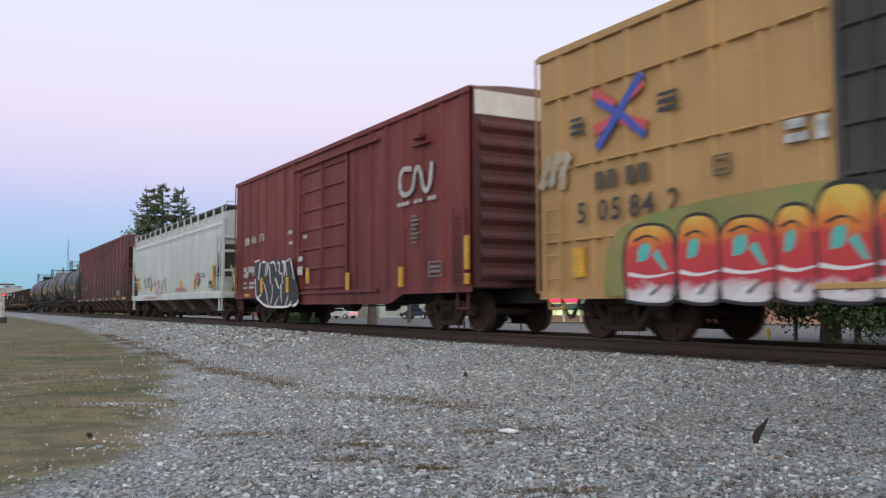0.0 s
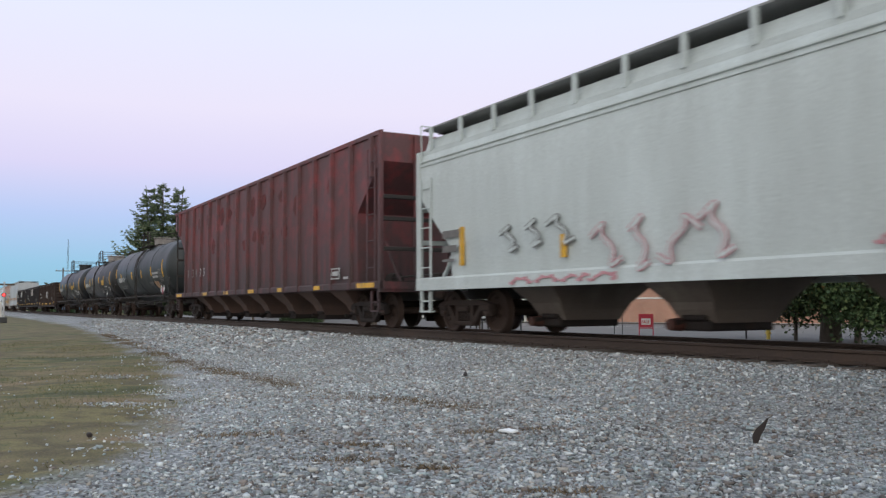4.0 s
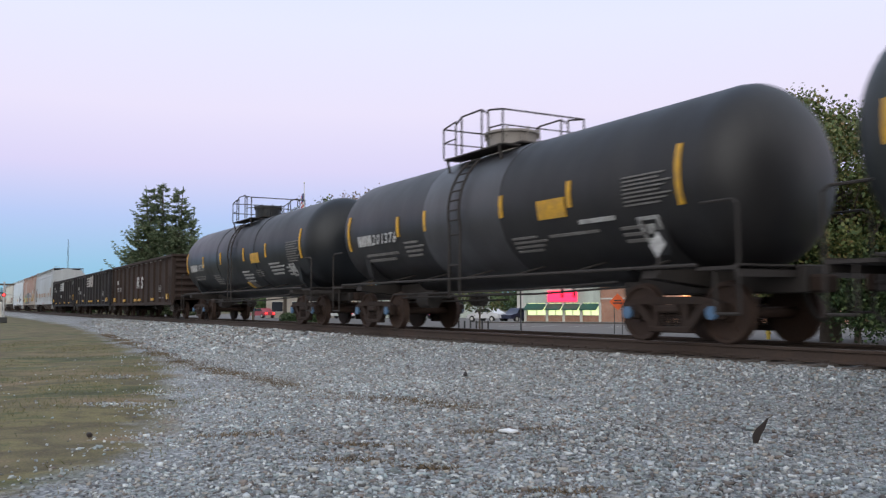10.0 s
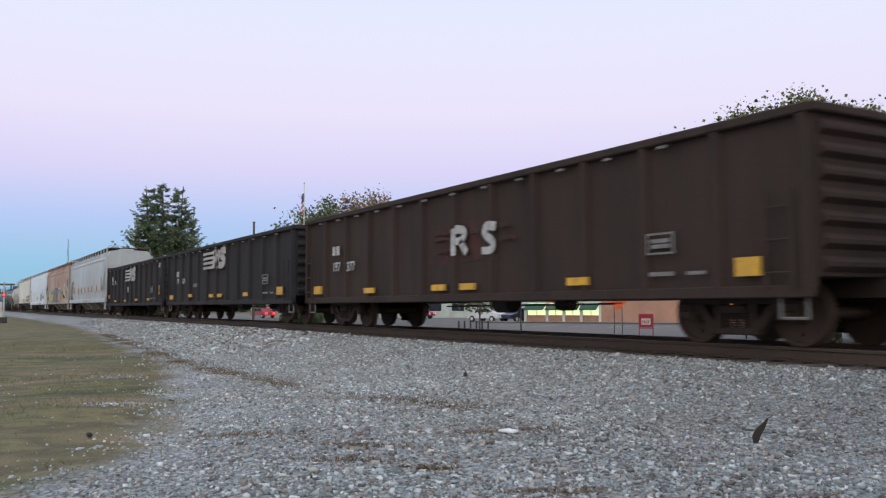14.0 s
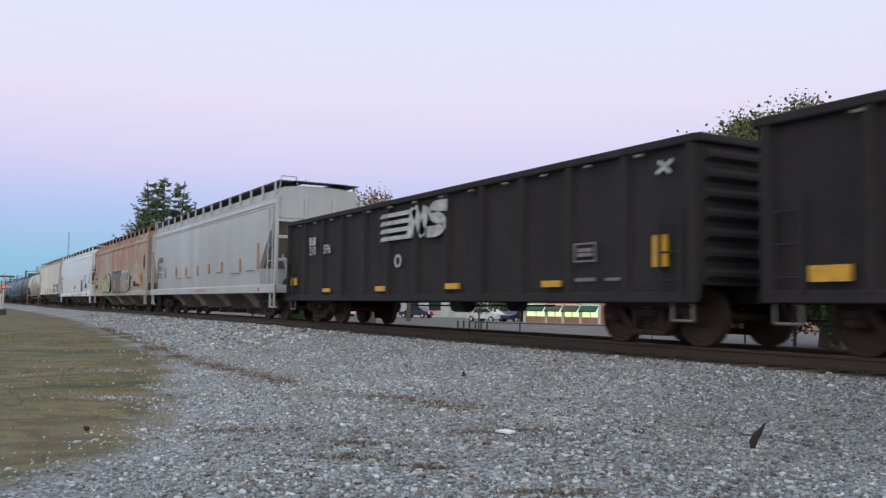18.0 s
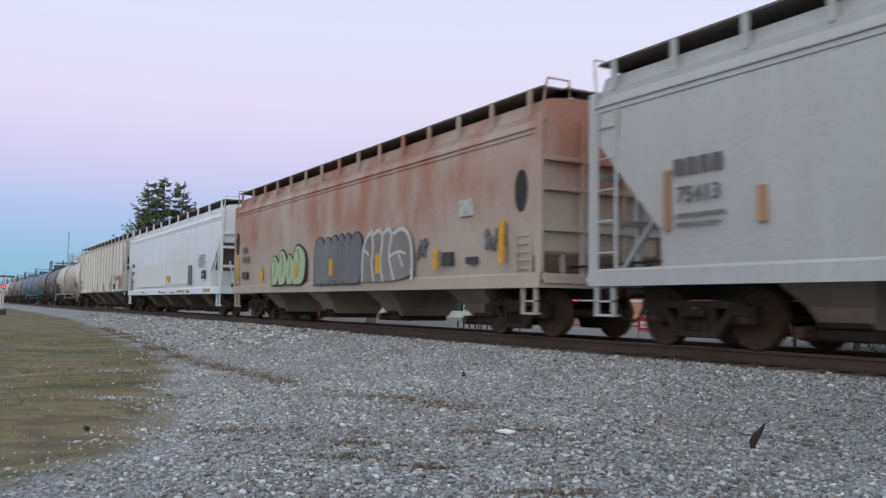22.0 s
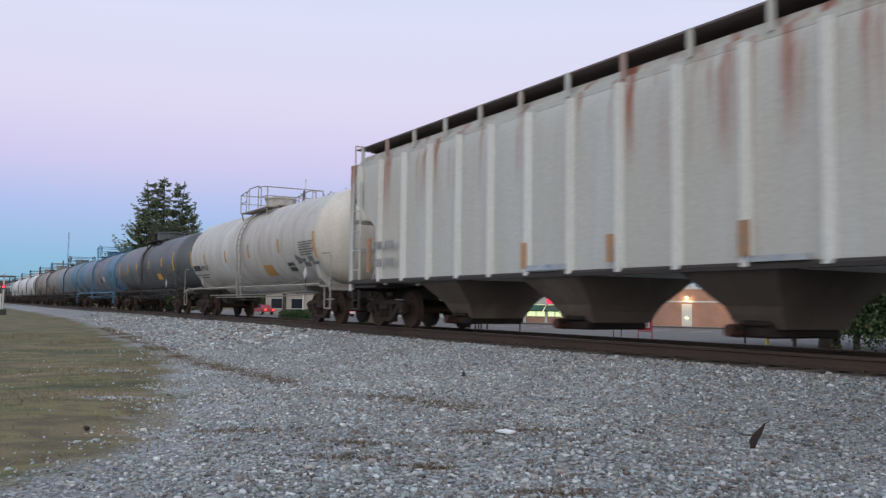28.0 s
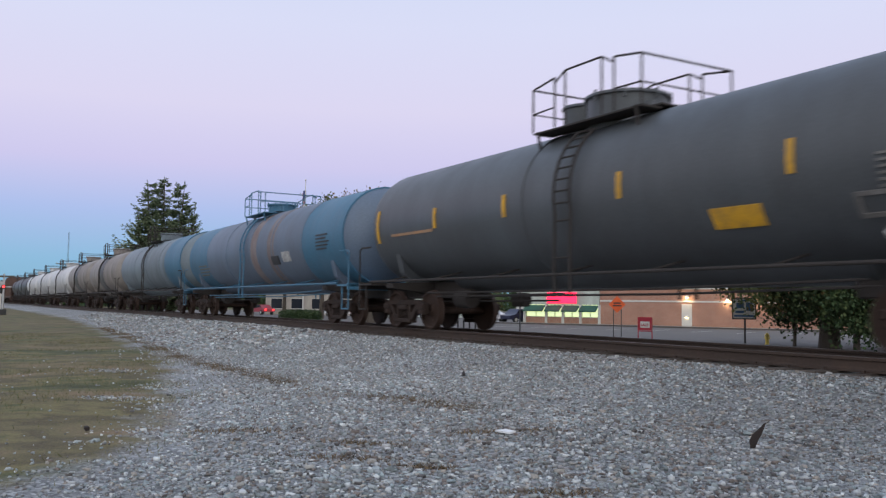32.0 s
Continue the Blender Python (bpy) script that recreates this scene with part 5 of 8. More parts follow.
def spray_field(car, pts, mat, y, label="", smooth=2):
    """One sprayed field with a rounded outline."""
    ring = rounded(pts + [pts[0]], smooth)[:-1]
    return part("spray_paint", Shape().prism(ring, "y", y, y + 0.02), mat, car, label)


def spray_piece(car, x0, x1, z0, z1, cells, fill, outline, w=0.2, y=WALLY, seed=1, label="swollen spray-painted shapes"):
    """A small tag that spells nothing: a row of bent strokes with an edge of another colour."""
    rng = random.Random(seed)
    hgt, cw = z1 - z0, (x1 - x0) / cells
    for k in range(cells):
        cx = x0 + (k + 0.5) * cw
        lo, hi = z0 + hgt * rng.uniform(0.02, 0.2), z1 - hgt * rng.uniform(0.02, 0.2)
        side = rng.choice((-1, 1))
        lean = rng.uniform(-0.1, 0.3) * cw
        spine = [(cx - lean + side * cw * 0.4, lo + hgt * 0.15), (cx - lean, lo), (cx + side * cw * 0.25, lo + (hi - lo) * 0.4), (cx - side * cw * 0.25, lo + (hi - lo) * 0.7), (cx + lean, hi), (cx + lean - side * cw * 0.5, hi - hgt * 0.25)]
        d = 0.0006 * (k % 3)
        spray_line(car, spine, w * 1.5, outline, y - 0.004 - d, label=label)
        if fill is not outline:
            spray_line(car, spine, w * 0.8, fill, y - 0.008 - d, label=label)


def fade(name, stops, z0, z1, rough=0.5):
    """Spray paint that changes colour with height."""
    m, nt, bs = material(name)
    c = nt.nodes.new("ShaderNodeTexCoord")
    sp = nt.nodes.new("ShaderNodeSeparateXYZ")
    nt.links.new(c.outputs["Object"], sp.inputs[0])
    mr = nt.nodes.new("ShaderNodeMapRange")
    mr.inputs["From Min"].default_value, mr.inputs["From Max"].default_value = z0, z1
    nt.links.new(sp.outputs["Z"], mr.inputs["Value"])
    nz = noise_node(nt, 2.5)
    ad = nt.nodes.new("ShaderNodeMath")
    ad.operation = "ADD"
    sc = nt.nodes.new("ShaderNodeMath")
    sc.operation = "MULTIPLY_ADD"
    sc.inputs[1].default_value, sc.inputs[2].default_value = 0.5, -0.25
    nt.links.new(nz.outputs["Fac"], sc.inputs[0])
    nt.links.new(mr.outputs["Result"], ad.inputs[0])
    nt.links.new(sc.outputs[0], ad.inputs[1])
    r = ramp_node(nt, stops)
    nt.links.new(ad.outputs[0], r.inputs[0])
    nt.links.new(r.outputs[0], bs.inputs["Base Color"])
    bs.inputs["Roughness"].default_value = rough
    return m


LOGO_BLUE, LOGO_RED = plain("emblem_blue", (0.05, 0.09, 0.42)), plain("emblem_red", (0.58, 0.08, 0.10))
SPRAY_FADE = fade("spray_red_to_yellow", [(0.0, (0.66, 0.62, 0.64)), (0.14, (0.60, 0.50, 0.52)), (0.22, (0.48, 0.03, 0.05)), (0.58, (0.56, 0.05, 0.04)), (0.74, (0.66, 0.22, 0.03)), (0.92, (0.68, 0.46, 0.08))], 0.62, 1.95)
SPRAY_GREEN = paint("spray_green_haze", (0.16, 0.26, 0.07), (0.30, 0.26, 0.09), 0.4, 0.6, streak=1)
SPRAY_WHITE = plain("spray_white", (0.72, 0.70, 0.72))
SPRAY_BLACK = plain("spray_black", (0.02, 0.02, 0.026))
SPRAY_TEAL = plain("spray_teal", (0.08, 0.48, 0.44))
SPRAY_LIME = plain("spray_pale_green", (0.36, 0.47, 0.28))
SPRAY_SLATE = paint("spray_slate", (0.10, 0.11, 0.125), (0.16, 0.165, 0.18), 0.5, 0.6)
SPRAY_PALE = paint("spray_pale_blue", (0.46, 0.52, 0.56), (0.50, 0.40, 0.26), 0.45, 0.6, streak=1, scale=4)
SPRAY_CHALK = plain("spray_chalk_grey", (0.52, 0.51, 0.52))
INKL = plain("stencil_pale_grey", (0.24, 0.24, 0.245))
INKG = plain("stencil_grey", (0.11, 0.10, 0.10))
SPRAY_DULL = paint("spray_dull_grey", (0.30, 0.285, 0.275), (0.24, 0.22, 0.21), 0.5, 0.6)
BROWNTAG = plain("brown_emblem", (0.32, 0.17, 0.13))
PINKTAG = plain("faded_pink_spray", (0.50, 0.24, 0.26))
BLUETAG = paint("blue_patch", (0.16, 0.24, 0.42), (0.45, 0.48, 0.50), 0.45, 0.6, streak=1, scale=6)
GREYPATCH = plain("overpaint_grey", (0.66, 0.69, 0.70))
OXPATCH = paint("rust_patch", (0.12, 0.036, 0.030), (0.05, 0.028, 0.025), 0.45, 0.85, gloss=0.2)

# yellow boxcar
Y1 = -1.655
INKB1 = plain("worn_black_stencil", (0.085, 0.065, 0.045))
s = Shape()
stroke(s, [(-6.4, 4.05), (-5.9, 3.72)], 0.17, Y1)
stroke(s, [(-5.75, 3.50), (-5.2, 3.28)], 0.17, Y1)
stroke(s, [(-5.9, 3.50), (-6.38, 3.42)], 0.17, Y1 - 0.003)
stroke(s, [(-5.72, 3.72), (-5.25, 3.95)], 0.13, Y1 - 0.003)
part("emblem", s, LOGO_RED, c1, "red and blue crossed emblem")
s = Shape()
stroke(s, [(-6.32, 3.12), (-5.8, 3.6), (-5.26, 4.10)], 0.15, Y1 - 0.006)
stroke(s, [(-6.3, 3.88), (-5.85, 3.62)], 0.12, Y1 - 0.006)
stroke(s, [(-5.75, 3.58), (-5.22, 3.14)], 0.12, Y1 - 0.006)
part("emblem", s, LOGO_BLUE, c1, "red and blue crossed emblem")
bars(c1, -6.38, Y1, 2.45, [(0, 0, 0.20, 0.28), (0.29, 0, 0.20, 0.28), (0.72, 0, 0.20, 0.28), (1.0, 0, 0.20, 0.28)], INKB1)
for k, ch in enumerate("505842"):
    letters(ch, c1, (-6.86, -6.33, -6.02, -5.6, -5.3, -4.78)[k], Y1, 1.93, 0.36, BLACKINK)
bars(c1, -7.0, Y1, 3.42, [(0, 0, 0.36, 0.07), (0, 0.12, 0.36, 0.07), (0, 0.24, 0.3, 0.05)], BLACKINK)
bars(c1, -4.94, Y1, 3.42, [(0, 0, 0.4, 0.07), (0, 0.12, 0.4, 0.07), (0, 0.24, 0.4, 0.05)], BLACKINK)
plates(c1, YELLOW, [(-6.98, -6.70, 1.04, 1.53)], y=Y1)
plates(c1, WHITE, [(-2.72, -2.40, 2.59, 2.70), (-2.72, -2.44, 2.76, 2.88), (-2.28, -2.13, 2.57, 2.86)], "placard", Y1)
spray_field(c1, [(-6.2, 0.72), (-6.15, 1.55), (-5.6, 1.88), (-4.4, 2.0), (-3.3, 2.06), (-1.3, 2.06), (-1.3, 0.72)], SPRAY_GREEN, Y1 - 0.004, "hazy sprayed ground colour", 3)
PIECE = [(-5.72, -4.62, 1.78), (-4.62, -3.8, 1.84), (-3.85, -2.9, 1.74), (-2.95, -2.3, 1.82), (-2.36, -1.5, 2.0), (-1.6, -0.75, 1.9)]
for k, (a, b, t) in enumerate(PIECE):
    d, q = 0.001 * (k % 3), b - a
    hull = [(a + 0.08, 0.66), (a, 1.25), (a + 0.12 * q, t - 0.08), (a + 0.5 * q, t), (b - 0.1 * q, t - 0.1), (b, 1.3), (b - 0.02, 0.62), (a + 0.5 * q, 0.6)]
    grow = [(a + 0.5 * q + (x - a - 0.5 * q) * 1.12, 1.2 + (z - 1.2) * 1.08) for x, z in hull]
    spray_field(c1, grow, SPRAY_BLACK, Y1 - 0.008 - d, "black outline of a swollen sprayed shape", 2)
    spray_field(c1, hull, SPRAY_FADE, Y1 - 0.012 - d, "swollen sprayed shape, red below and yellow above", 2)
    spray_field(c1, [(a + 0.28 * q, 1.22), (a + 0.3 * q, 1.48), (a + 0.55 * q, 1.52), (a + 0.5 * q, 1.25)], SPRAY_TEAL, Y1 - 0.016, "teal hollow of a sprayed shape")
    spray_line(c1, [(a + 0.22 * q, 1.55), (a + 0.5 * q, 1.63), (a + 0.72 * q, 1.5)], 0.05, SPRAY_BLACK, Y1 - 0.0165, taper=0.3)
    if k % 2 == 0:
        spray_line(c1, [(a + 0.62 * q, 1.36), (a + 0.82 * q, 1.08)], 0.14, SPRAY_TEAL, Y1 - 0.017, label="teal hollow of a sprayed shape", taper=0.4)
    spray_line(c1, [(a + 0.1 * q, 1.05), (a + 0.5 * q, 0.98), (b - 0.05 * q, 1.04)], 0.07, SPRAY_WHITE, Y1 - 0.018, taper=0.25)
    spray_field(c1, [(a + 0.25 * q, 0.64), (a + 0.5 * q, 0.86), (a + 0.62 * q, 0.7), (a + 0.85 * q, 0.66)], SPRAY_WHITE, Y1 - 0.019, "white splash of spray paint", 1)
    spray_line(c1, [(a + 0.52 * q, 0.72), (a + 0.78 * q, 0.9)], 0.05, SPRAY_BLACK, Y1 - 0.02, taper=0.4)
    spray_line(c1, [(b - 0.03 * q, 1.45), (b + 0.02 * q, 1.0), (b - 0.1 * q, 0.7)], 0.045, SPRAY_BLACK, Y1 - 0.0205, taper=0.5)
spray_piece(c1, -7.85, -7.05, 2.55, 3.25, 3, SPRAY_PALE, SPRAY_PALE, 0.11, Y1, 5, label="pale blue-grey tag")
frame_mark(c1, -3.9, -3.6, 2.33, 2.62, INKB1, Y1, 0.02)

# red boxcar
s = Shape()
stroke(s, rounded([(5.72, 3.68), (5.34, 3.76), (5.14, 3.62), (5.12, 3.28), (5.32, 3.12), (5.66, 3.14), (5.82, 3.3), (5.86, 3.58), (6.0, 3.72), (6.16, 3.56), (6.24, 3.24), (6.4, 3.08), (6.56, 3.2), (6.62, 3.45), (6.66, 3.72)], 3), 0.12, Y1)
part("emblem", s, WHITE, c2, "white ribbon-like emblem")
bars(c2, 5.02, Y1, 2.88, [(k * 0.21, 0, 0.16, 0.09) for k in (0, 1, 2, 4, 5, 7, 8)], WHITE)
bars(c2, 5.7, Y1, 1.98, [(0, k * 0.1, 0.26 + 0.06 * (k % 3), 0.045) for k in range(7)], FADED)
bars(c2, -6.9, Y1, 2.72, [(0, 0, 0.22, 0.26), (0.28, 0, 0.2, 0.26)], WHITE)
letters("406", c2, -6.18, Y1, 2.74, 0.26, WHITE)
letters("578", c2, -5.35, Y1, 2.76, 0.26, WHITE)
plates(c2, YELLOW, [(8.02, 8.18, 1.31, 2.0), (8.02, 8.18, 1.01, 1.23), (2.05, 2.2, 0.98, 1.45), (5.1, 5.25, 1.02, 1.48), (-8.14, -8.0, 1.06, 1.3), (-8.14, -8.0, 1.36, 2.04), (-6.86, -6.4, 0.92, 1.02)], y=Y1 - 0.02)
plates(c2, YELLOW, [(-4.76, -4.62, 1.06, 1.52), (-2.27, -2.13, 1.0, 1.47), (-0.58, -0.44, 1.24, 1.68)], y=Y1 - 0.13)
frame_mark(c2, 6.5, 7.08, 1.2, 1.54, FADED, Y1)
bars(c2, -7.06, Y1, 1.2, [(0, 0.0, 0.4, 0.06), (0, 0.16, 0.35, 0.06), (0, 0.4, 0.4, 0.12), (0, 0.6, 0.42, 0.14), (0.65, 0.0, 0.5, 0.08), (0.7, 0.14, 0.5, 0.08), (0.65, 0.55, 0.6, 0.2)], WHITE)
bars(c2, -2.2, -1.75, 2.35, [(0, 0.42, 0.35, 0.12), (0.1, 0.1, 0.3, 0.1), (0.9, -0.45, 0.35, 0.14), (0.85, -0.85, 0.4, 0.25), (1.3, 0.2, 0.3, 0.1)], WHITE)
YS = Y1 - 0.09
spray_field(c2, [(-5.55, 2.08), (-4.6, 2.06), (-3.4, 2.04), (-2.55, 2.04), (-2.0, 2.06), (-1.66, 1.6), (-1.28, 1.0), (-1.28, 0.7), (-1.8, 0.57), (-3.4, 0.54), (-4.4, 0.57), (-5.3, 0.85), (-5.45, 1.45)], SPRAY_BLACK, YS, "black field of angular spray paint", 1)
KNIFE = [([(-5.5, 2.08), (-5.0, 2.13)], 0.06), ([(-5.45, 1.5), (-5.36, 1.0), (-5.26, 0.87)], 0.09), ([(-5.26, 0.87), (-4.34, 0.58), (-3.42, 0.56)], 0.09), ([(-3.42, 0.56), (-2.35, 0.56), (-1.87, 0.63)], 0.08), ([(-1.76, 0.59), (-1.43, 0.65), (-1.29, 0.78)], 0.09),
         ([(-4.9, 2.03), (-5.1, 1.46)], 0.11), ([(-4.7, 2.04), (-4.26, 2.03), (-4.42, 1.55)], 0.08), ([(-4.06, 2.0), (-4.28, 1.58)], 0.09), ([(-3.95, 1.86), (-3.83, 1.28)], 0.09), ([(-3.83, 1.97), (-3.48, 2.01), (-3.28, 1.68)], 0.08), ([(-3.37, 1.47), (-3.03, 1.13)], 0.1),
         ([(-3.16, 1.96), (-2.99, 1.95), (-3.01, 1.6), (-2.7, 1.6), (-2.69, 1.27)], 0.07), ([(-2.85, 1.28), (-2.79, 0.68)], 0.08), ([(-2.75, 1.94), (-2.55, 2.0), (-2.54, 1.5)], 0.1), ([(-2.49, 1.97), (-2.3, 1.5)], 0.08), ([(-2.36, 1.96), (-2.0, 2.03)], 0.06), ([(-1.96, 1.96), (-1.76, 1.62), (-1.7, 1.4)], 0.07),
         ([(-4.55, 1.36), (-4.23, 1.04), (-4.06, 0.6)], 0.06), ([(-5.1, 0.88), (-4.74, 0.98), (-4.77, 1.2)], 0.06), ([(-3.67, 1.27), (-3.62, 0.94), (-3.9, 0.6)], 0.06), ([(-3.4, 0.62), (-3.05, 0.88)], 0.05), ([(-2.4, 0.62), (-2.15, 0.94)], 0.06), ([(-2.1, 0.6), (-1.87, 0.75)], 0.06)]
for k, (line, w) in enumerate(KNIFE):
    spray_line(c2, line, w, SPRAY_WHITE, YS - 0.004 - 0.001 * (k % 3), label="white edge of angular spray paint", taper=0.6, smooth=1)
spray_piece(c2, -6.9, -6.35, 1.55, 2.02, 2, WHITE, WHITE, 0.06, Y1, 18, label="small white tag")
spray_piece(c2, -6.1, -5.65, 1.62, 1.94, 2, WHITE, WHITE, 0.06, Y1, 19, label="small white tag")
RUSTSPOT = paint("orange_rust_bloom", (0.34, 0.10, 0.045), (0.20, 0.045, 0.035), 0.5, 0.8, streak=0.5, scale=4)
for k, (a, z, w, h) in enumerate(((4.2, 2.0, 0.3, 0.34), (5.25, 2.45, 0.22, 0.2), (4.2, 1.5, 0.1, 0.3), (5.9, 1.6, 0.36, 0.12))):
    spray_field(c2, [(a + w * math.cos(q) * (0.7 + 0.4 * math.sin(3 * q + k)), z + h * math.sin(q) * (0.8 + 0.3 * math.cos(2 * q + k))) for q in np.linspace(0, 5.7, 10)], RUSTSPOT, -1.592, "orange bloom of rust", 1).name = "rust_bloom"

part("side_vent", Shape().box(5.95, 6.3, -1.76, -1.6, 4.3, 4.44, 0.02).box(5.8, 6.55, -1.7, -1.6, 4.16, 4.2), CN_RED, c2)

# pale grey hopper
Y3 = -1.585
part("emblem", Shape().prism(ring_pts(5.7, 1.76, 0.34, 0.28, n=14)[:-1], "y", Y3 - 0.004, Y3 + 0.03), BROWNTAG, c3, "round brown emblem")
spray_piece(c3, -6.02, -3.67, 1.5, 2.2, 3, GREY3, FADED, 0.06, Y3, 11, label="thin grey tag")
spray_piece(c3, -3.26, -0.2, 1.05, 2.1, 4, GREY3, PINKTAG, 0.06, Y3, 12, label="faded pink tag")
spray_piece(c3, 1.73, 3.77, 1.24, 1.48, 7, PINKTAG, REDINK, 0.025, Y3, 13, label="red tag")
spray_piece(c3, -5.71, -2.55, 0.97, 1.12, 8, PINKTAG, PINKTAG, 0.03, -1.57, 14, label="faded pink tag")
plates(c3, YELLOW, [(8.13, 8.25, 1.33, 2.26), (5.12, 5.23, 1.32, 1.76), (-4.08, -3.96, 1.4, 1.8), (2.65, 2.75, 1.35, 1.75), (-7.45, -7.34, 1.4, 2.2)], y=Y3)
plates(c3, BLACKINK, [(7.63, 8.03, 1.35, 1.63)], "placard", Y3)
plates(c3, WHITE, [(7.67, 7.99, 1.38, 1.47)], "placard", Y3 - 0.008)
bars(c3, 6.22, Y3, 1.8, [(0.1, 0, 0.7, 0.05), (0.1, 0.12, 0.5, 0.05)], FADED)
bars(c3, -8.16, Y3, 1.5, [(0, 0.5, 0.7, 0.16), (0, 0.2, 0.6, 0.14), (0, 0, 0.5, 0.06)], FADED)

# faded red hopper, with dark patches where old lettering was painted out
Y4 = -1.585
pr = random.Random(77)
OLDPAINT = paint("painted_out_patch", (0.085, 0.036, 0.036), (0.17, 0.042, 0.043), 0.36, 0.8, streak=1, scale=3.5, gloss=0.2)
for px_, pz in [(-6.9, 4.1), (-5.6, 4.15), (-3.43, 4.12), (-2.33, 4.09), (-1.51, 4.14), (0.53, 4.12), (1.67, 4.14), (2.52, 4.24), (3.55, 4.12), (4.85, 3.66), (6.52, 3.21), (-2.85, 2.85), (-0.42, 2.81), (0.75, 3.0), (1.65, 2.92), (2.54, 2.98), (3.84, 2.93), (-4.6, 3.0), (7.6, 3.9)]:
    w, h = pr.uniform(0.16, 0.30), pr.uniform(0.20, 0.36)
    ring = [(px_ + w * math.cos(a) * pr.uniform(0.7, 1.25), pz + h * math.sin(a) * pr.uniform(0.7, 1.2)) for a in np.linspace(0, 5.9, 11)]
    part("painted_out_patch", Shape().prism(ring, "y", -1.496, -1.46), OLDPAINT, c4)
for k, ch in enumerate("33475"):
    letters(ch, c4, 1.05 * ((-8.1, -7.3, -6.75, -6.1, -5.55)[k]), Y4, 1.85, 0.34, WHITE if k > 2 else FADED)
plates(c4, YELLOW, [(-10.71, -9.77, 1.03, 1.15), (-5.93, -5.3, 1.04, 1.16), (-2.84, -2.27, 1.04, 1.16), (0.27, 0.9, 1.04, 1.16), (3.39, 3.97, 1.04, 1.16), (6.44, 7.01, 1.04, 1.16), (9.61, 10.1, 1.04, 1.16), (10.14, 10.65, 1.04, 1.16)], y=-1.555)
frame_mark(c4, 7.96, 8.54, 1.31, 1.61, WHITE, Y4)
bars(c4, 8.82, Y4, 1.3, [(0, 0, 0.3, 0.06)], WHITE)

def tank_marks(patch, mat, rows, name="stencil"):
    for x, w, z, h in rows:
        patch(x, w, z, h, mat, name)


def text_rows(patch, x, w, z, h, n, mat):
    for k in range(n):
        patch(x, w * (0.75 + 0.25 * ((k * 7) % 3) / 2), z + k * h / n, h / n * 0.42, mat, "stencil")


def shell_number(car, text, x, z, h, mat, R, zc):
    """Lettering on the curved side: upright, just proud of the shell."""
    y = -math.sqrt(max(0.01, R * R - (z + h / 2 - zc) ** 2)) - 0.03
    for k, ch in enumerate(text):
        letters(ch, car, x + k * h * 0.88, y, z, h, mat)


tank_marks(p5, WHITE, [(-6.3, 0.2, 2.1, 0.26), (-6.05, 0.2, 2.1, 0.26), (-5.8, 0.2, 2.1, 0.26)])
shell_number(c5, "82589", -5.35, 2.1, 0.27, WHITE, 1.49, 2.61)
text_rows(p5, -6.2, 2.4, 1.7, 0.24, 2, FADED)
tank_marks(p5, WHITE, [(3.9, 1.2, 2.1, 0.11), (3.9, 1.3, 2.28, 0.1)])
tank_marks(p5, ORANGE, [(3.91, 0.8, 1.6, 0.32)], "warning_panel")
text_rows(p5, 4.8, 0.55, 1.62, 0.28, 4, FADED)
text_rows(p5, 5.42, 0.8, 1.88, 0.66, 9, FADED)
text_rows(p5, 2.57, 0.95, 1.73, 0.22, 3, FADED)
tank_marks(p6, WHITE, [(-5.5, 0.22, 2.12, 0.26), (-5.22, 0.22, 2.12, 0.26), (-4.94, 0.22, 2.12, 0.26)])
shell_number(c6, "201376", -4.6, 2.12, 0.26, WHITE, 1.42, 2.53)
text_rows(p6, -5.2, 2.0, 1.72, 0.26, 2, FADED)
tank_marks(p6, YELLOW, [(2.44, 0.8, 2.13, 0.34)], "warning_panel")
text_rows(p6, 1.42, 1.05, 1.6, 0.32, 4, FADED)
text_rows(p6, 2.59, 1.8, 1.81, 0.1, 1, FADED)
text_rows(p6, 3.54, 1.2, 1.97, 0.16, 1, WHITE)
text_rows(p6, 4.75, 1.05, 2.14, 0.5, 8, FADED)
text_rows(p6, 4.5, 0.6, 1.6, 0.3, 3, FADED)
text_rows(p6, -3.0, 0.9, 1.75, 0.4, 4, FADED)
tank_marks(p7, WHITE, [(-6.69, 0.2, 2.1, 0.28), (-6.43, 0.2, 2.1, 0.28), (-6.18, 0.2, 2.1, 0.28), (-5.93, 0.2, 2.1, 0.28)])
shell_number(c7, "217797", -5.67, 2.1, 0.27, WHITE, 1.42, 2.54)
text_rows(p7, -6.38, 1.9, 1.74, 0.2, 2, FADED)
text_rows(p7, -3.41, 1.1, 1.5, 0.4, 5, FADED)
text_rows(p7, 0.59, 1.1, 1.5, 0.44, 4, WHITE)
text_rows(p7, 2.24, 0.75, 1.65, 0.25, 4, FADED)
text_rows(p7, 3.89, 1.35, 1.66, 0.44, 4, WHITE)
tank_marks(p7, YELLOW, [(2.05, 0.9, 2.12, 0.34)], "warning_panel")
text_rows(p7, 5.42, 0.62, 1.6, 0.32, 3, WHITE)
text_rows(p7, 5.83, 1.05, 2.0, 0.66, 9, FADED)
tank_marks(p7, YELLOW, [(0.3, 0.35, 1.3, 0.2)], "warning_panel")
tank_marks(p7, FADED, [(0.69, 0.5, 1.3, 0.2)])
text_rows(p15, -7.25, 2.2, 1.62, 0.2, 2, FADED)
tank_marks(p15, BLACKINK, [(1.05 * (-6.9 + 0.26 * k), 0.19, 1.92, 0.22) for k in range(4)])
shell_number(c15, "49162", -5.99, 1.90, 0.27, BLACKINK, 1.48, 2.60)
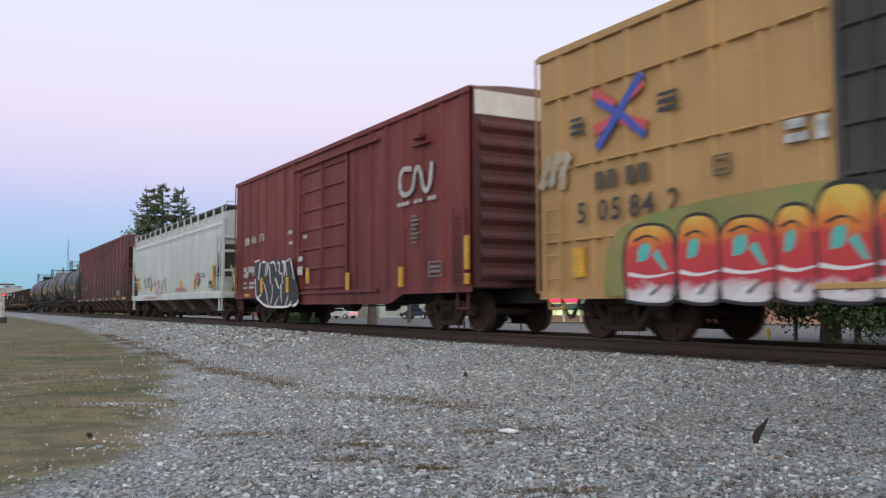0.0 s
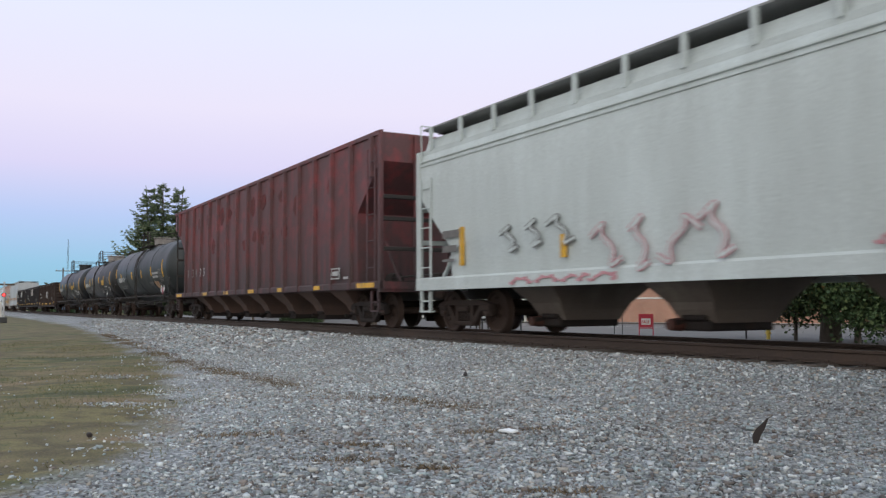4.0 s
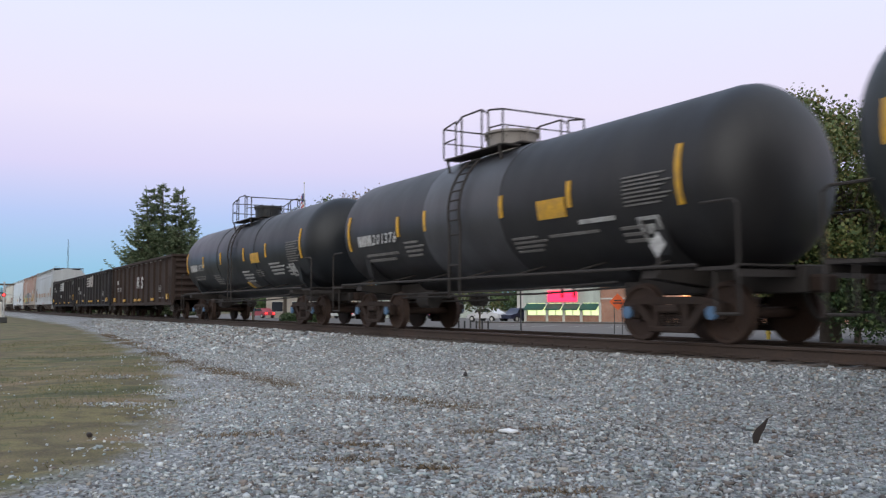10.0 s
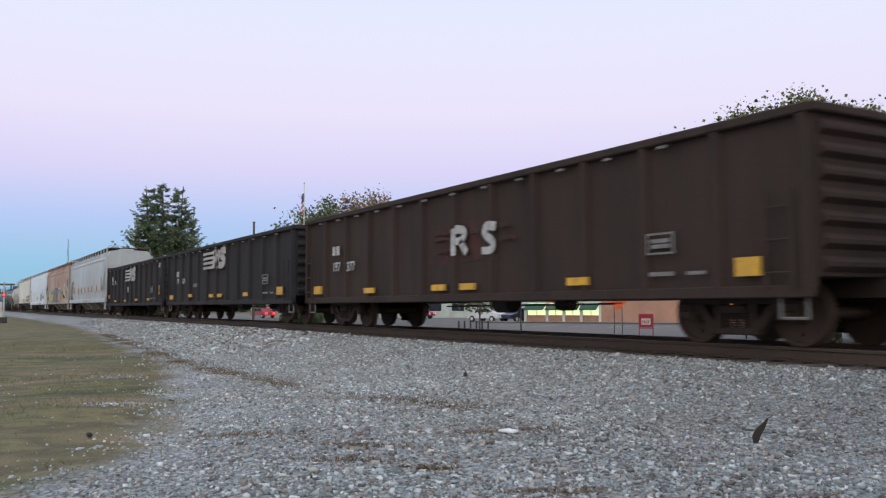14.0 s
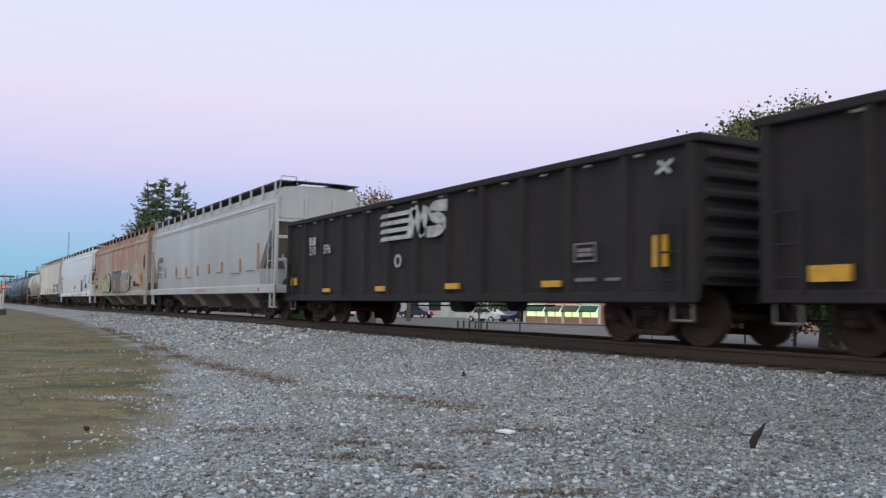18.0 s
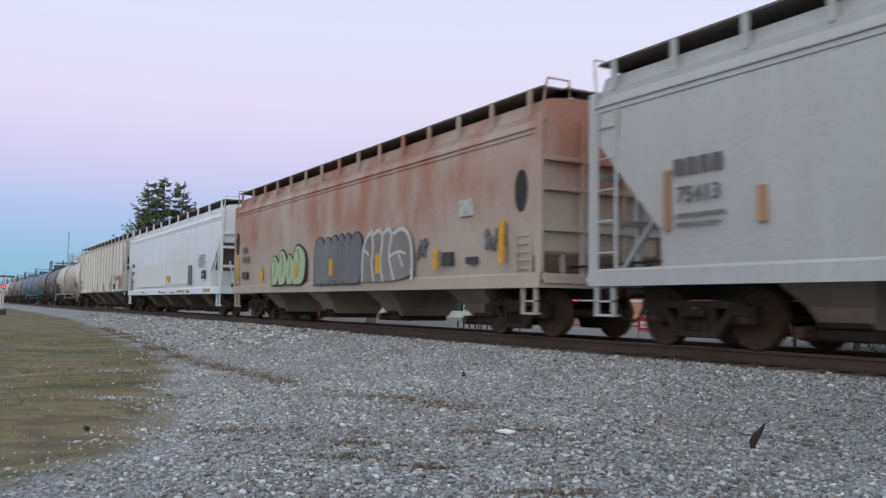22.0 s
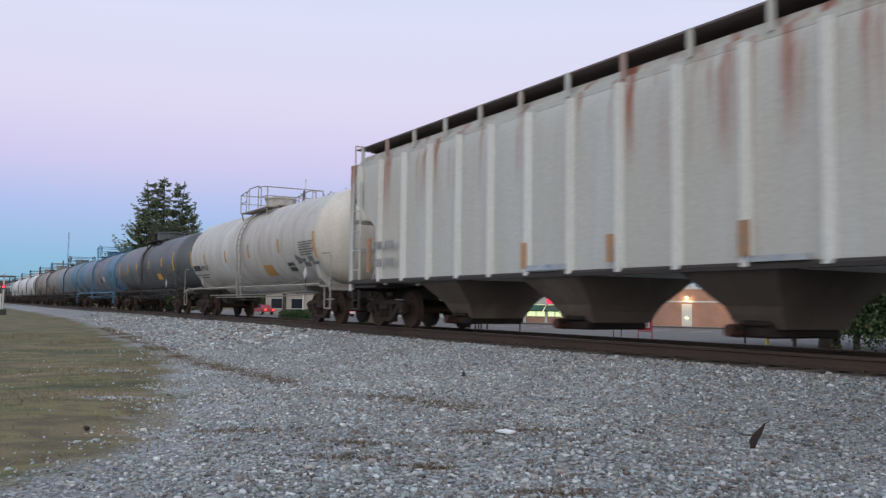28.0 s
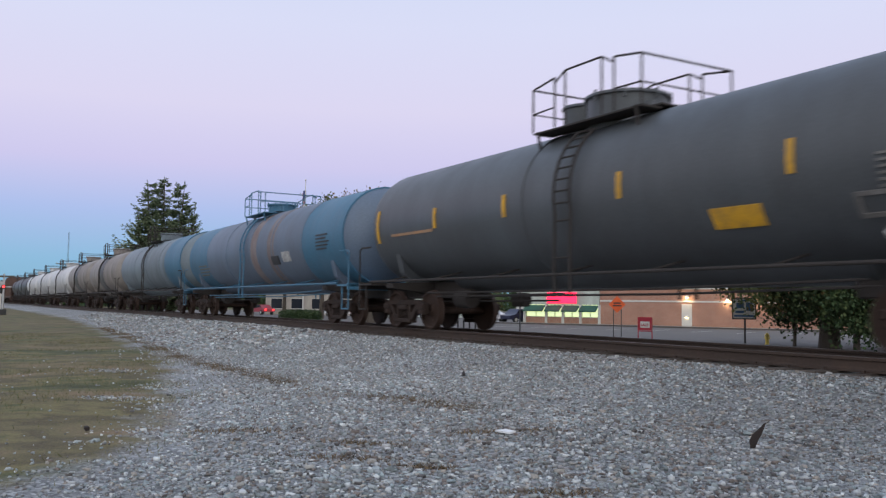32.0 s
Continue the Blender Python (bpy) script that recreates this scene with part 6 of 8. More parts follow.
tank_marks(p15, AMBER, [(2.07, 0.9, 1.53, 0.34)], "warning_panel")
tank_marks(p15, WHITE, [(4.51, 0.6, 1.58, 0.03), (4.51, 0.6, 1.74, 0.03), (4.51, 0.6, 1.88, 0.03)], "placard_frame")
tank_marks(p15, BLACKINK, [(4.55, 0.54, 1.62, 0.11), (4.55, 0.54, 1.78, 0.09)], "placard")
text_rows(p15, 5.94, 1.2, 2.05, 0.45, 6, FADED)
tank_marks(p15, SPRAY_SLATE, [(5.46, 0.14, 1.95, 0.13), (5.57, 0.22, 1.82, 0.2), (5.88, 0.3, 1.86, 0.1), (6.04, 0.4, 1.72, 0.12), (6.51, 0.3, 1.86, 0.14), (6.72, 0.4, 1.76, 0.08)], "spray_paint")
tank_marks(p16, YELLOW, [(3.29, 0.88, 1.72, 0.28)], "warning_panel")
tank_marks(p16, ORANGE, [(-6.72, 2.0, 2.22, 0.06)], "stripe")
tank_marks(p16, FADED, [(5.55, 0.54, 1.70, 0.05), (5.55, 0.54, 1.95, 0.05), (5.55, 0.06, 1.75, 0.2), (6.06, 0.06, 1.75, 0.2)])
text_rows(p16, 5.91, 1.2, 2.02, 0.45, 6, FADED)
tank_marks(p17, WHITE, [(3.6, 0.7, 1.92, 0.32)], "warning_panel")
tank_marks(p17, BLACKINK, [(2.51, 0.7, 1.86, 0.28)], "placard")
text_rows(p17, 6.65, 1.0, 2.15, 0.5, 5, BLACKINK)
text_rows(p17, -7.09, 1.6, 1.7, 0.5, 4, FADED)


# diamond placards on their brackets at the ends of the tanks
def placard(car, x, z, mat, y=-1.47):
    part("placard", Shape().prism([(x - 0.17, z), (x, z - 0.2), (x + 0.17, z), (x, z + 0.2)], "y", y - 0.012, y), mat, car, "diamond hazard placard")
    part("placard_bracket", Shape().box(x - 0.03, x + 0.03, y, y + 0.02, z - 0.45, z), DARK, car)


for car, x in ((c5, 6.3), (c5, 6.9), (c6, 5.56), (c16, 6.2), (c15, 6.6)):
    placard(car, x, 1.48, WHITE)
for patch, x, z in ((p6, 4.95, 1.58), (p7, 5.72, 1.56)):
    for dx, w, dz, h in ((0, 0.05, 0, 0.38), (0.40, 0.05, 0, 0.38), (0.05, 0.35, 0, 0.05), (0.05, 0.35, 0.33, 0.05), (0.13, 0.18, 0.12, 0.14)):
        patch(x + dx, w, z + dz, h, WHITE, "placard_holder")
placard(c5, 6.65, 1.38, REDINK)

# gondolas
YG = -1.62


def striped_emblem(car, x0, x1, z0, z1, mat, gaps=()):
    """Four bars that run into two slanted blocks."""
    w = (x1 - x0)
    s = Shape()
    for k in range(4):
        z = z0 + k * (z1 - z0) / 4 * 1.06
        s.prism([(x0, z), (x0 + w * 0.5, z), (x0 + w * 0.53, z + (z1 - z0) * 0.14), (x0 + 0.03 * w, z + (z1 - z0) * 0.14)], "y", YG - 0.004, YG + 0.03)
    part("emblem", s, mat, car, "white striped emblem")
    a = x0 + 0.42 * w
    h = z1 - z0
    for line, t in (([(0.05, 0.08), (0.11, 0.94)], 0.085), ([(0.11, 0.94), (0.24, 0.06)], 0.085), ([(0.22, 0.06), (0.28, 0.94)], 0.085), ([(0.56, 0.86), (0.40, 0.9), (0.35, 0.7), (0.40, 0.56), (0.50, 0.46), (0.52, 0.24), (0.44, 0.1), (0.30, 0.12)], 0.075)):
        spray_line(car, [(a + u * w, z0 + v * h) for u, v in line], t * w, mat, YG - 0.008 - 0.002 * len(line), "emblem", "white striped emblem", 1.0, 2)


striped_emblem(c10, -1.76, 1.57, 2.10, 2.80, WHITE)
striped_emblem(c9, -1.89, 1.55, 2.10, 2.82, paint("worn_white_emblem", (0.56, 0.53, 0.49), (0.36, 0.33, 0.31), 0.35, 0.7, dirt=0.3))
for line in ([(0.02, 1.62), (0.02, 2.18)], [(0.1, 2.16), (0.5, 2.12), (0.42, 1.92), (0.12, 1.9)], [(0.3, 1.9), (0.55, 1.64)], [(1.62, 2.1), (1.3, 2.16), (1.2, 1.98), (1.56, 1.82), (1.5, 1.64), (1.14, 1.66)]):
    spray_line(c8, line, 0.18, WHITE, YG, "emblem", "half-worn white emblem", 0.8, 2)
for k, (a, b, z) in enumerate(((-0.75, -0.2, 2.1), (-0.8, -0.1, 1.98), (-0.7, -0.15, 1.72), (0.7, 1.05, 2.05), (1.75, 2.1, 2.1), (1.8, 2.3, 1.85))):
    spray_line(c8, [(a, z), ((a + b) / 2, z + 0.03), (b, z - 0.02)], 0.09, OXPATCH, YG, "paint_scrap", "scrap of red old paint", 0.5, 1)
part("rust_patch", Shape().prism([(-1.2, 1.5), (-0.2, 1.42), (1.0, 1.5), (1.5, 1.45), (1.45, 2.3), (0.6, 2.36), (-0.6, 2.28), (-1.1, 2.36)], "y", -1.522, -1.50), OXPATCH, c8, "rust-brown repainted patch")
for car, nums in ((c8, [("", -6.46, 1.95, 2), ("197", -6.46, 1.52, 0), ("377", -5.5, 1.5, 0)]), (c9, [("", -6.62, 1.93, 2), ("197", -6.63, 1.61, 0), ("639", -5.5, 1.6, 0)]), (c10, [("", -6.5, 2.25, 2), ("210", -6.5, 1.98, 0), ("596", -5.4, 1.98, 0)])):
    for text, x, z, n in nums:
        if text:
            letters(text, car, x, YG, z, 0.25, WHITE)
        else:
            bars(car, x, YG, z, [(0, 0, 0.2, 0.24), (0.27, 0, 0.2, 0.24)], WHITE)
plates(c8, YELLOW, [(-7.84, -7.31, 0.92, 1.14), (-4.41, -3.84, 0.9, 1.03), (-0.9, -0.35, 0.9, 1.03), (0.28, 0.85, 0.9, 1.03), (3.81, 4.35, 0.91, 1.04), (7.42, 7.84, 0.95, 1.2)], y=YG)
plates(c9, YELLOW, [(-8, -7.45, 0.92, 1.12), (-4.37, -3.83, 1.0, 1.13), (-0.93, -0.41, 0.95, 1.08), (0.31, 0.83, 0.95, 1.08), (3.73, 4.25, 0.95, 1.08), (7.36, 7.87, 0.95, 1.2)], y=YG)
plates(c10, YELLOW, [(-7.98, -7.57, 1.12, 1.35), (-5.41, -4.94, 0.9, 1.0), (-1.99, -1.44, 0.9, 1.02), (1.45, 1.97, 0.92, 1.04), (4.85, 5.37, 0.92, 1.03), (7.62, 7.89, 1.19, 1.66)], y=YG)
for car, x in ((c8, 5.75), (c9, 5.9), (c10, 5.75)):
    frame_mark(car, x, x + 0.56, 1.32, 1.64, FADED, YG)
    bars(car, x + 0.05, YG, 1.0, [(0, 0, 0.5, 0.06), (0.75, 0, 0.35, 0.05)], FADED)
bars(c9, -3.47, YG, 1.42, [(0, 0, 0.18, 0.15), (0.22, 0, 0.2, 0.15), (0.46, 0, 0.18, 0.15)], FADED)
s = Shape()
stroke(s, ring_pts(-0.8, 1.6, 0.14, 0.13), 0.05, YG)
part("chalk_ring", s, WHITE, c10, "white chalk ring")
s = Shape()
stroke(s, [(7.7, 2.58), (8.02, 2.75)], 0.06, YG)
stroke(s, [(7.75, 2.76), (7.98, 2.56)], 0.06, YG - 0.004)
part("chalk_cross", s, WHITE, c10, "white chalk cross")
for car, n in ((c8, 12), (c9, 13), (c10, 13)):
    for k in range(n):          # pale plates under the top chord, painted as slots with bright sky behind
        x = -7.3 + k * 1.22
        part("painted_slot", Shape().box(x - 0.08, x + 0.08, -1.655, -1.60, 2.88, 2.92), FADED, car)

# light grey hopper and its neighbours
Y11 = -1.60
plates(c11, ORANGE, [(-8.06, -7.94, 1.72, 2.6), (-6.36, -6.24, 1.72, 2.2), (-4.08, -3.96, 1.72, 2.16), (-2.2, -2.08, 1.72, 2.12), (-0.14, -0.02, 1.7, 2.12), (1.7, 1.82, 1.72, 2.12), (3.6, 3.72, 1.72, 2.14), (6.0, 6.12, 1.72, 2.14), (8.1, 8.22, 1.72, 2.62)], y=Y11)
bars(c11, -7.85, Y11, 2.5, [(0, 0, 0.18, 0.24), (0.24, 0, 0.18, 0.24), (0.48, 0, 0.18, 0.24), (0.72, 0, 0.18, 0.24)], INKG)
letters("75413", c11, -7.8, Y11, 2.1, 0.24, INKG)
bars(c11, -7.8, Y11, 1.76, [(0, 0, 0.8, 0.05), (0, 0.13, 0.9, 0.05)], FADED)
bars(c11, -0.6, -1.565, 1.0, [(k * 0.28, 0, 0.22, 0.09) for k in range(7)], PINKTAG)
bars(c11, -4.0, Y11, 1.62, [(0.15, 0, 0.9, 0.04), (2.0, 0, 0.9, 0.04), (7.0, 0.1, 0.6, 0.04), (9.0, 0.0, 1.1, 0.04), (10.9, 0.05, 0.9, 0.04)], FADED)
plates(c11, REDINK, [(8.1, 8.3, 0.98, 1.08)], "placard", -1.555)
YR = Y11 - 0.02
for k, (a, b, t) in enumerate(((-5.0, -4.3, 2.1), (-4.35, -3.55, 2.25), (-3.6, -2.95, 2.1), (-3.05, -1.95, 2.33))):
    d, q = 0.001 * (k % 2), b - a
    hull = [(a + 0.08, 1.16), (a, 1.6), (a + 0.2 * q, t - 0.06), (a + 0.55 * q, t), (b, t - 0.3), (b - 0.02, 1.5), (b - 0.2 * q, 1.16)]
    spray_field(c12, [((a + b) / 2 + (x - (a + b) / 2) * 1.16, 1.68 + (z - 1.68) * 1.09) for x, z in hull], SPRAY_BLACK, YR - d, "dark green edge of a swollen sprayed shape")
    spray_field(c12, hull, SPRAY_LIME, YR - 0.004 - d, "pale green swollen sprayed shape")
    spray_line(c12, [(a + 0.45 * q, t - 0.12), (a + 0.6 * q, 1.75), (a + 0.4 * q, 1.4)], 0.05, SPRAY_BLACK, YR - 0.008, taper=0.5)
for k, (a, b, t) in enumerate(((-1.25, -0.5, 2.44), (-0.62, 0.1, 2.4), (-0.02, 0.5, 2.43), (0.42, 0.95, 2.44), (0.86, 1.4, 2.43), (1.28, 2.06, 2.42))):
    d, q = 0.001 * (k % 3), b - a
    hull = [(a + 0.02, 1.12), (a, 2.0), (a + 0.25 * q, t), (a + 0.75 * q, t), (b, t - 0.25), (b, 1.12)]
    spray_field(c12, [((a + b) / 2 + (x - (a + b) / 2) * 1.12, 1.75 + (z - 1.75) * 1.05) for x, z in hull], SPRAY_BLACK, YR - d, "black edge of a sprayed shape")
    spray_field(c12, hull, SPRAY_SLATE, YR - 0.004 - d, "slate-grey sprayed shape")
    spray_line(c12, [(a + 0.3 * q, 2.2), (a + 0.55 * q, 2.05), (a + 0.4 * q, 1.8)], 0.06, SPRAY_DULL, YR - 0.008, taper=0.3)
    spray_line(c12, [(a + 0.2 * q, 1.3), (a + 0.6 * q, 1.22), (a + 0.9 * q, 1.35)], 0.05, SPRAY_DULL, YR - 0.0085, taper=0.3)
spray_field(c12, [(2.06, 1.14), (2.06, 2.25), (2.66, 2.4), (3.6, 2.4), (4.3, 2.36), (4.66, 2.2), (4.84, 1.6), (4.76, 1.14)], SPRAY_DULL, YR - 0.003, "dull grey field of spray paint")
CHALK = [[(2.1, 1.14), (2.1, 1.9), (2.3, 2.25), (2.68, 2.4)], [(2.64, 2.36), (2.75, 1.95), (2.62, 1.6), (2.8, 1.14)], [(2.72, 2.3), (3.1, 2.42), (3.3, 2.2), (3.1, 1.6), (3.3, 1.14)], [(3.3, 2.3), (3.6, 2.42), (3.8, 2.2), (3.55, 1.8), (3.9, 1.14)], [(3.84, 2.25), (4.25, 2.38), (4.66, 2.2), (4.82, 1.6), (4.76, 1.14)], [(3.6, 1.7), (4.1, 1.85), (4.5, 1.75)], [(2.2, 1.95), (2.5, 1.8)], [(4.1, 1.8), (4.35, 1.45)]]
for k, line in enumerate(CHALK):
    spray_line(c12, line, 0.09 if k < 5 else 0.06, SPRAY_CHALK, YR - 0.006 - 0.001 * (k % 3), label="chalk-grey edge of a sprayed shape", smooth=3)
spray_piece(c12, 7.75, 8.6, 1.65, 2.15, 3, SPRAY_SLATE, SPRAY_SLATE, 0.08, Y11, 35, label="small dark tag")
spray_piece(c12, 4.95, 5.45, 1.55, 2.1, 2, SPRAY_SLATE, SPRAY_SLATE, 0.06, Y11, 34, label="small dark tag")
plates(c12, YELLOW, [(-8.92, -8.77, 1.39, 2.22), (-6.2, -6.05, 1.32, 1.77)], y=Y11)
plates(c12, YELLOW, [(-2.78, -2.64, 1.32, 1.8), (0.04, 0.19, 1.34, 1.79), (2.98, 3.13, 1.33, 1.8), (5.86, 6.0, 1.35, 1.78), (8.4, 8.55, 1.39, 2.2)], y=Y11 - 0.07)
plates(c12, WHITE, [(6.83, 7.34, 2.4, 2.74)], "placard", Y11)
plates(c12, BLACKINK, [(6.12, 6.54, 1.42, 1.7), (-8.3, -7.7, 1.42, 1.66), (7.1, 7.5, 1.42, 1.56)], "placard", Y11)
bars(c12, -8.28, Y11, 2.0, [(0, 0, 0.16, 0.2), (0.2, 0, 0.16, 0.2), (0.4, 0, 0.16, 0.2), (0.6, 0, 0.16, 0.2), (0, 0.35, 0.5, 0.2)], SPRAY_SLATE)
plates(c13, GREYPATCH, [(-6.7, 0.31, 1.33, 2.45), (1.29, 4.69, 1.37, 2.5)], "overpainted_patch", -1.555)
plates(c13, SPRAY_SLATE, [(4.89, 5.41, 1.33, 2.18)], "overpainted_patch", Y11)
plates(c13, YELLOW, [(0.52, 1.22, 1.55, 1.8)], "warning_panel", Y11)
bars(c13, 6.56, Y11, 2.05, [(0, k * 0.09, 0.9 + 0.15 * (k % 3), 0.03) for k in range(6)], FADED)
plates(c13, BLACKINK, [(7.18, 7.71, 1.54, 1.89)], "placard", Y11)
plates(c13, WHITE, [(7.29, 7.6, 1.68, 1.75)], "placard", Y11 - 0.008)
bars(c13, -8.45, Y11, 2.05, [(0, 0.42, 0.2, 0.22), (0.24, 0.42, 0.2, 0.22), (0.48, 0.42, 0.2, 0.22), (0, 0, 0.18, 0.2), (0.22, 0, 0.18, 0.2), (0.44, 0, 0.18, 0.2), (0, -0.4, 0.7, 0.06)], SPRAY_SLATE)
plates(c13, ORANGE, [(-5.58, -4.84, 1.0, 1.1), (-1.44, -1.03, 1.0, 1.1), (2.67, 3.6, 1.0, 1.1), (3.67, 4.12, 0.98, 1.1), (7.42, 8.45, 1.0, 1.12)], "reflector", -1.555)
bars(c13, -1.03, -1.555, 0.98, [(0.1, 0, 1.2, 0.06), (2.3, 0, 0.9, 0.05), (5.5, 0, 0.5, 0.1)], FADED)
Y14 = -1.60
plates(c14, ORANGE, [(-9.32, -9.16, 1.39, 2.22), (-2.58, -2.44, 1.27, 1.74), (-0.22, -0.09, 1.3, 1.75), (2.44, 2.59, 1.28, 1.76), (5.25, 5.38, 1.31, 1.75), (8.77, 8.94, 1.35, 2.2)], y=Y14)
plates(c14, BLUETAG, [(-2.44, -1.28, 1.22, 1.32), (2.55, 3.5, 1.2, 1.28)], "overpainted_patch", -1.575)
bars(c14, -8.88, Y14, 1.92, [(x, z, 0.10, 0.19) for z in (0, -0.42) for x in (0, 0.16, 0.32, 0.62, 0.78, 0.94)], INKL)
spray_piece(c14, 5.53, 6.19, 1.5, 2.3, 2, CREAM14, SPRAY_SLATE, 0.06, Y14, 41, label="dark tag")
spray_piece(c14, 6.49, 7.16, 1.78, 2.24, 2, CREAM14, SPRAY_SLATE, 0.06, Y14, 42, label="dark tag")
spray_piece(c14, 7.49, 8.88, 1.85, 2.15, 4, REDINK, PINKTAG, 0.05, Y14, 43, label="red tag")
plates(c14, BLACKINK, [(6.66, 7.1, 1.32, 1.68)], "placard", Y14)


# ---- beyond the track: parking lot, shop, signs, trees ----
LOT = -1.085
ASPHALT = paint("pale_asphalt", (0.165, 0.153, 0.138), (0.13, 0.12, 0.108), 0.45, 0.9, streak=1, scale=0.3, grime=(0.16, 0.16, 0.16), dirt=0.35)
CONCRETE = paint("kerb_concrete", (0.42, 0.41, 0.39), (0.30, 0.29, 0.27), 0.45, 0.85, streak=1, scale=2)
# kerb colour kept near black to carry the shadow line along the kerb
KERB_SHADOW = paint("kerb_shadow", (0.07, 0.065, 0.06), (0.11, 0.10, 0.09), 0.45, 0.85, streak=1, scale=2)
solid("parking_lot", Shape().box(-190, 40, 25.5, 130, LOT - 0.3, LOT), ASPHALT, "pale worn asphalt parking lot beyond the track", "parking lot", kind="structure")
STRIPE = plain("worn_line_paint", (0.5, 0.49, 0.45), 0.8)
lot_lines = [(-58 + 2.8 * k, 40.0 + 0.5 * 2.8 * k) for k in range(9)]
for x, y in lot_lines:
    solid("parking_line", Shape().box(-0.05, 0.05, -2.4, 2.4, 0, 0.004), STRIPE, "worn white parking bay line on asphalt", "road marking", pose(x, y, LOT + 0.002, 0, 0, 26), group="parking bay lines", kind="structure")


def brick_material():
    m, nt, bs = material("salmon_brick")
    c = nt.nodes.new("ShaderNodeTexCoord")
    mp = nt.nodes.new("ShaderNodeMapping")
    mp.inputs["Rotation"].default_value = (radians(90), 0, 0)
    nt.links.new(c.outputs["Object"], mp.inputs["Vector"])
    b = nt.nodes.new("ShaderNodeTexBrick")
    b.inputs["Color1"].default_value, b.inputs["Color2"].default_value = (0.40, 0.20, 0.135, 1), (0.46, 0.25, 0.17, 1)
    b.inputs["Mortar"].default_value = (0.42, 0.34, 0.29, 1)
    b.inputs["Scale"].default_value, b.inputs["Mortar Size"].default_value = 4.5, 0.012
    nt.links.new(mp.outputs[0], b.inputs["Vector"])
    n = noise_node(nt, 0.8)
    r = ramp_node(nt, [(0.3, 0.85), (0.7, 1.1)])
    nt.links.new(n.outputs["Fac"], r.inputs[0])
    nt.links.new(mix(nt, 1.0, b.outputs["Color"], r.outputs[0], "MULTIPLY"), bs.inputs["Base Color"])
    bs.inputs["Roughness"].default_value = 0.85
    bump(nt, bs, b.outputs["Fac"], 0.2, 0.01)
    return m


BRICK = brick_material()
MINT = paint("pale_mint_stucco", (0.62, 0.68, 0.60), (0.54, 0.60, 0.53), 0.4, 0.8, streak=0.5)
AWNING = paint("awning_green", (0.02, 0.10, 0.07), (0.03, 0.13, 0.09), 0.4, 0.7, streak=1)
TRIMW = plain("trim_white", (0.66, 0.65, 0.60), 0.6)
WINLIT = plain("lit_shop_window", (0.82, 0.95, 0.50), 0.3, emit=0.95)
SIGNRED = plain("red_neon_sign", (1.0, 0.02, 0.07), 0.4, emit=2.6)
LAMPGLOW = plain("warm_wall_lamp", (1.0, 0.78, 0.42), 0.4, emit=9.0)
ROOFG = plain("flat_roof_gravel", (0.20, 0.20, 0.20), 0.9)

# the shop: u runs along its front, v into the building
shop = thing("shop_building", "single-storey salmon brick shop with green awnings and lit windows", "shop", pose(-67.51, 47.93, LOT, 0, 0, 26.25))
H = 3.28
part("wall", Shape().box(7.95, 30, 0, 0.3, 0, H), BRICK, shop, "salmon brick wall")
part("wall", Shape().box(0, 0.3, 0.3, 16, 0, H).box(29.7, 30, 0.3, 16, 0, H).box(0.3, 29.7, 15.7, 16, 0, H), BRICK, shop, "salmon brick wall")
part("roof", Shape().box(0.3, 29.7, 0.3, 15.7, H - 0.35, H - 0.2), ROOFG, shop)
part("coping", Shape().box(-0.1, 30.1, -0.08, 0.36, H, H + 0.10, 0.02), TRIMW, shop)
part("band", Shape().box(7.95, 30, -0.05, 0.0, 2.16, 2.30, 0.01), TRIMW, shop, "white band course")
part("fascia", Shape().box(0, 7.9, -0.06, 0.3, 1.85, H), MINT, shop, "pale mint shopfront fascia")
part("stall_riser", Shape().box(0.3, 7.9, 0.0, 0.28, 0.0, 0.68), BRICK, shop)
for k, u in enumerate((0.2, 2.5, 4.25, 6.03, 7.9)):
    part("pilaster", Shape().box(u - 0.12, u + 0.12, -0.1, 0.3, 0, 1.85, 0.01), TRIMW, shop)
for u0, u1 in ((0.4, 2.35), (2.65, 4.1), (4.4, 5.88), (6.18, 7.75)):
    win = part("window", Shape().box(u0, u1, 0.12, 0.16, 0.68, 1.85), WINLIT, shop, "lit shop window")
    part("window_frame", Shape().box(u0, u1, 0.02, 0.12, 0.68, 0.74).box((u0 + u1) / 2 - 0.03, (u0 + u1) / 2 + 0.03, 0.02, 0.12, 0.74, 1.85), TRIMW, win)
    part("awning", Shape().prism([(0.0, 1.80), (-0.75, 1.30), (-0.75, 1.18), (-0.70, 1.18), (0.0, 1.70)], "x", u0 - 0.05, u1 + 0.05), AWNING, shop, "dark green fabric awning")
part("shop_sign", Shape().box(2.64, 5.66, -0.2, -0.06, 1.98, 3.0, 0.04), SIGNRED, shop, "glowing red shop sign")
part("roof_unit", Shape().box(13, 15.4, 3, 5, H - 0.2, H + 0.55, 0.05), TRIMW, shop, "white rooftop air-conditioning unit")
for u, z in ((16.0, 2.6), (19.45, 2.4), (22.23, 2.4), (15.96, 0.9)):
    lamp = part("wall_lamp", Shape().prism([(0.0, z + 0.16), (-0.22, z + 0.05), (-0.22, z), (0.0, z - 0.05)], "x", u - 0.13, u + 0.13), TRIMW, shop, "warm wall lamp")
    part("lens", Shape().box(u - 0.11, u + 0.11, -0.2, -0.03, z - 0.07, z - 0.015, 0.01), LAMPGLOW, lamp)
part("door", Shape().box(15.5, 16.4, -0.02, 0.02, 0.02, 2.0, 0.01), TRIMW, shop, "white service door")
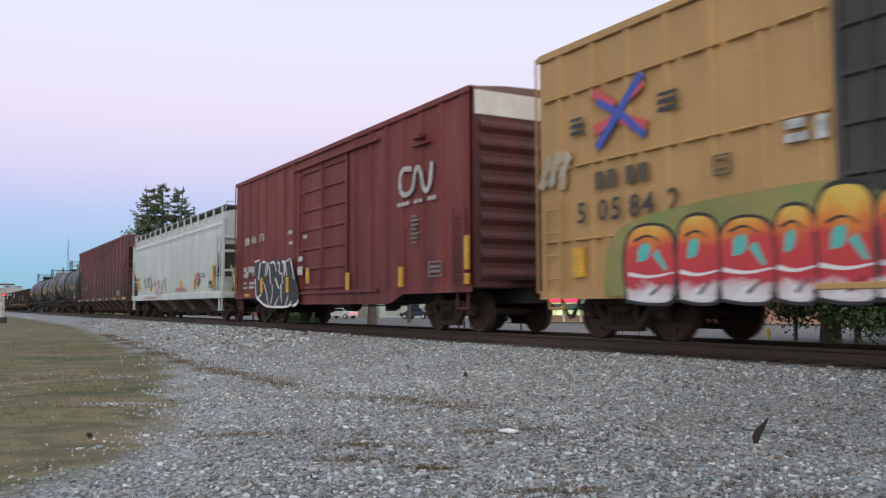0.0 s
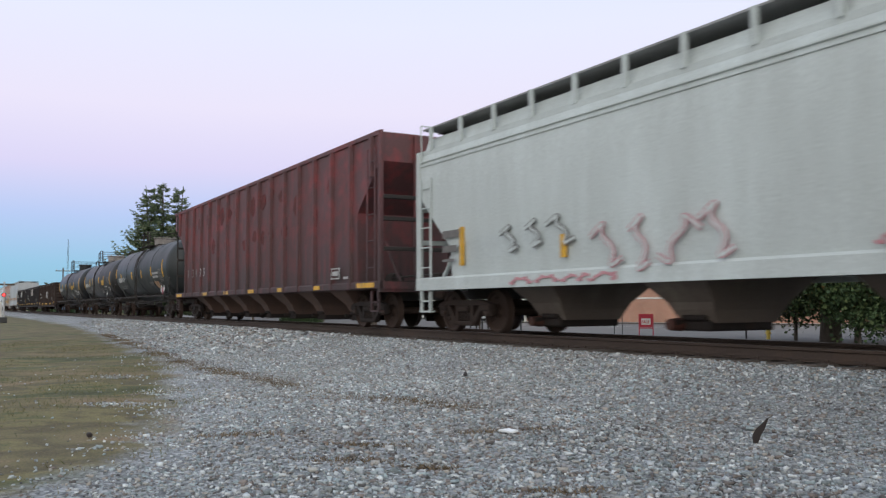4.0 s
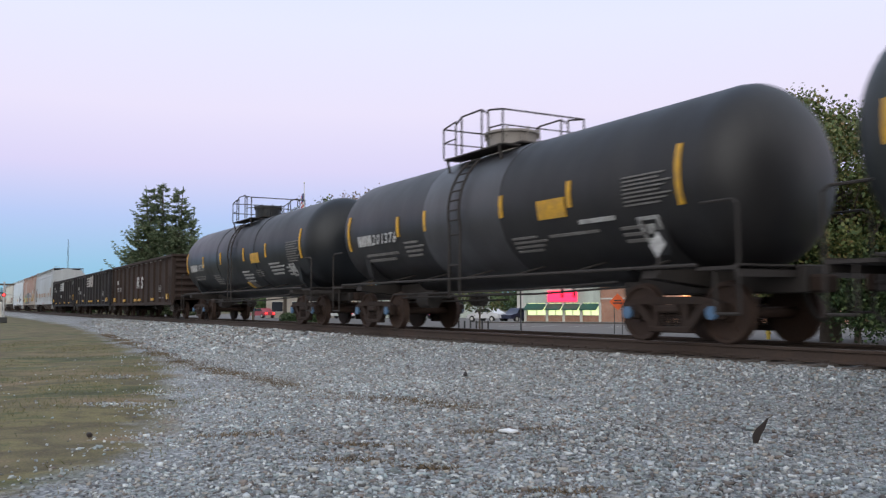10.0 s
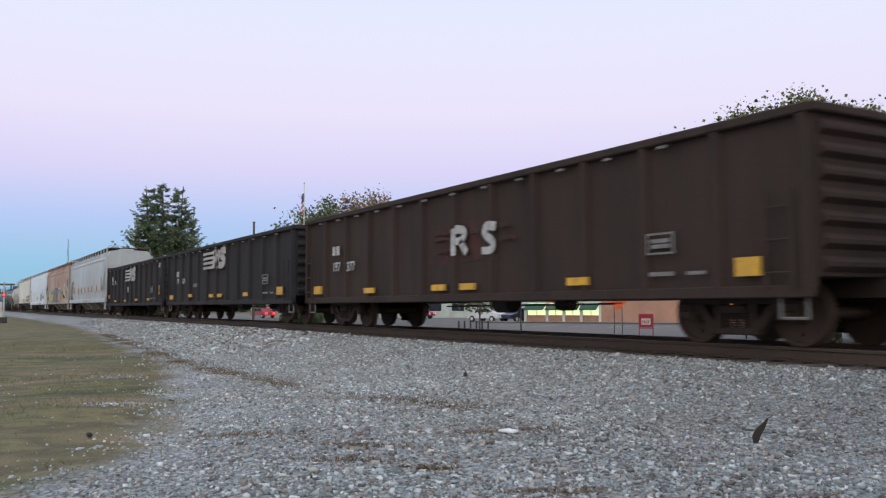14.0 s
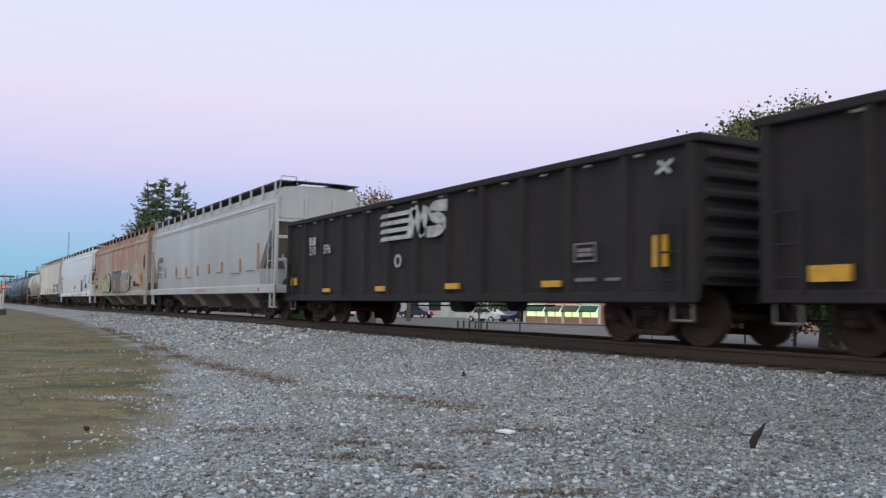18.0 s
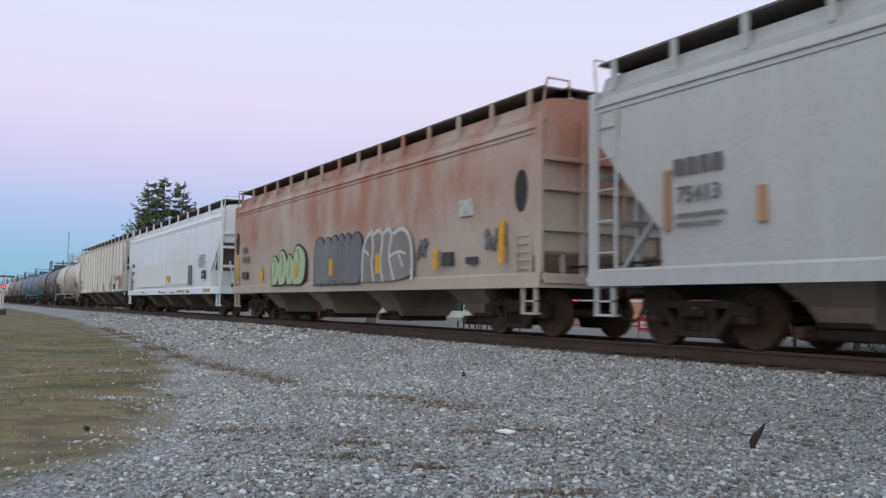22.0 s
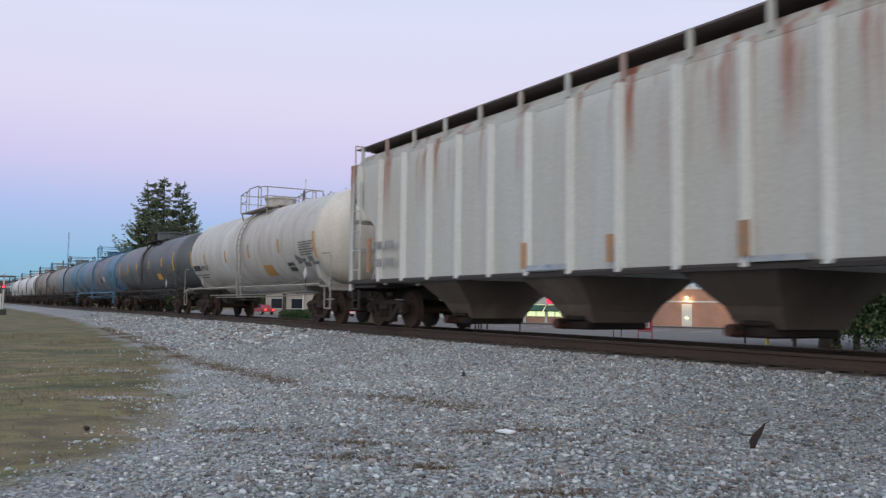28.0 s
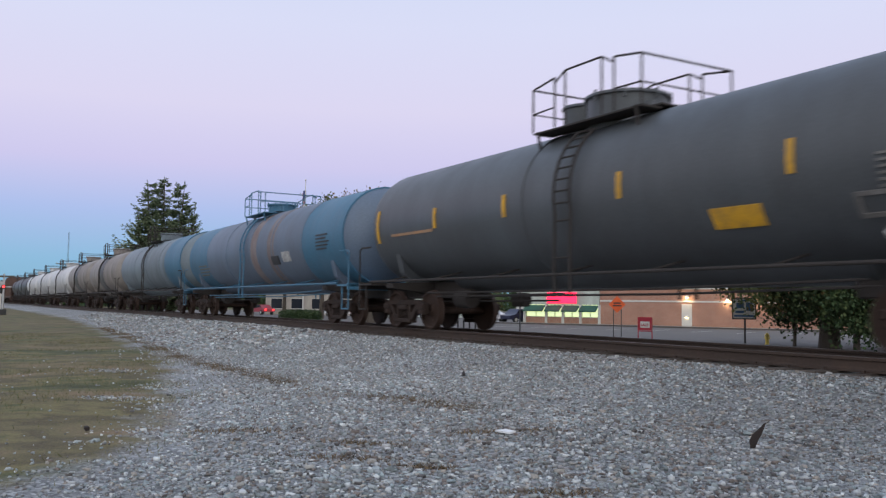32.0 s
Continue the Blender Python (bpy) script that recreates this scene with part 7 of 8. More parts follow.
for k, u in enumerate((16.0, 19.45, 22.23)):
    li = bpy.data.lights.new("wall_lamp_light", "POINT")
    li.energy, li.color, li.shadow_soft_size = 28, (1.0, 0.72, 0.38), 0.12
    ob = new("wall_lamp_light", li)
    ob.matrix_world = shop.matrix_basis @ Matrix.Translation((u, -0.32, (2.45, 2.25, 2.25)[k]))
solid("kerb", Shape().box(-4, 34, -2.4, -2.2, -0.02, 0.13, 0.02), KERB_SHADOW, "kerb along the shop's footway, its shadow line painted in", "kerb", pose(-67.51, 47.93, LOT, 0, 0, 26.25), kind="structure")
solid("footway", Shape().box(-4, 34, -2.19, -0.02, -0.02, 0.12), CONCRETE, "concrete footway in front of the shop", "pavement", pose(-67.51, 47.93, LOT, 0, 0, 26.25), kind="structure")

# far pale buildings
CREAMB = paint("cream_wall", (0.55, 0.50, 0.42), (0.47, 0.43, 0.37), 0.4, 0.8, streak=0.5)
WINDARK = plain("dark_glass", (0.03, 0.035, 0.045), 0.15)


def far_building(x, y, turn, length, height, mat, label, depth=12):
    b = thing("commercial_building", label, "building", pose(x, y, LOT, 0, 0, turn))
    part("wall", Shape().box(0, length, 0, depth, 0, height), mat, b)
    part("roof", Shape().box(-0.3, length + 0.3, -0.3, depth + 0.3, height, height + 0.25, 0.04), ROOFG, b)
    n = int(length // 3.2)
    for k in range(n):
        u = 0.9 + k * 3.2
        w = part("window", Shape().box(u, u + 1.7, -0.03, 0.03, 0.9, 2.3), WINDARK, b)
        part("window_frame", Shape().box(u - 0.08, u + 1.78, -0.06, -0.01, 0.8, 0.9).box(u - 0.08, u + 1.78, -0.06, -0.01, 2.3, 2.38), TRIMW, w)
    return b


far_building(-121, 40, 45, 14, 3.6, CREAMB, "low cream commercial building behind the lot")
far_building(-108, 52, 44, 13, 3.2, MINT, "low pale green commercial building behind the lot")
far_building(-86, 60, 34, 11, 3.4, TRIMW, "low white commercial building behind the lot")

# signs and posts along the lot's edge
POSTD = plain("dark_post_steel", (0.035, 0.035, 0.035), 0.6)
REDP = plain("red_frame_paint", (0.42, 0.02, 0.04), 0.5)
ORNG = plain("orange_sign_fabric", (0.85, 0.14, 0.03), 0.6)
sale = thing("sale_sign", "red metal frame stand with a white sale panel", "sign", pose(-33.94, 32.15, LOT, 0, 0, 42))
fr = Shape()
for u in (-0.36, 0.36):
    fr.tube([(u, 0, 0), (u, 0, 1.16)], 0.028)
fr.tube([(-0.36, 0, 1.14), (0.36, 0, 1.14)], 0.028).tube([(-0.36, 0, 0.42), (0.36, 0, 0.42)], 0.025)
part("stand", fr, REDP, sale)
part("panel", Shape().box(-0.33, 0.33, -0.015, 0.015, 0.46, 1.12, 0.005), REDP, sale)
part("panel_face", Shape().box(-0.24, 0.24, -0.024, -0.016, 0.60, 0.93), TRIMW, sale, "white panel face")
letters("SALE", sale, -0.22, -0.03, 0.68, 0.15, REDP, 0.9)
work = thing("roadwork_sign", "orange diamond warning sign on two thin steel legs", "sign", pose(-35.44, 31.53, LOT, 0, 0, 42))
part("diamond", Shape().prism([(-0.46, 1.82), (0.0, 1.36), (0.46, 1.82), (0.0, 2.28)], "y", -0.012, 0.012), ORNG, work)
for u in (-0.2, 0.22):
    part("leg", Shape().box(u - 0.02, u + 0.02, 0.013, 0.05, 0, 1.9), POSTD, work)
bars(work, -0.24, -0.014, 1.72, [(0.0, 0, 0.48, 0.07), (0.05, 0.14, 0.38, 0.07)], POSTD)
board = thing("board_sign", "white and blue notice board on a single steel post", "sign", pose(-28.39, 33.41, LOT, 0, 0, 48))
part("post", Shape().box(-0.04, 0.04, 0.03, 0.11, 0, 1.2), POSTD, board)
part("frame", Shape().box(-0.60, 0.52, -0.02, 0.028, 1.16, 2.22, 0.01), POSTD, board)
part("face", Shape().box(-0.54, 0.46, -0.034, -0.022, 1.22, 2.16), TRIMW, board)
INKB = plain("notice_blue", (0.06, 0.13, 0.25), 0.5)
bars(board, -0.5, -0.035, 1.28, [(0.0, 0, 0.9, 0.10), (0.05, 0.18, 0.4, 0.12), (0.1, 0.42, 0.35, 0.26), (0.55, 0.3, 0.3, 0.4), (0.3, 0.75, 0.5, 0.08)], INKB)
for x, y in ((-41.62, 29.43),):
    p = thing("lot_post", "thin dark steel post at the lot's edge", "post", pose(x, y, LOT))
    part("shaft", Shape().cyl((0, 0, 0), (0, 0, 2.6), 0.045, 8), POSTD, p)
    part("cap", Shape().cyl((0, 0, 2.6), (0, 0, 2.64), 0.06, 8), POSTD, p)
bol = thing("bollard", "short dark bollard at the lot's edge", "bollard", pose(-47.65, 28.74, LOT), group="row of bollards")
part("shaft", Shape().cyl((0, 0, 0), (0, 0, 0.62), 0.06, 10), POSTD, bol)
part("cap", Shape().turn([(0.62, 0.065), (0.66, 0.05), (0.68, 0.01)], 10, "z"), POSTD, bol)
for k in range(1, 6):
    copy_thing(bol, pose(-47.65 + 0.24 * k, 28.74 + 0.30 * k, LOT))
hyd = thing("hydrant", "small yellow fire hydrant at the lot's edge", "hydrant", pose(-27.35, 33.71, LOT))
HYD = plain("hydrant_yellow", (0.75, 0.55, 0.10), 0.5)
part("barrel", Shape().turn([(0, 0.12), (0.05, 0.09), (0.4, 0.09), (0.42, 0.12), (0.46, 0.1), (0.54, 0.03)], 10, "z"), HYD, hyd)
part("outlet", Shape().cyl((-0.15, 0, 0.3), (0.15, 0, 0.3), 0.04, 8), HYD, hyd)


def parked_car(x, y, turn, mat, label, lights=False):
    c = thing("parked_car", label, "car", pose(x, y, LOT, 0, 0, turn), group="parked cars")
    prof = [(-2.1, 0.35), (-2.12, 0.72), (-1.3, 0.85), (-0.75, 1.36), (0.75, 1.4), (1.5, 0.92), (2.1, 0.85), (2.15, 0.4)]
    rings = [[(a, -0.84 if i == 0 else 0.84, b) for a, b in prof] for i in (0, 1)]
    rings = [[(a, w * (0.93 if b < 1.0 else 0.74), b) for a, b in prof] for w in (-0.9, -0.88, 0.88, 0.9)]
    part("body", Shape().loft(rings), mat, c, smooth=40)
    part("glass", Shape().loft([[(a, w, b) for a, b in ((-1.12, 0.93), (-0.72, 1.3), (0.7, 1.34), (1.3, 0.97))] for w in (-0.8, 0.8)]), WINDARK, c)
    for a in (-1.35, 1.35):
        for w in (-0.8, 0.8):
            wh = part("wheel", Shape().cyl((a, w - 0.1, 0.32), (a, w + 0.1, 0.32), 0.32, 14), POSTD, c)
            part("rim", Shape().cyl((a, w - 0.11 if w < 0 else w + 0.11, 0.32), (a, w, 0.32), 0.18, 10), TRIMW, wh)
    if lights:
        for w in (-0.6, 0.6):
            part("tail_light", Shape().box(2.12, 2.17, w - 0.15, w + 0.15, 0.62, 0.78, 0.01), TAIL, c, "glowing red tail light")
    return c


TAIL = plain("tail_light_red", (1.0, 0.03, 0.03), 0.4, emit=5.0)
CARW, CARB, CARR = plain("car_white", (0.7, 0.7, 0.7), 0.3), plain("car_blue_black", (0.03, 0.035, 0.07), 0.3), plain("car_red", (0.35, 0.03, 0.04), 0.3)
parked_car(-72.5, 47.0, 15, CARW, "white parked car in the lot")
parked_car(-70.2, 49.4, 100, CARB, "dark blue parked car beside the shop")
parked_car(-118, 38.5, 10, CARR, "red car with glowing tail lights in the lot", True)
parked_car(-104, 44.5, 30, CARW, "white car with glowing tail lights in the lot", True)
parked_car(-94, 50.5, 30, CARB, "dark parked car in the lot", True)

lp = thing("lot_lamp", "slim steel lamp post in the parking lot", "street lamp", pose(-87.4, 27.4, LOT))
part("pole", Shape().cyl((0, 0, 0), (0, 0, 5.2), 0.09, 8, 0.06), TRIMW, lp)
part("head", Shape().box(-0.1, 0.6, -0.15, 0.15, 5.2, 5.32, 0.03), POSTD, lp)

# ---- trees ----
def leaf_cloud(name, pts, size, mat, seed, flat=0.0, hang=0.0, narrow=0.38):
    """Many small leaves as one mesh: two crossed narrow triangles each."""
    rng = np.random.default_rng(seed)
    n = len(pts)
    d = rng.standard_normal((n, 3))
    d[:, 2] = d[:, 2] * (1 - flat) - hang
    d /= np.linalg.norm(d, axis=1, keepdims=True)
    e = np.cross(d, rng.standard_normal((n, 3)))
    e /= np.linalg.norm(e, axis=1, keepdims=True)
    s = size * rng.uniform(0.55, 1.4, n)[:, None]
    a, b, c, q = pts - e * s * narrow, pts + d * s * 0.55, pts + e * s * narrow, pts - d * s * 0.45
    v = np.stack([a, b, c, q], 1).reshape(-1, 3)
    f = np.arange(4 * n).reshape(-1, 4)
    me = bpy.data.meshes.new(name)
    me.from_pydata(v.tolist(), [], f.tolist())
    me.materials.append(mat)
    return me


def leaf_material(name, stops):
    m, nt, bs = material(name)
    geo = nt.nodes.new("ShaderNodeNewGeometry")
    r = ramp_node(nt, stops)
    nt.links.new(geo.outputs["Random Per Island"], r.inputs[0])
    n = noise_node(nt, 0.5)
    g = ramp_node(nt, [(0.3, 0.7), (0.7, 1.25)])
    nt.links.new(n.outputs["Fac"], g.inputs[0])
    nt.links.new(mix(nt, 1.0, r.outputs[0], g.outputs[0], "MULTIPLY"), bs.inputs["Base Color"])
    bs.inputs["Roughness"].default_value = 0.7
    return m


BARK = paint("bark", (0.07, 0.055, 0.042), (0.12, 0.10, 0.08), 0.4, 0.95, streak=0.3, scale=5, relief=0.6)
OLIVE = leaf_material("olive_leaves", [(0.0, (0.045, 0.078, 0.022)), (0.5, (0.095, 0.125, 0.036)), (0.85, (0.16, 0.16, 0.05)), (1.0, (0.20, 0.13, 0.05))])
GREENL = leaf_material("green_leaves", [(0.0, (0.02, 0.045, 0.015)), (0.6, (0.045, 0.085, 0.028)), (1.0, (0.09, 0.12, 0.04))])
AUTUMN = leaf_material("autumn_leaves", [(0.0, (0.09, 0.085, 0.035)), (0.5, (0.17, 0.12, 0.05)), (1.0, (0.30, 0.15, 0.06))])
NEEDLE = leaf_material("cedar_needles", [(0.0, (0.075, 0.115, 0.065)), (0.6, (0.14, 0.19, 0.10)), (1.0, (0.26, 0.29, 0.165))])


def broadleaf(name, label, x, y, z, height, spread, bare, trunk_r, leaves, size, mat, seed, low=0.25, clusters=60, thin=0.55, lean=(0.0, 0.0)):
    rng = np.random.default_rng(seed)
    t = thing(name, label, "tree", pose(x, y, z))
    limbs = Shape()
    top = height * 0.55
    limbs.cyl((0, 0, -0.2), (0.05, 0, bare), trunk_r * 1.15, 10, trunk_r * 0.85)
    limbs.cyl((0.05, 0, bare), (0.1, 0.05, top), trunk_r * 0.85, 9, trunk_r * 0.4)
    cen = []
    while len(cen) < clusters:
        u = rng.uniform(-1, 1, 3)
        r = np.linalg.norm(u)
        if 0.35 < r < 1.0:
            cz = low * height + (u[2] + 1) / 2 * height * (1 - low) * 0.97
            k = math.sqrt(max(0.05, 1 - (abs((cz - height * (low + 1) / 2 * 0.92)) / (height * 0.62)) ** 2))
            cen.append((u[0] * spread * k * rng.uniform(0.85, 1.12) + lean[0], u[1] * spread * k + lean[1], cz))
    for c in cen[: clusters // 2]:
        b = rng.uniform(bare * 0.85, top)
        mid = (c[0] * 0.45, c[1] * 0.45, b + (c[2] - b) * 0.35 + 0.1 * height * rng.uniform(0, 0.6))
        limbs.cyl((0.05, 0, b), mid, trunk_r * 0.34, 6, trunk_r * 0.2)
        limbs.cyl(mid, c, trunk_r * 0.2, 5, trunk_r * 0.05)
    part("trunk", limbs, BARK, t, smooth=50)
    per = leaves // clusters
    pts = np.concatenate([np.array(c) + rng.standard_normal((per, 3)) * np.array([thin, thin, thin * 0.7]) * rng.uniform(0.6, 1.25) for c in cen])
    me = leaf_cloud("crown", pts, size, mat, seed + 1, 0.2, 0.15)
    tagged(part("crown", me, mat, t), kind="stuff")
    return t


broadleaf("broadleaf_tree", "broad olive-green tree with a thick trunk beyond the track", -23.3, 32.7, LOT, 10.9, 6.4, 1.5, 0.42, 72000, 0.155, OLIVE, 31, 0.15, 250, 0.5, (-0.6, -1.0))
broadleaf("broadleaf_tree", "olive-green tree with drooping branches at the lot's edge", -20.4, 37.0, LOT, 9.2, 5.2, 1.2, 0.30, 20000, 0.20, OLIVE, 37, 0.06, 100, 0.75)
broadleaf("broadleaf_tree", "dense dark green low tree with leaves down to the ground", -21.3, 31.6, LOT, 4.8, 2.5, 0.5, 0.14, 18000, 0.15, GREENL, 39, 0.09, 100, 0.5)
broadleaf("young_tree", "small bright green tree with low branches beside the notice board", -25.6, 33.4, LOT, 3.4, 1.5, 0.75, 0.08, 3000, 0.16, GREENL, 33, 0.22, 40, 0.3)
broadleaf("young_tree", "small dark tree with sparse leaves in the lot", -50.6, 32.2, LOT, 3.3, 2.1, 1.1, 0.07, 1500, 0.17, OLIVE, 35, 0.38, 30, 0.35)
broadleaf("broadleaf_tree", "green-brown autumn tree behind the lot", -87.6, 35.3, LOT, 13.4, 4.4, 4.0, 0.25, 11000, 0.26, OLIVE, 41, 0.3, 60, 0.75)
broadleaf("broadleaf_tree", "rust-tinged autumn tree with thin foliage behind the lot", -65.5, 30.9, LOT, 11.8, 3.6, 1.9, 0.40, 11000, 0.22, AUTUMN, 43, 0.16, 70, 0.65)
broadleaf("broadleaf_tree", "low green tree behind the lot", -96.0, 34.0, LOT, 11.0, 4.2, 3.0, 0.22, 4500, 0.36, GREENL, 45, 0.3, 50, 0.75)
broadleaf("broadleaf_tree", "thin autumn tree behind the lot", -76.5, 40.2, LOT, 12.6, 3.2, 4.0, 0.2, 2600, 0.36, AUTUMN, 47, 0.4, 36, 0.65)


def spray_cloud(name, sprays, mat, seed):
    """Needle-covered twigs: a narrow pointed leaf, folded along its middle, for each (root, direction)."""
    rng = np.random.default_rng(seed)
    p, g = np.array([q[0] for q in sprays]), np.array([q[1] for q in sprays])
    e = np.cross(g, rng.standard_normal(g.shape))
    e /= np.linalg.norm(e, axis=1, keepdims=True)
    w = 0.11 * np.linalg.norm(g, axis=1, keepdims=True) + 0.012
    v = np.stack([p, p + g * 0.45 + e * w, p + g, p + g * 0.45 - e * w], 1).reshape(-1, 3)
    me = bpy.data.meshes.new(name)
    me.from_pydata(v.tolist(), [], np.arange(len(v)).reshape(-1, 4).tolist())
    me.materials.append(mat)
    return me


def cedar(label, x, y, z, stems, seed):
    rng = np.random.default_rng(seed)
    t = thing("cedar_tree", label, "tree", pose(x, y, z))
    limbs, pts = Shape(), []
    for sx, sy, h in stems:
        limbs.cyl((sx * 0.3, sy * 0.3, -0.2), (sx * 0.8, sy * 0.8, h * 0.45), 0.34, 9, 0.22)
        limbs.cyl((sx * 0.8, sy * 0.8, h * 0.45), (sx, sy, h), 0.22, 8, 0.02)
        for lev in np.arange(1.5, h - 0.2, 0.62):
            reach = 0.36 + (h - lev) * 0.44
            for b in range(7):
                a = rng.uniform(0, 6.28)
                ln = reach * rng.uniform(0.55, 1.12)
                f = min(1, lev / (h * 0.45))
                o = np.array([sx * (0.3 + 0.5 * f), sy * (0.3 + 0.5 * f), lev + rng.uniform(-0.25, 0.25)])
                dirv = np.array([math.cos(a), math.sin(a), 0])
                m = max(4, int(ln * 4))
                side = np.array([-dirv[1], dirv[0], 0])
                for k in range(m):
                    u = (k + 1) / m
                    p = o + dirv * ln * u + np.array([0, 0, 0.04 * ln * u - 0.13 * ln * math.sin(u * 3.1) + 0.24 * ln * u ** 3])
                    twig = 0.30 + 0.34 * (1 - u) * min(1, ln / 2)
                    for q in range(7):
                        g = dirv * rng.uniform(0.5, 1) + side * rng.uniform(-0.7, 0.7) + np.array([0, 0, rng.uniform(-0.3, 0.35)])
                        pts.append((p + rng.standard_normal(3) * np.array([0.08, 0.08, 0.06]), g / np.linalg.norm(g) * twig * rng.uniform(0.7, 1.5)))
                limbs.cyl(tuple(o), tuple(o + dirv * ln * 0.8 + np.array([0, 0, 0.03 * ln])), 0.045, 4, 0.012)
        for k in range(14):
            g = np.array([rng.uniform(-0.4, 0.4), rng.uniform(-0.4, 0.4), 1.0])
            pts.append((np.array([sx, sy, h - rng.uniform(0, 0.9)]), g * rng.uniform(0.25, 0.5)))
    part("trunk", limbs, BARK, t, smooth=50)
    tagged(part("crown", spray_cloud("crown", pts, NEEDLE, seed), NEEDLE, t), kind="stuff")
    return t


cedar("tall dark green cedar with three pointed tops", -107.3, 22.4, LOT, [(-0.35, -2.0, 16.1), (0.0, -0.1, 16.6), (0.5, 2.2, 16.2), (0.9, 3.5, 13.6), (-0.6, -3.0, 12.6)], 51)

hedge = thing("hedge", "low clipped dark green hedge at the lot's edge", "hedge", pose(-81.0, 30.4, LOT, 0, 0, 49))
hr = np.random.default_rng(61)
hp = hr.uniform(-1, 1, (5200, 3)) * np.array([2.3, 0.8, 0.5])
hp = hp[(hp[:, 0] / 2.3) ** 4 + (hp[:, 1] / 0.8) ** 2 + (np.maximum(hp[:, 2], 0) / 0.5) ** 3 < 1] + np.array([0, 0, 0.55])
part("stems", Shape().cyl((-1.2, 0, 0), (-1.1, 0.1, 0.6), 0.05, 6).cyl((0.2, 0, 0), (0.1, 0, 0.6), 0.05, 6).cyl((1.3, 0, 0), (1.4, 0, 0.6), 0.05, 6), BARK, hedge)
tagged(part("crown", leaf_cloud("crown", hp, 0.16, GREENL, 62), GREENL, hedge), kind="stuff")

# far woods along the horizon, flagpole, poles
fw = np.random.default_rng(71)
wood = []
for k in range(760):
    a = radians(fw.uniform(-4, 84))
    R = fw.uniform(250, 340)
    cx, cy = -R * math.cos(a), R * math.sin(a)
    if abs(cy - YC) < 14:
        continue
    h = fw.uniform(4.5, 9.5)
    wood.append(np.array([cx, cy, LOT + h * 0.5]) + fw.standard_normal((46, 3)) * np.array([2.6, 2.6, h * 0.24]))
tagged(new("far_woods", leaf_cloud("far_woods", np.concatenate(wood), 1.7, GREENL, 72)), "distant dark line of trees on the horizon", "woods", kind="stuff")

flag = thing("flagpole", "slim white flagpole with a striped flag hanging limp", "flagpole", pose(-83.8, 31.7, LOT))
part("pole", Shape().cyl((0, 0, 0), (0, 0, 14.4), 0.07, 8, 0.04), TRIMW, flag)
part("finial", Shape().turn([(14.4, 0.02), (14.46, 0.08), (14.54, 0.08), (14.6, 0.02)], 8, "z"), TRIMW, flag)
FLAG_R, FLAG_W, FLAG_B = plain("flag_red", (0.45, 0.05, 0.06)), plain("flag_white", (0.7, 0.68, 0.68)), plain("flag_blue", (0.04, 0.05, 0.18))
fold = [(-0.08 - 0.10 * k, 0.06 * math.sin(k * 1.9)) for k in range(8)]
for k in range(7):
    s = Shape()
    for (a, b), (c, d) in zip(fold, fold[1:]):
        z0 = 13.5 - 0.28 * k
        s.prism([(a, b - 0.012), (c, d - 0.012), (c, d + 0.012), (a, b + 0.012)], "z", z0 - 0.28 + a * 0.5, z0 + a * 0.5)
    part("stripe", s, FLAG_R if k % 2 == 0 else FLAG_W, flag)
part("canton", Shape().box(-0.45, -0.06, -0.09, 0.09, 12.5, 13.4), FLAG_B, flag, "dark blue canton")


def pole(x, y, h, label, arm=True, r=0.14):
    p = thing("utility_pole", label, "utility pole", pose(x, y, LOT))
    part("shaft", Shape().cyl((0, 0, 0), (0, 0, h), r, 8, r * 0.7), BARK, p)
    if arm:
        part("crossarm", Shape().box(-0.06, 0.06, -1.1, 1.1, h - 0.6, h - 0.48), BARK, p)
        for w in (-0.95, -0.4, 0.4, 0.95):
            part("insulator", Shape().cyl((0, w, h - 0.48), (0, w, h - 0.32), 0.05, 6), TRIMW, p)
    else:
        part("cap", Shape().cyl((0, 0, h), (0, 0, h + 0.05), r, 8), POSTD, p)
    return p


pole(-58.7, 18.5, 7.6, "weathered wooden pole beyond the track", False, 0.11)
pole(-148.9, 15.6, 8.0, "distant wooden utility pole beside the track")
mast = thing("radio_mast", "thin far lattice radio mast above the trees", "mast", pose(-238, 26, LOT))
for a in range(3):
    c, s_ = 0.22 * math.cos(a * 2.094), 0.22 * math.sin(a * 2.094)
    part("leg", Shape().cyl((c, s_, 0), (c * 0.6, s_ * 0.6, 19), 0.025, 5), POSTD, mast)
part("bracing", Shape().tube([(0.2 * math.cos(k * 2.094), 0.2 * math.sin(k * 2.094), k * 0.9) for k in range(21)], 0.015, 4), POSTD, mast)

# level crossing signal down the line, on the near side
sig = thing("crossing_signal", "level crossing signal mast with glowing red lamps", "railway signal", pose(-74.5, 3.62, -0.62))
ALU = plain("signal_aluminium", (0.5, 0.5, 0.5), 0.5, 0.4)
part("mast", Shape().cyl((0, 0, 0), (0, 0, 3.2), 0.07, 8), ALU, sig)
part("base", Shape().box(-0.25, 0.25, -0.25, 0.25, 0, 0.45, 0.03), POSTD, sig)
part("lamp_arm", Shape().box(-0.04, 0.04, -0.55, 0.55, 2.14, 2.22), ALU, sig)
for w in (-0.02,):
    lampb = part("lamp_housing", Shape().cyl((0.0, w, 2.18), (0.12, w, 2.18), 0.16, 14), POSTD, sig)
    part("lens", Shape().cyl((0.12, w, 2.18), (0.15, w, 2.18), 0.09, 12), TAIL, lampb, "glowing red lens")
part("cantilever", Shape().box(-0.06, 0.06, -0.7, 0.72, 2.92, 3.06), BARK, sig)
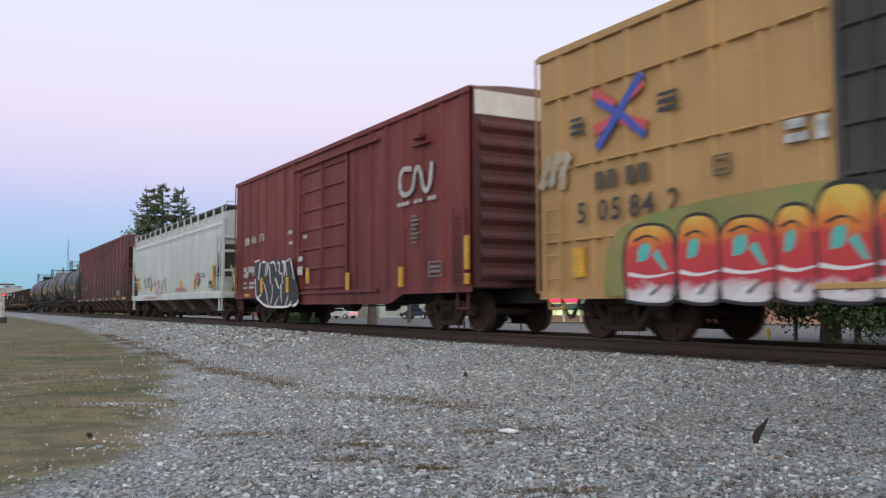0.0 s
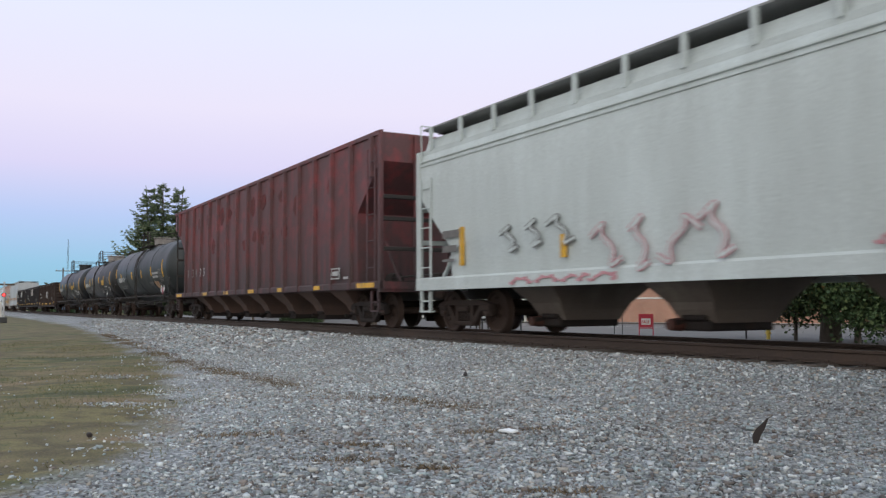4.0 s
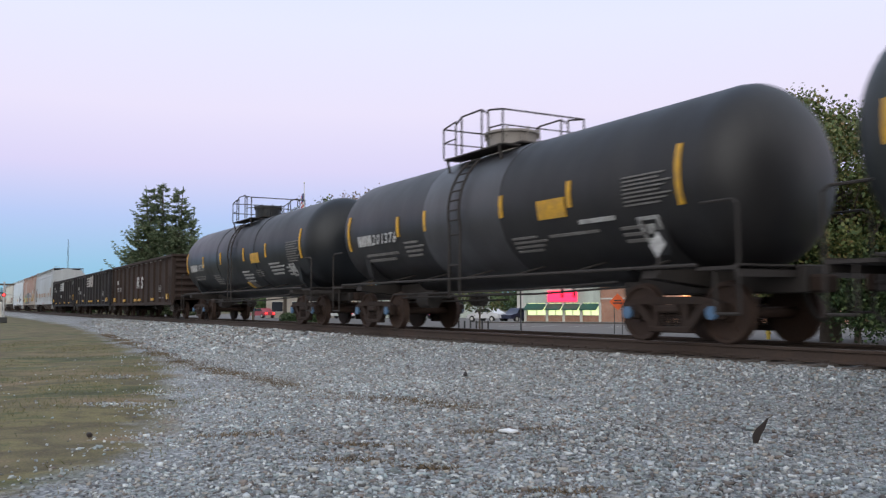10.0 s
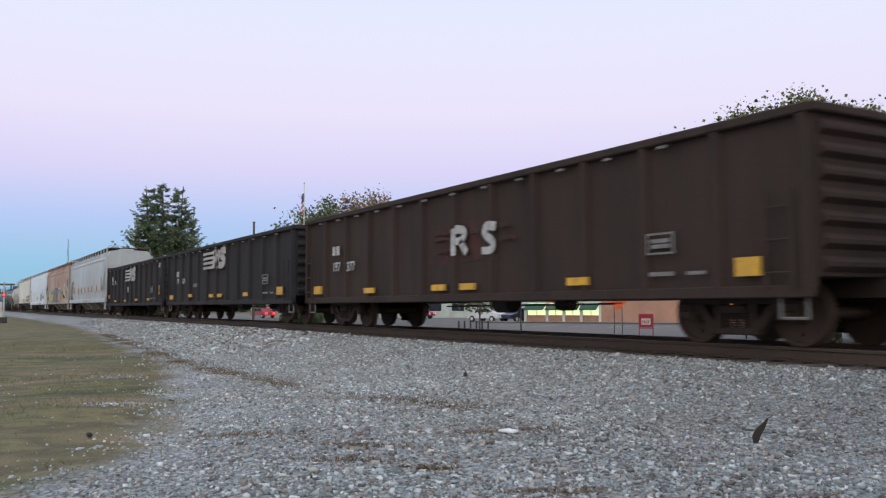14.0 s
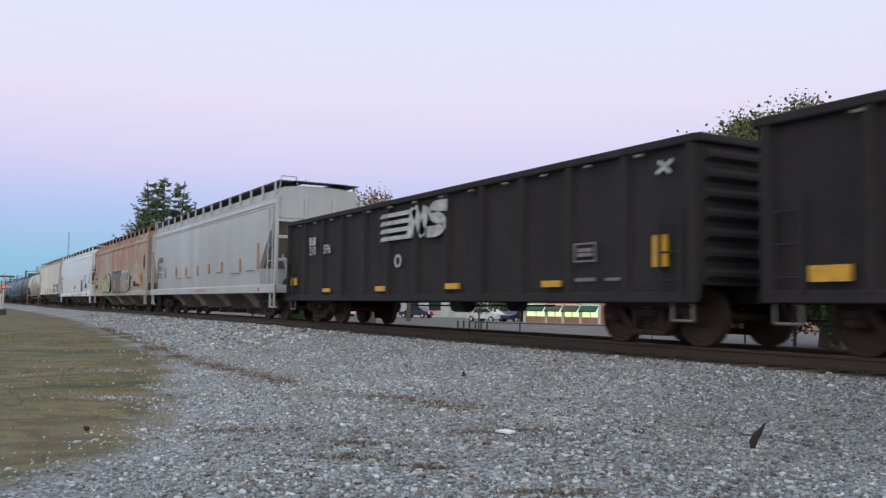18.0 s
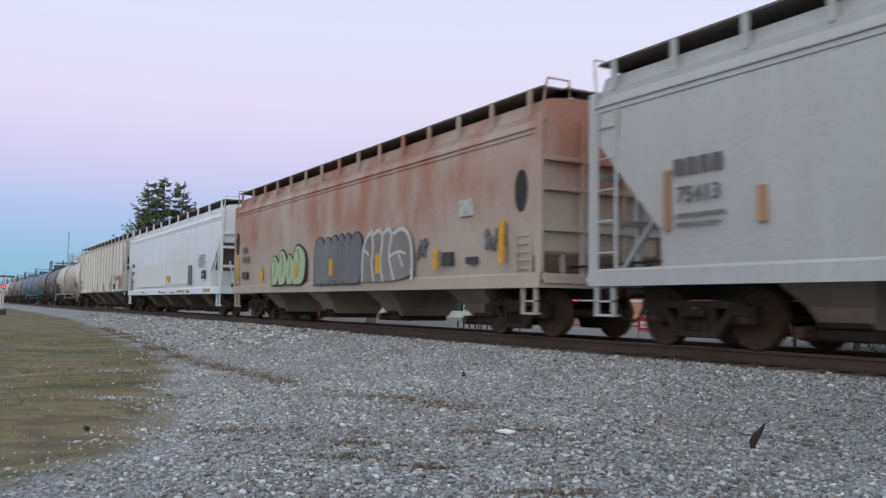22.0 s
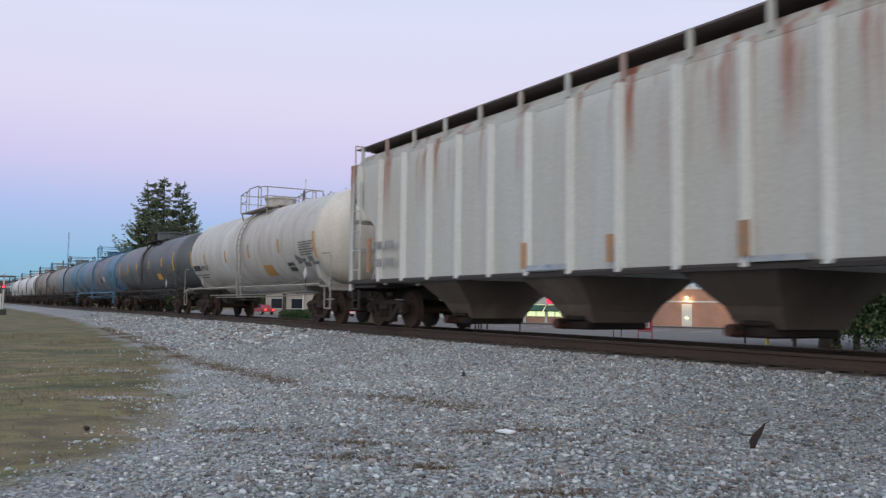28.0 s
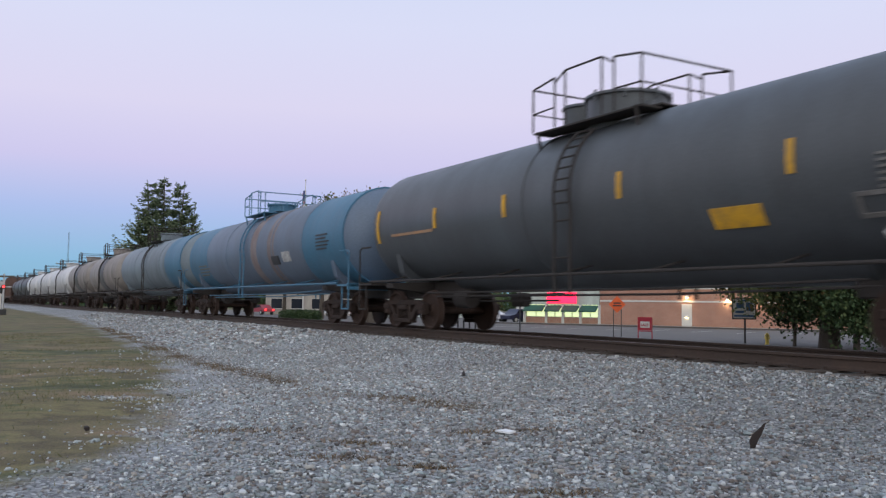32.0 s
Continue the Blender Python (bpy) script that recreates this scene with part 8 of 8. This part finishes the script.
cab = thing("signal_cabinet", "small white signal cabinet beside the crossing", "cabinet", pose(-75.6, 3.25, -0.62))
part("case", Shape().box(-0.35, 0.35, -0.3, 0.3, 0.15, 1.65, 0.03), TRIMW, cab)
part("door", Shape().box(0.35, 0.37, -0.24, 0.24, 0.25, 1.5, 0.005), TRIMW, cab)
part("plinth", Shape().box(-0.4, 0.4, -0.35, 0.35, 0, 0.15), POSTD, cab)

# small litter on the gravel
pz = -0.60
solid("paper_scrap", Shape().prism([(-0.09, -0.03), (0.08, -0.05), (0.10, 0.02), (-0.03, 0.05)], "z", 0.03, 0.045), plain("white_paper", (0.8, 0.8, 0.8)), "crumpled white paper scrap on the gravel", "litter", pose(-6.17, 4.43, pz, 8, 0, 20))
ROT = plain("rotten_wood", (0.030, 0.022, 0.020), 0.9)
tw = Shape().loft([[(x - w, -t, z), (x + w, -t * 0.6, z + 0.01), (x + w * 0.8, t, z), (x - w, t * 0.8, z - 0.005)] for x, z, w, t in ((-0.05, -0.02, 0.03, 0.02), (-0.04, 0.05, 0.05, 0.025), (0.0, 0.11, 0.055, 0.02), (0.05, 0.17, 0.03, 0.015), (0.09, 0.22, 0.014, 0.01), (0.13, 0.235, 0.006, 0.005))])
solid("driftwood_stub", tw, ROT, "dark upright stub of rotten wood in the ballast", "wood", pose(-4.66, 6.0, -0.59, 0, 0, 40) @ Matrix.Diagonal((0.72, 0.72, 0.9, 1)))
solid("tie_fragment", Shape().prism([(-0.2, -0.012), (0.05, -0.03), (0.17, -0.01), (0.05, 0.02), (-0.12, 0.015)], "z", 0, 0.03), ROT, "dark splinter of tie wood on the ballast", "wood", pose(-11.3, 7.1, -0.52, 0, 4, -30))
solid("dark_clod", Shape().box(-0.04, 0.05, -0.02, 0.025, -0.01, 0.028, 0.008), ROT, "small dark clod of earth on the verge", "clod", pose(-8.27, 1.12, -0.62))


# ---- what moves: the cars along the track, their wheels on their trucks ----
def motions():
    times = [0.0, 1 / 30] + [float(t) for t in range(1, 32)] + [32 - 1 / 30, 32.0]
    for car, x0 in CARS:
        walk(car, [(t, pose(x0 + run(t), YC, 0)) for t in times])
    steps = [k / 15 for k in range(0, 481)]
    for wheel, dx in ROLLING:
        walk(wheel, [(t, Matrix.Translation((dx, 0, WR)) @ Matrix.Rotation(run(t) / WR, 4, "Y")) for t in steps])


motions()
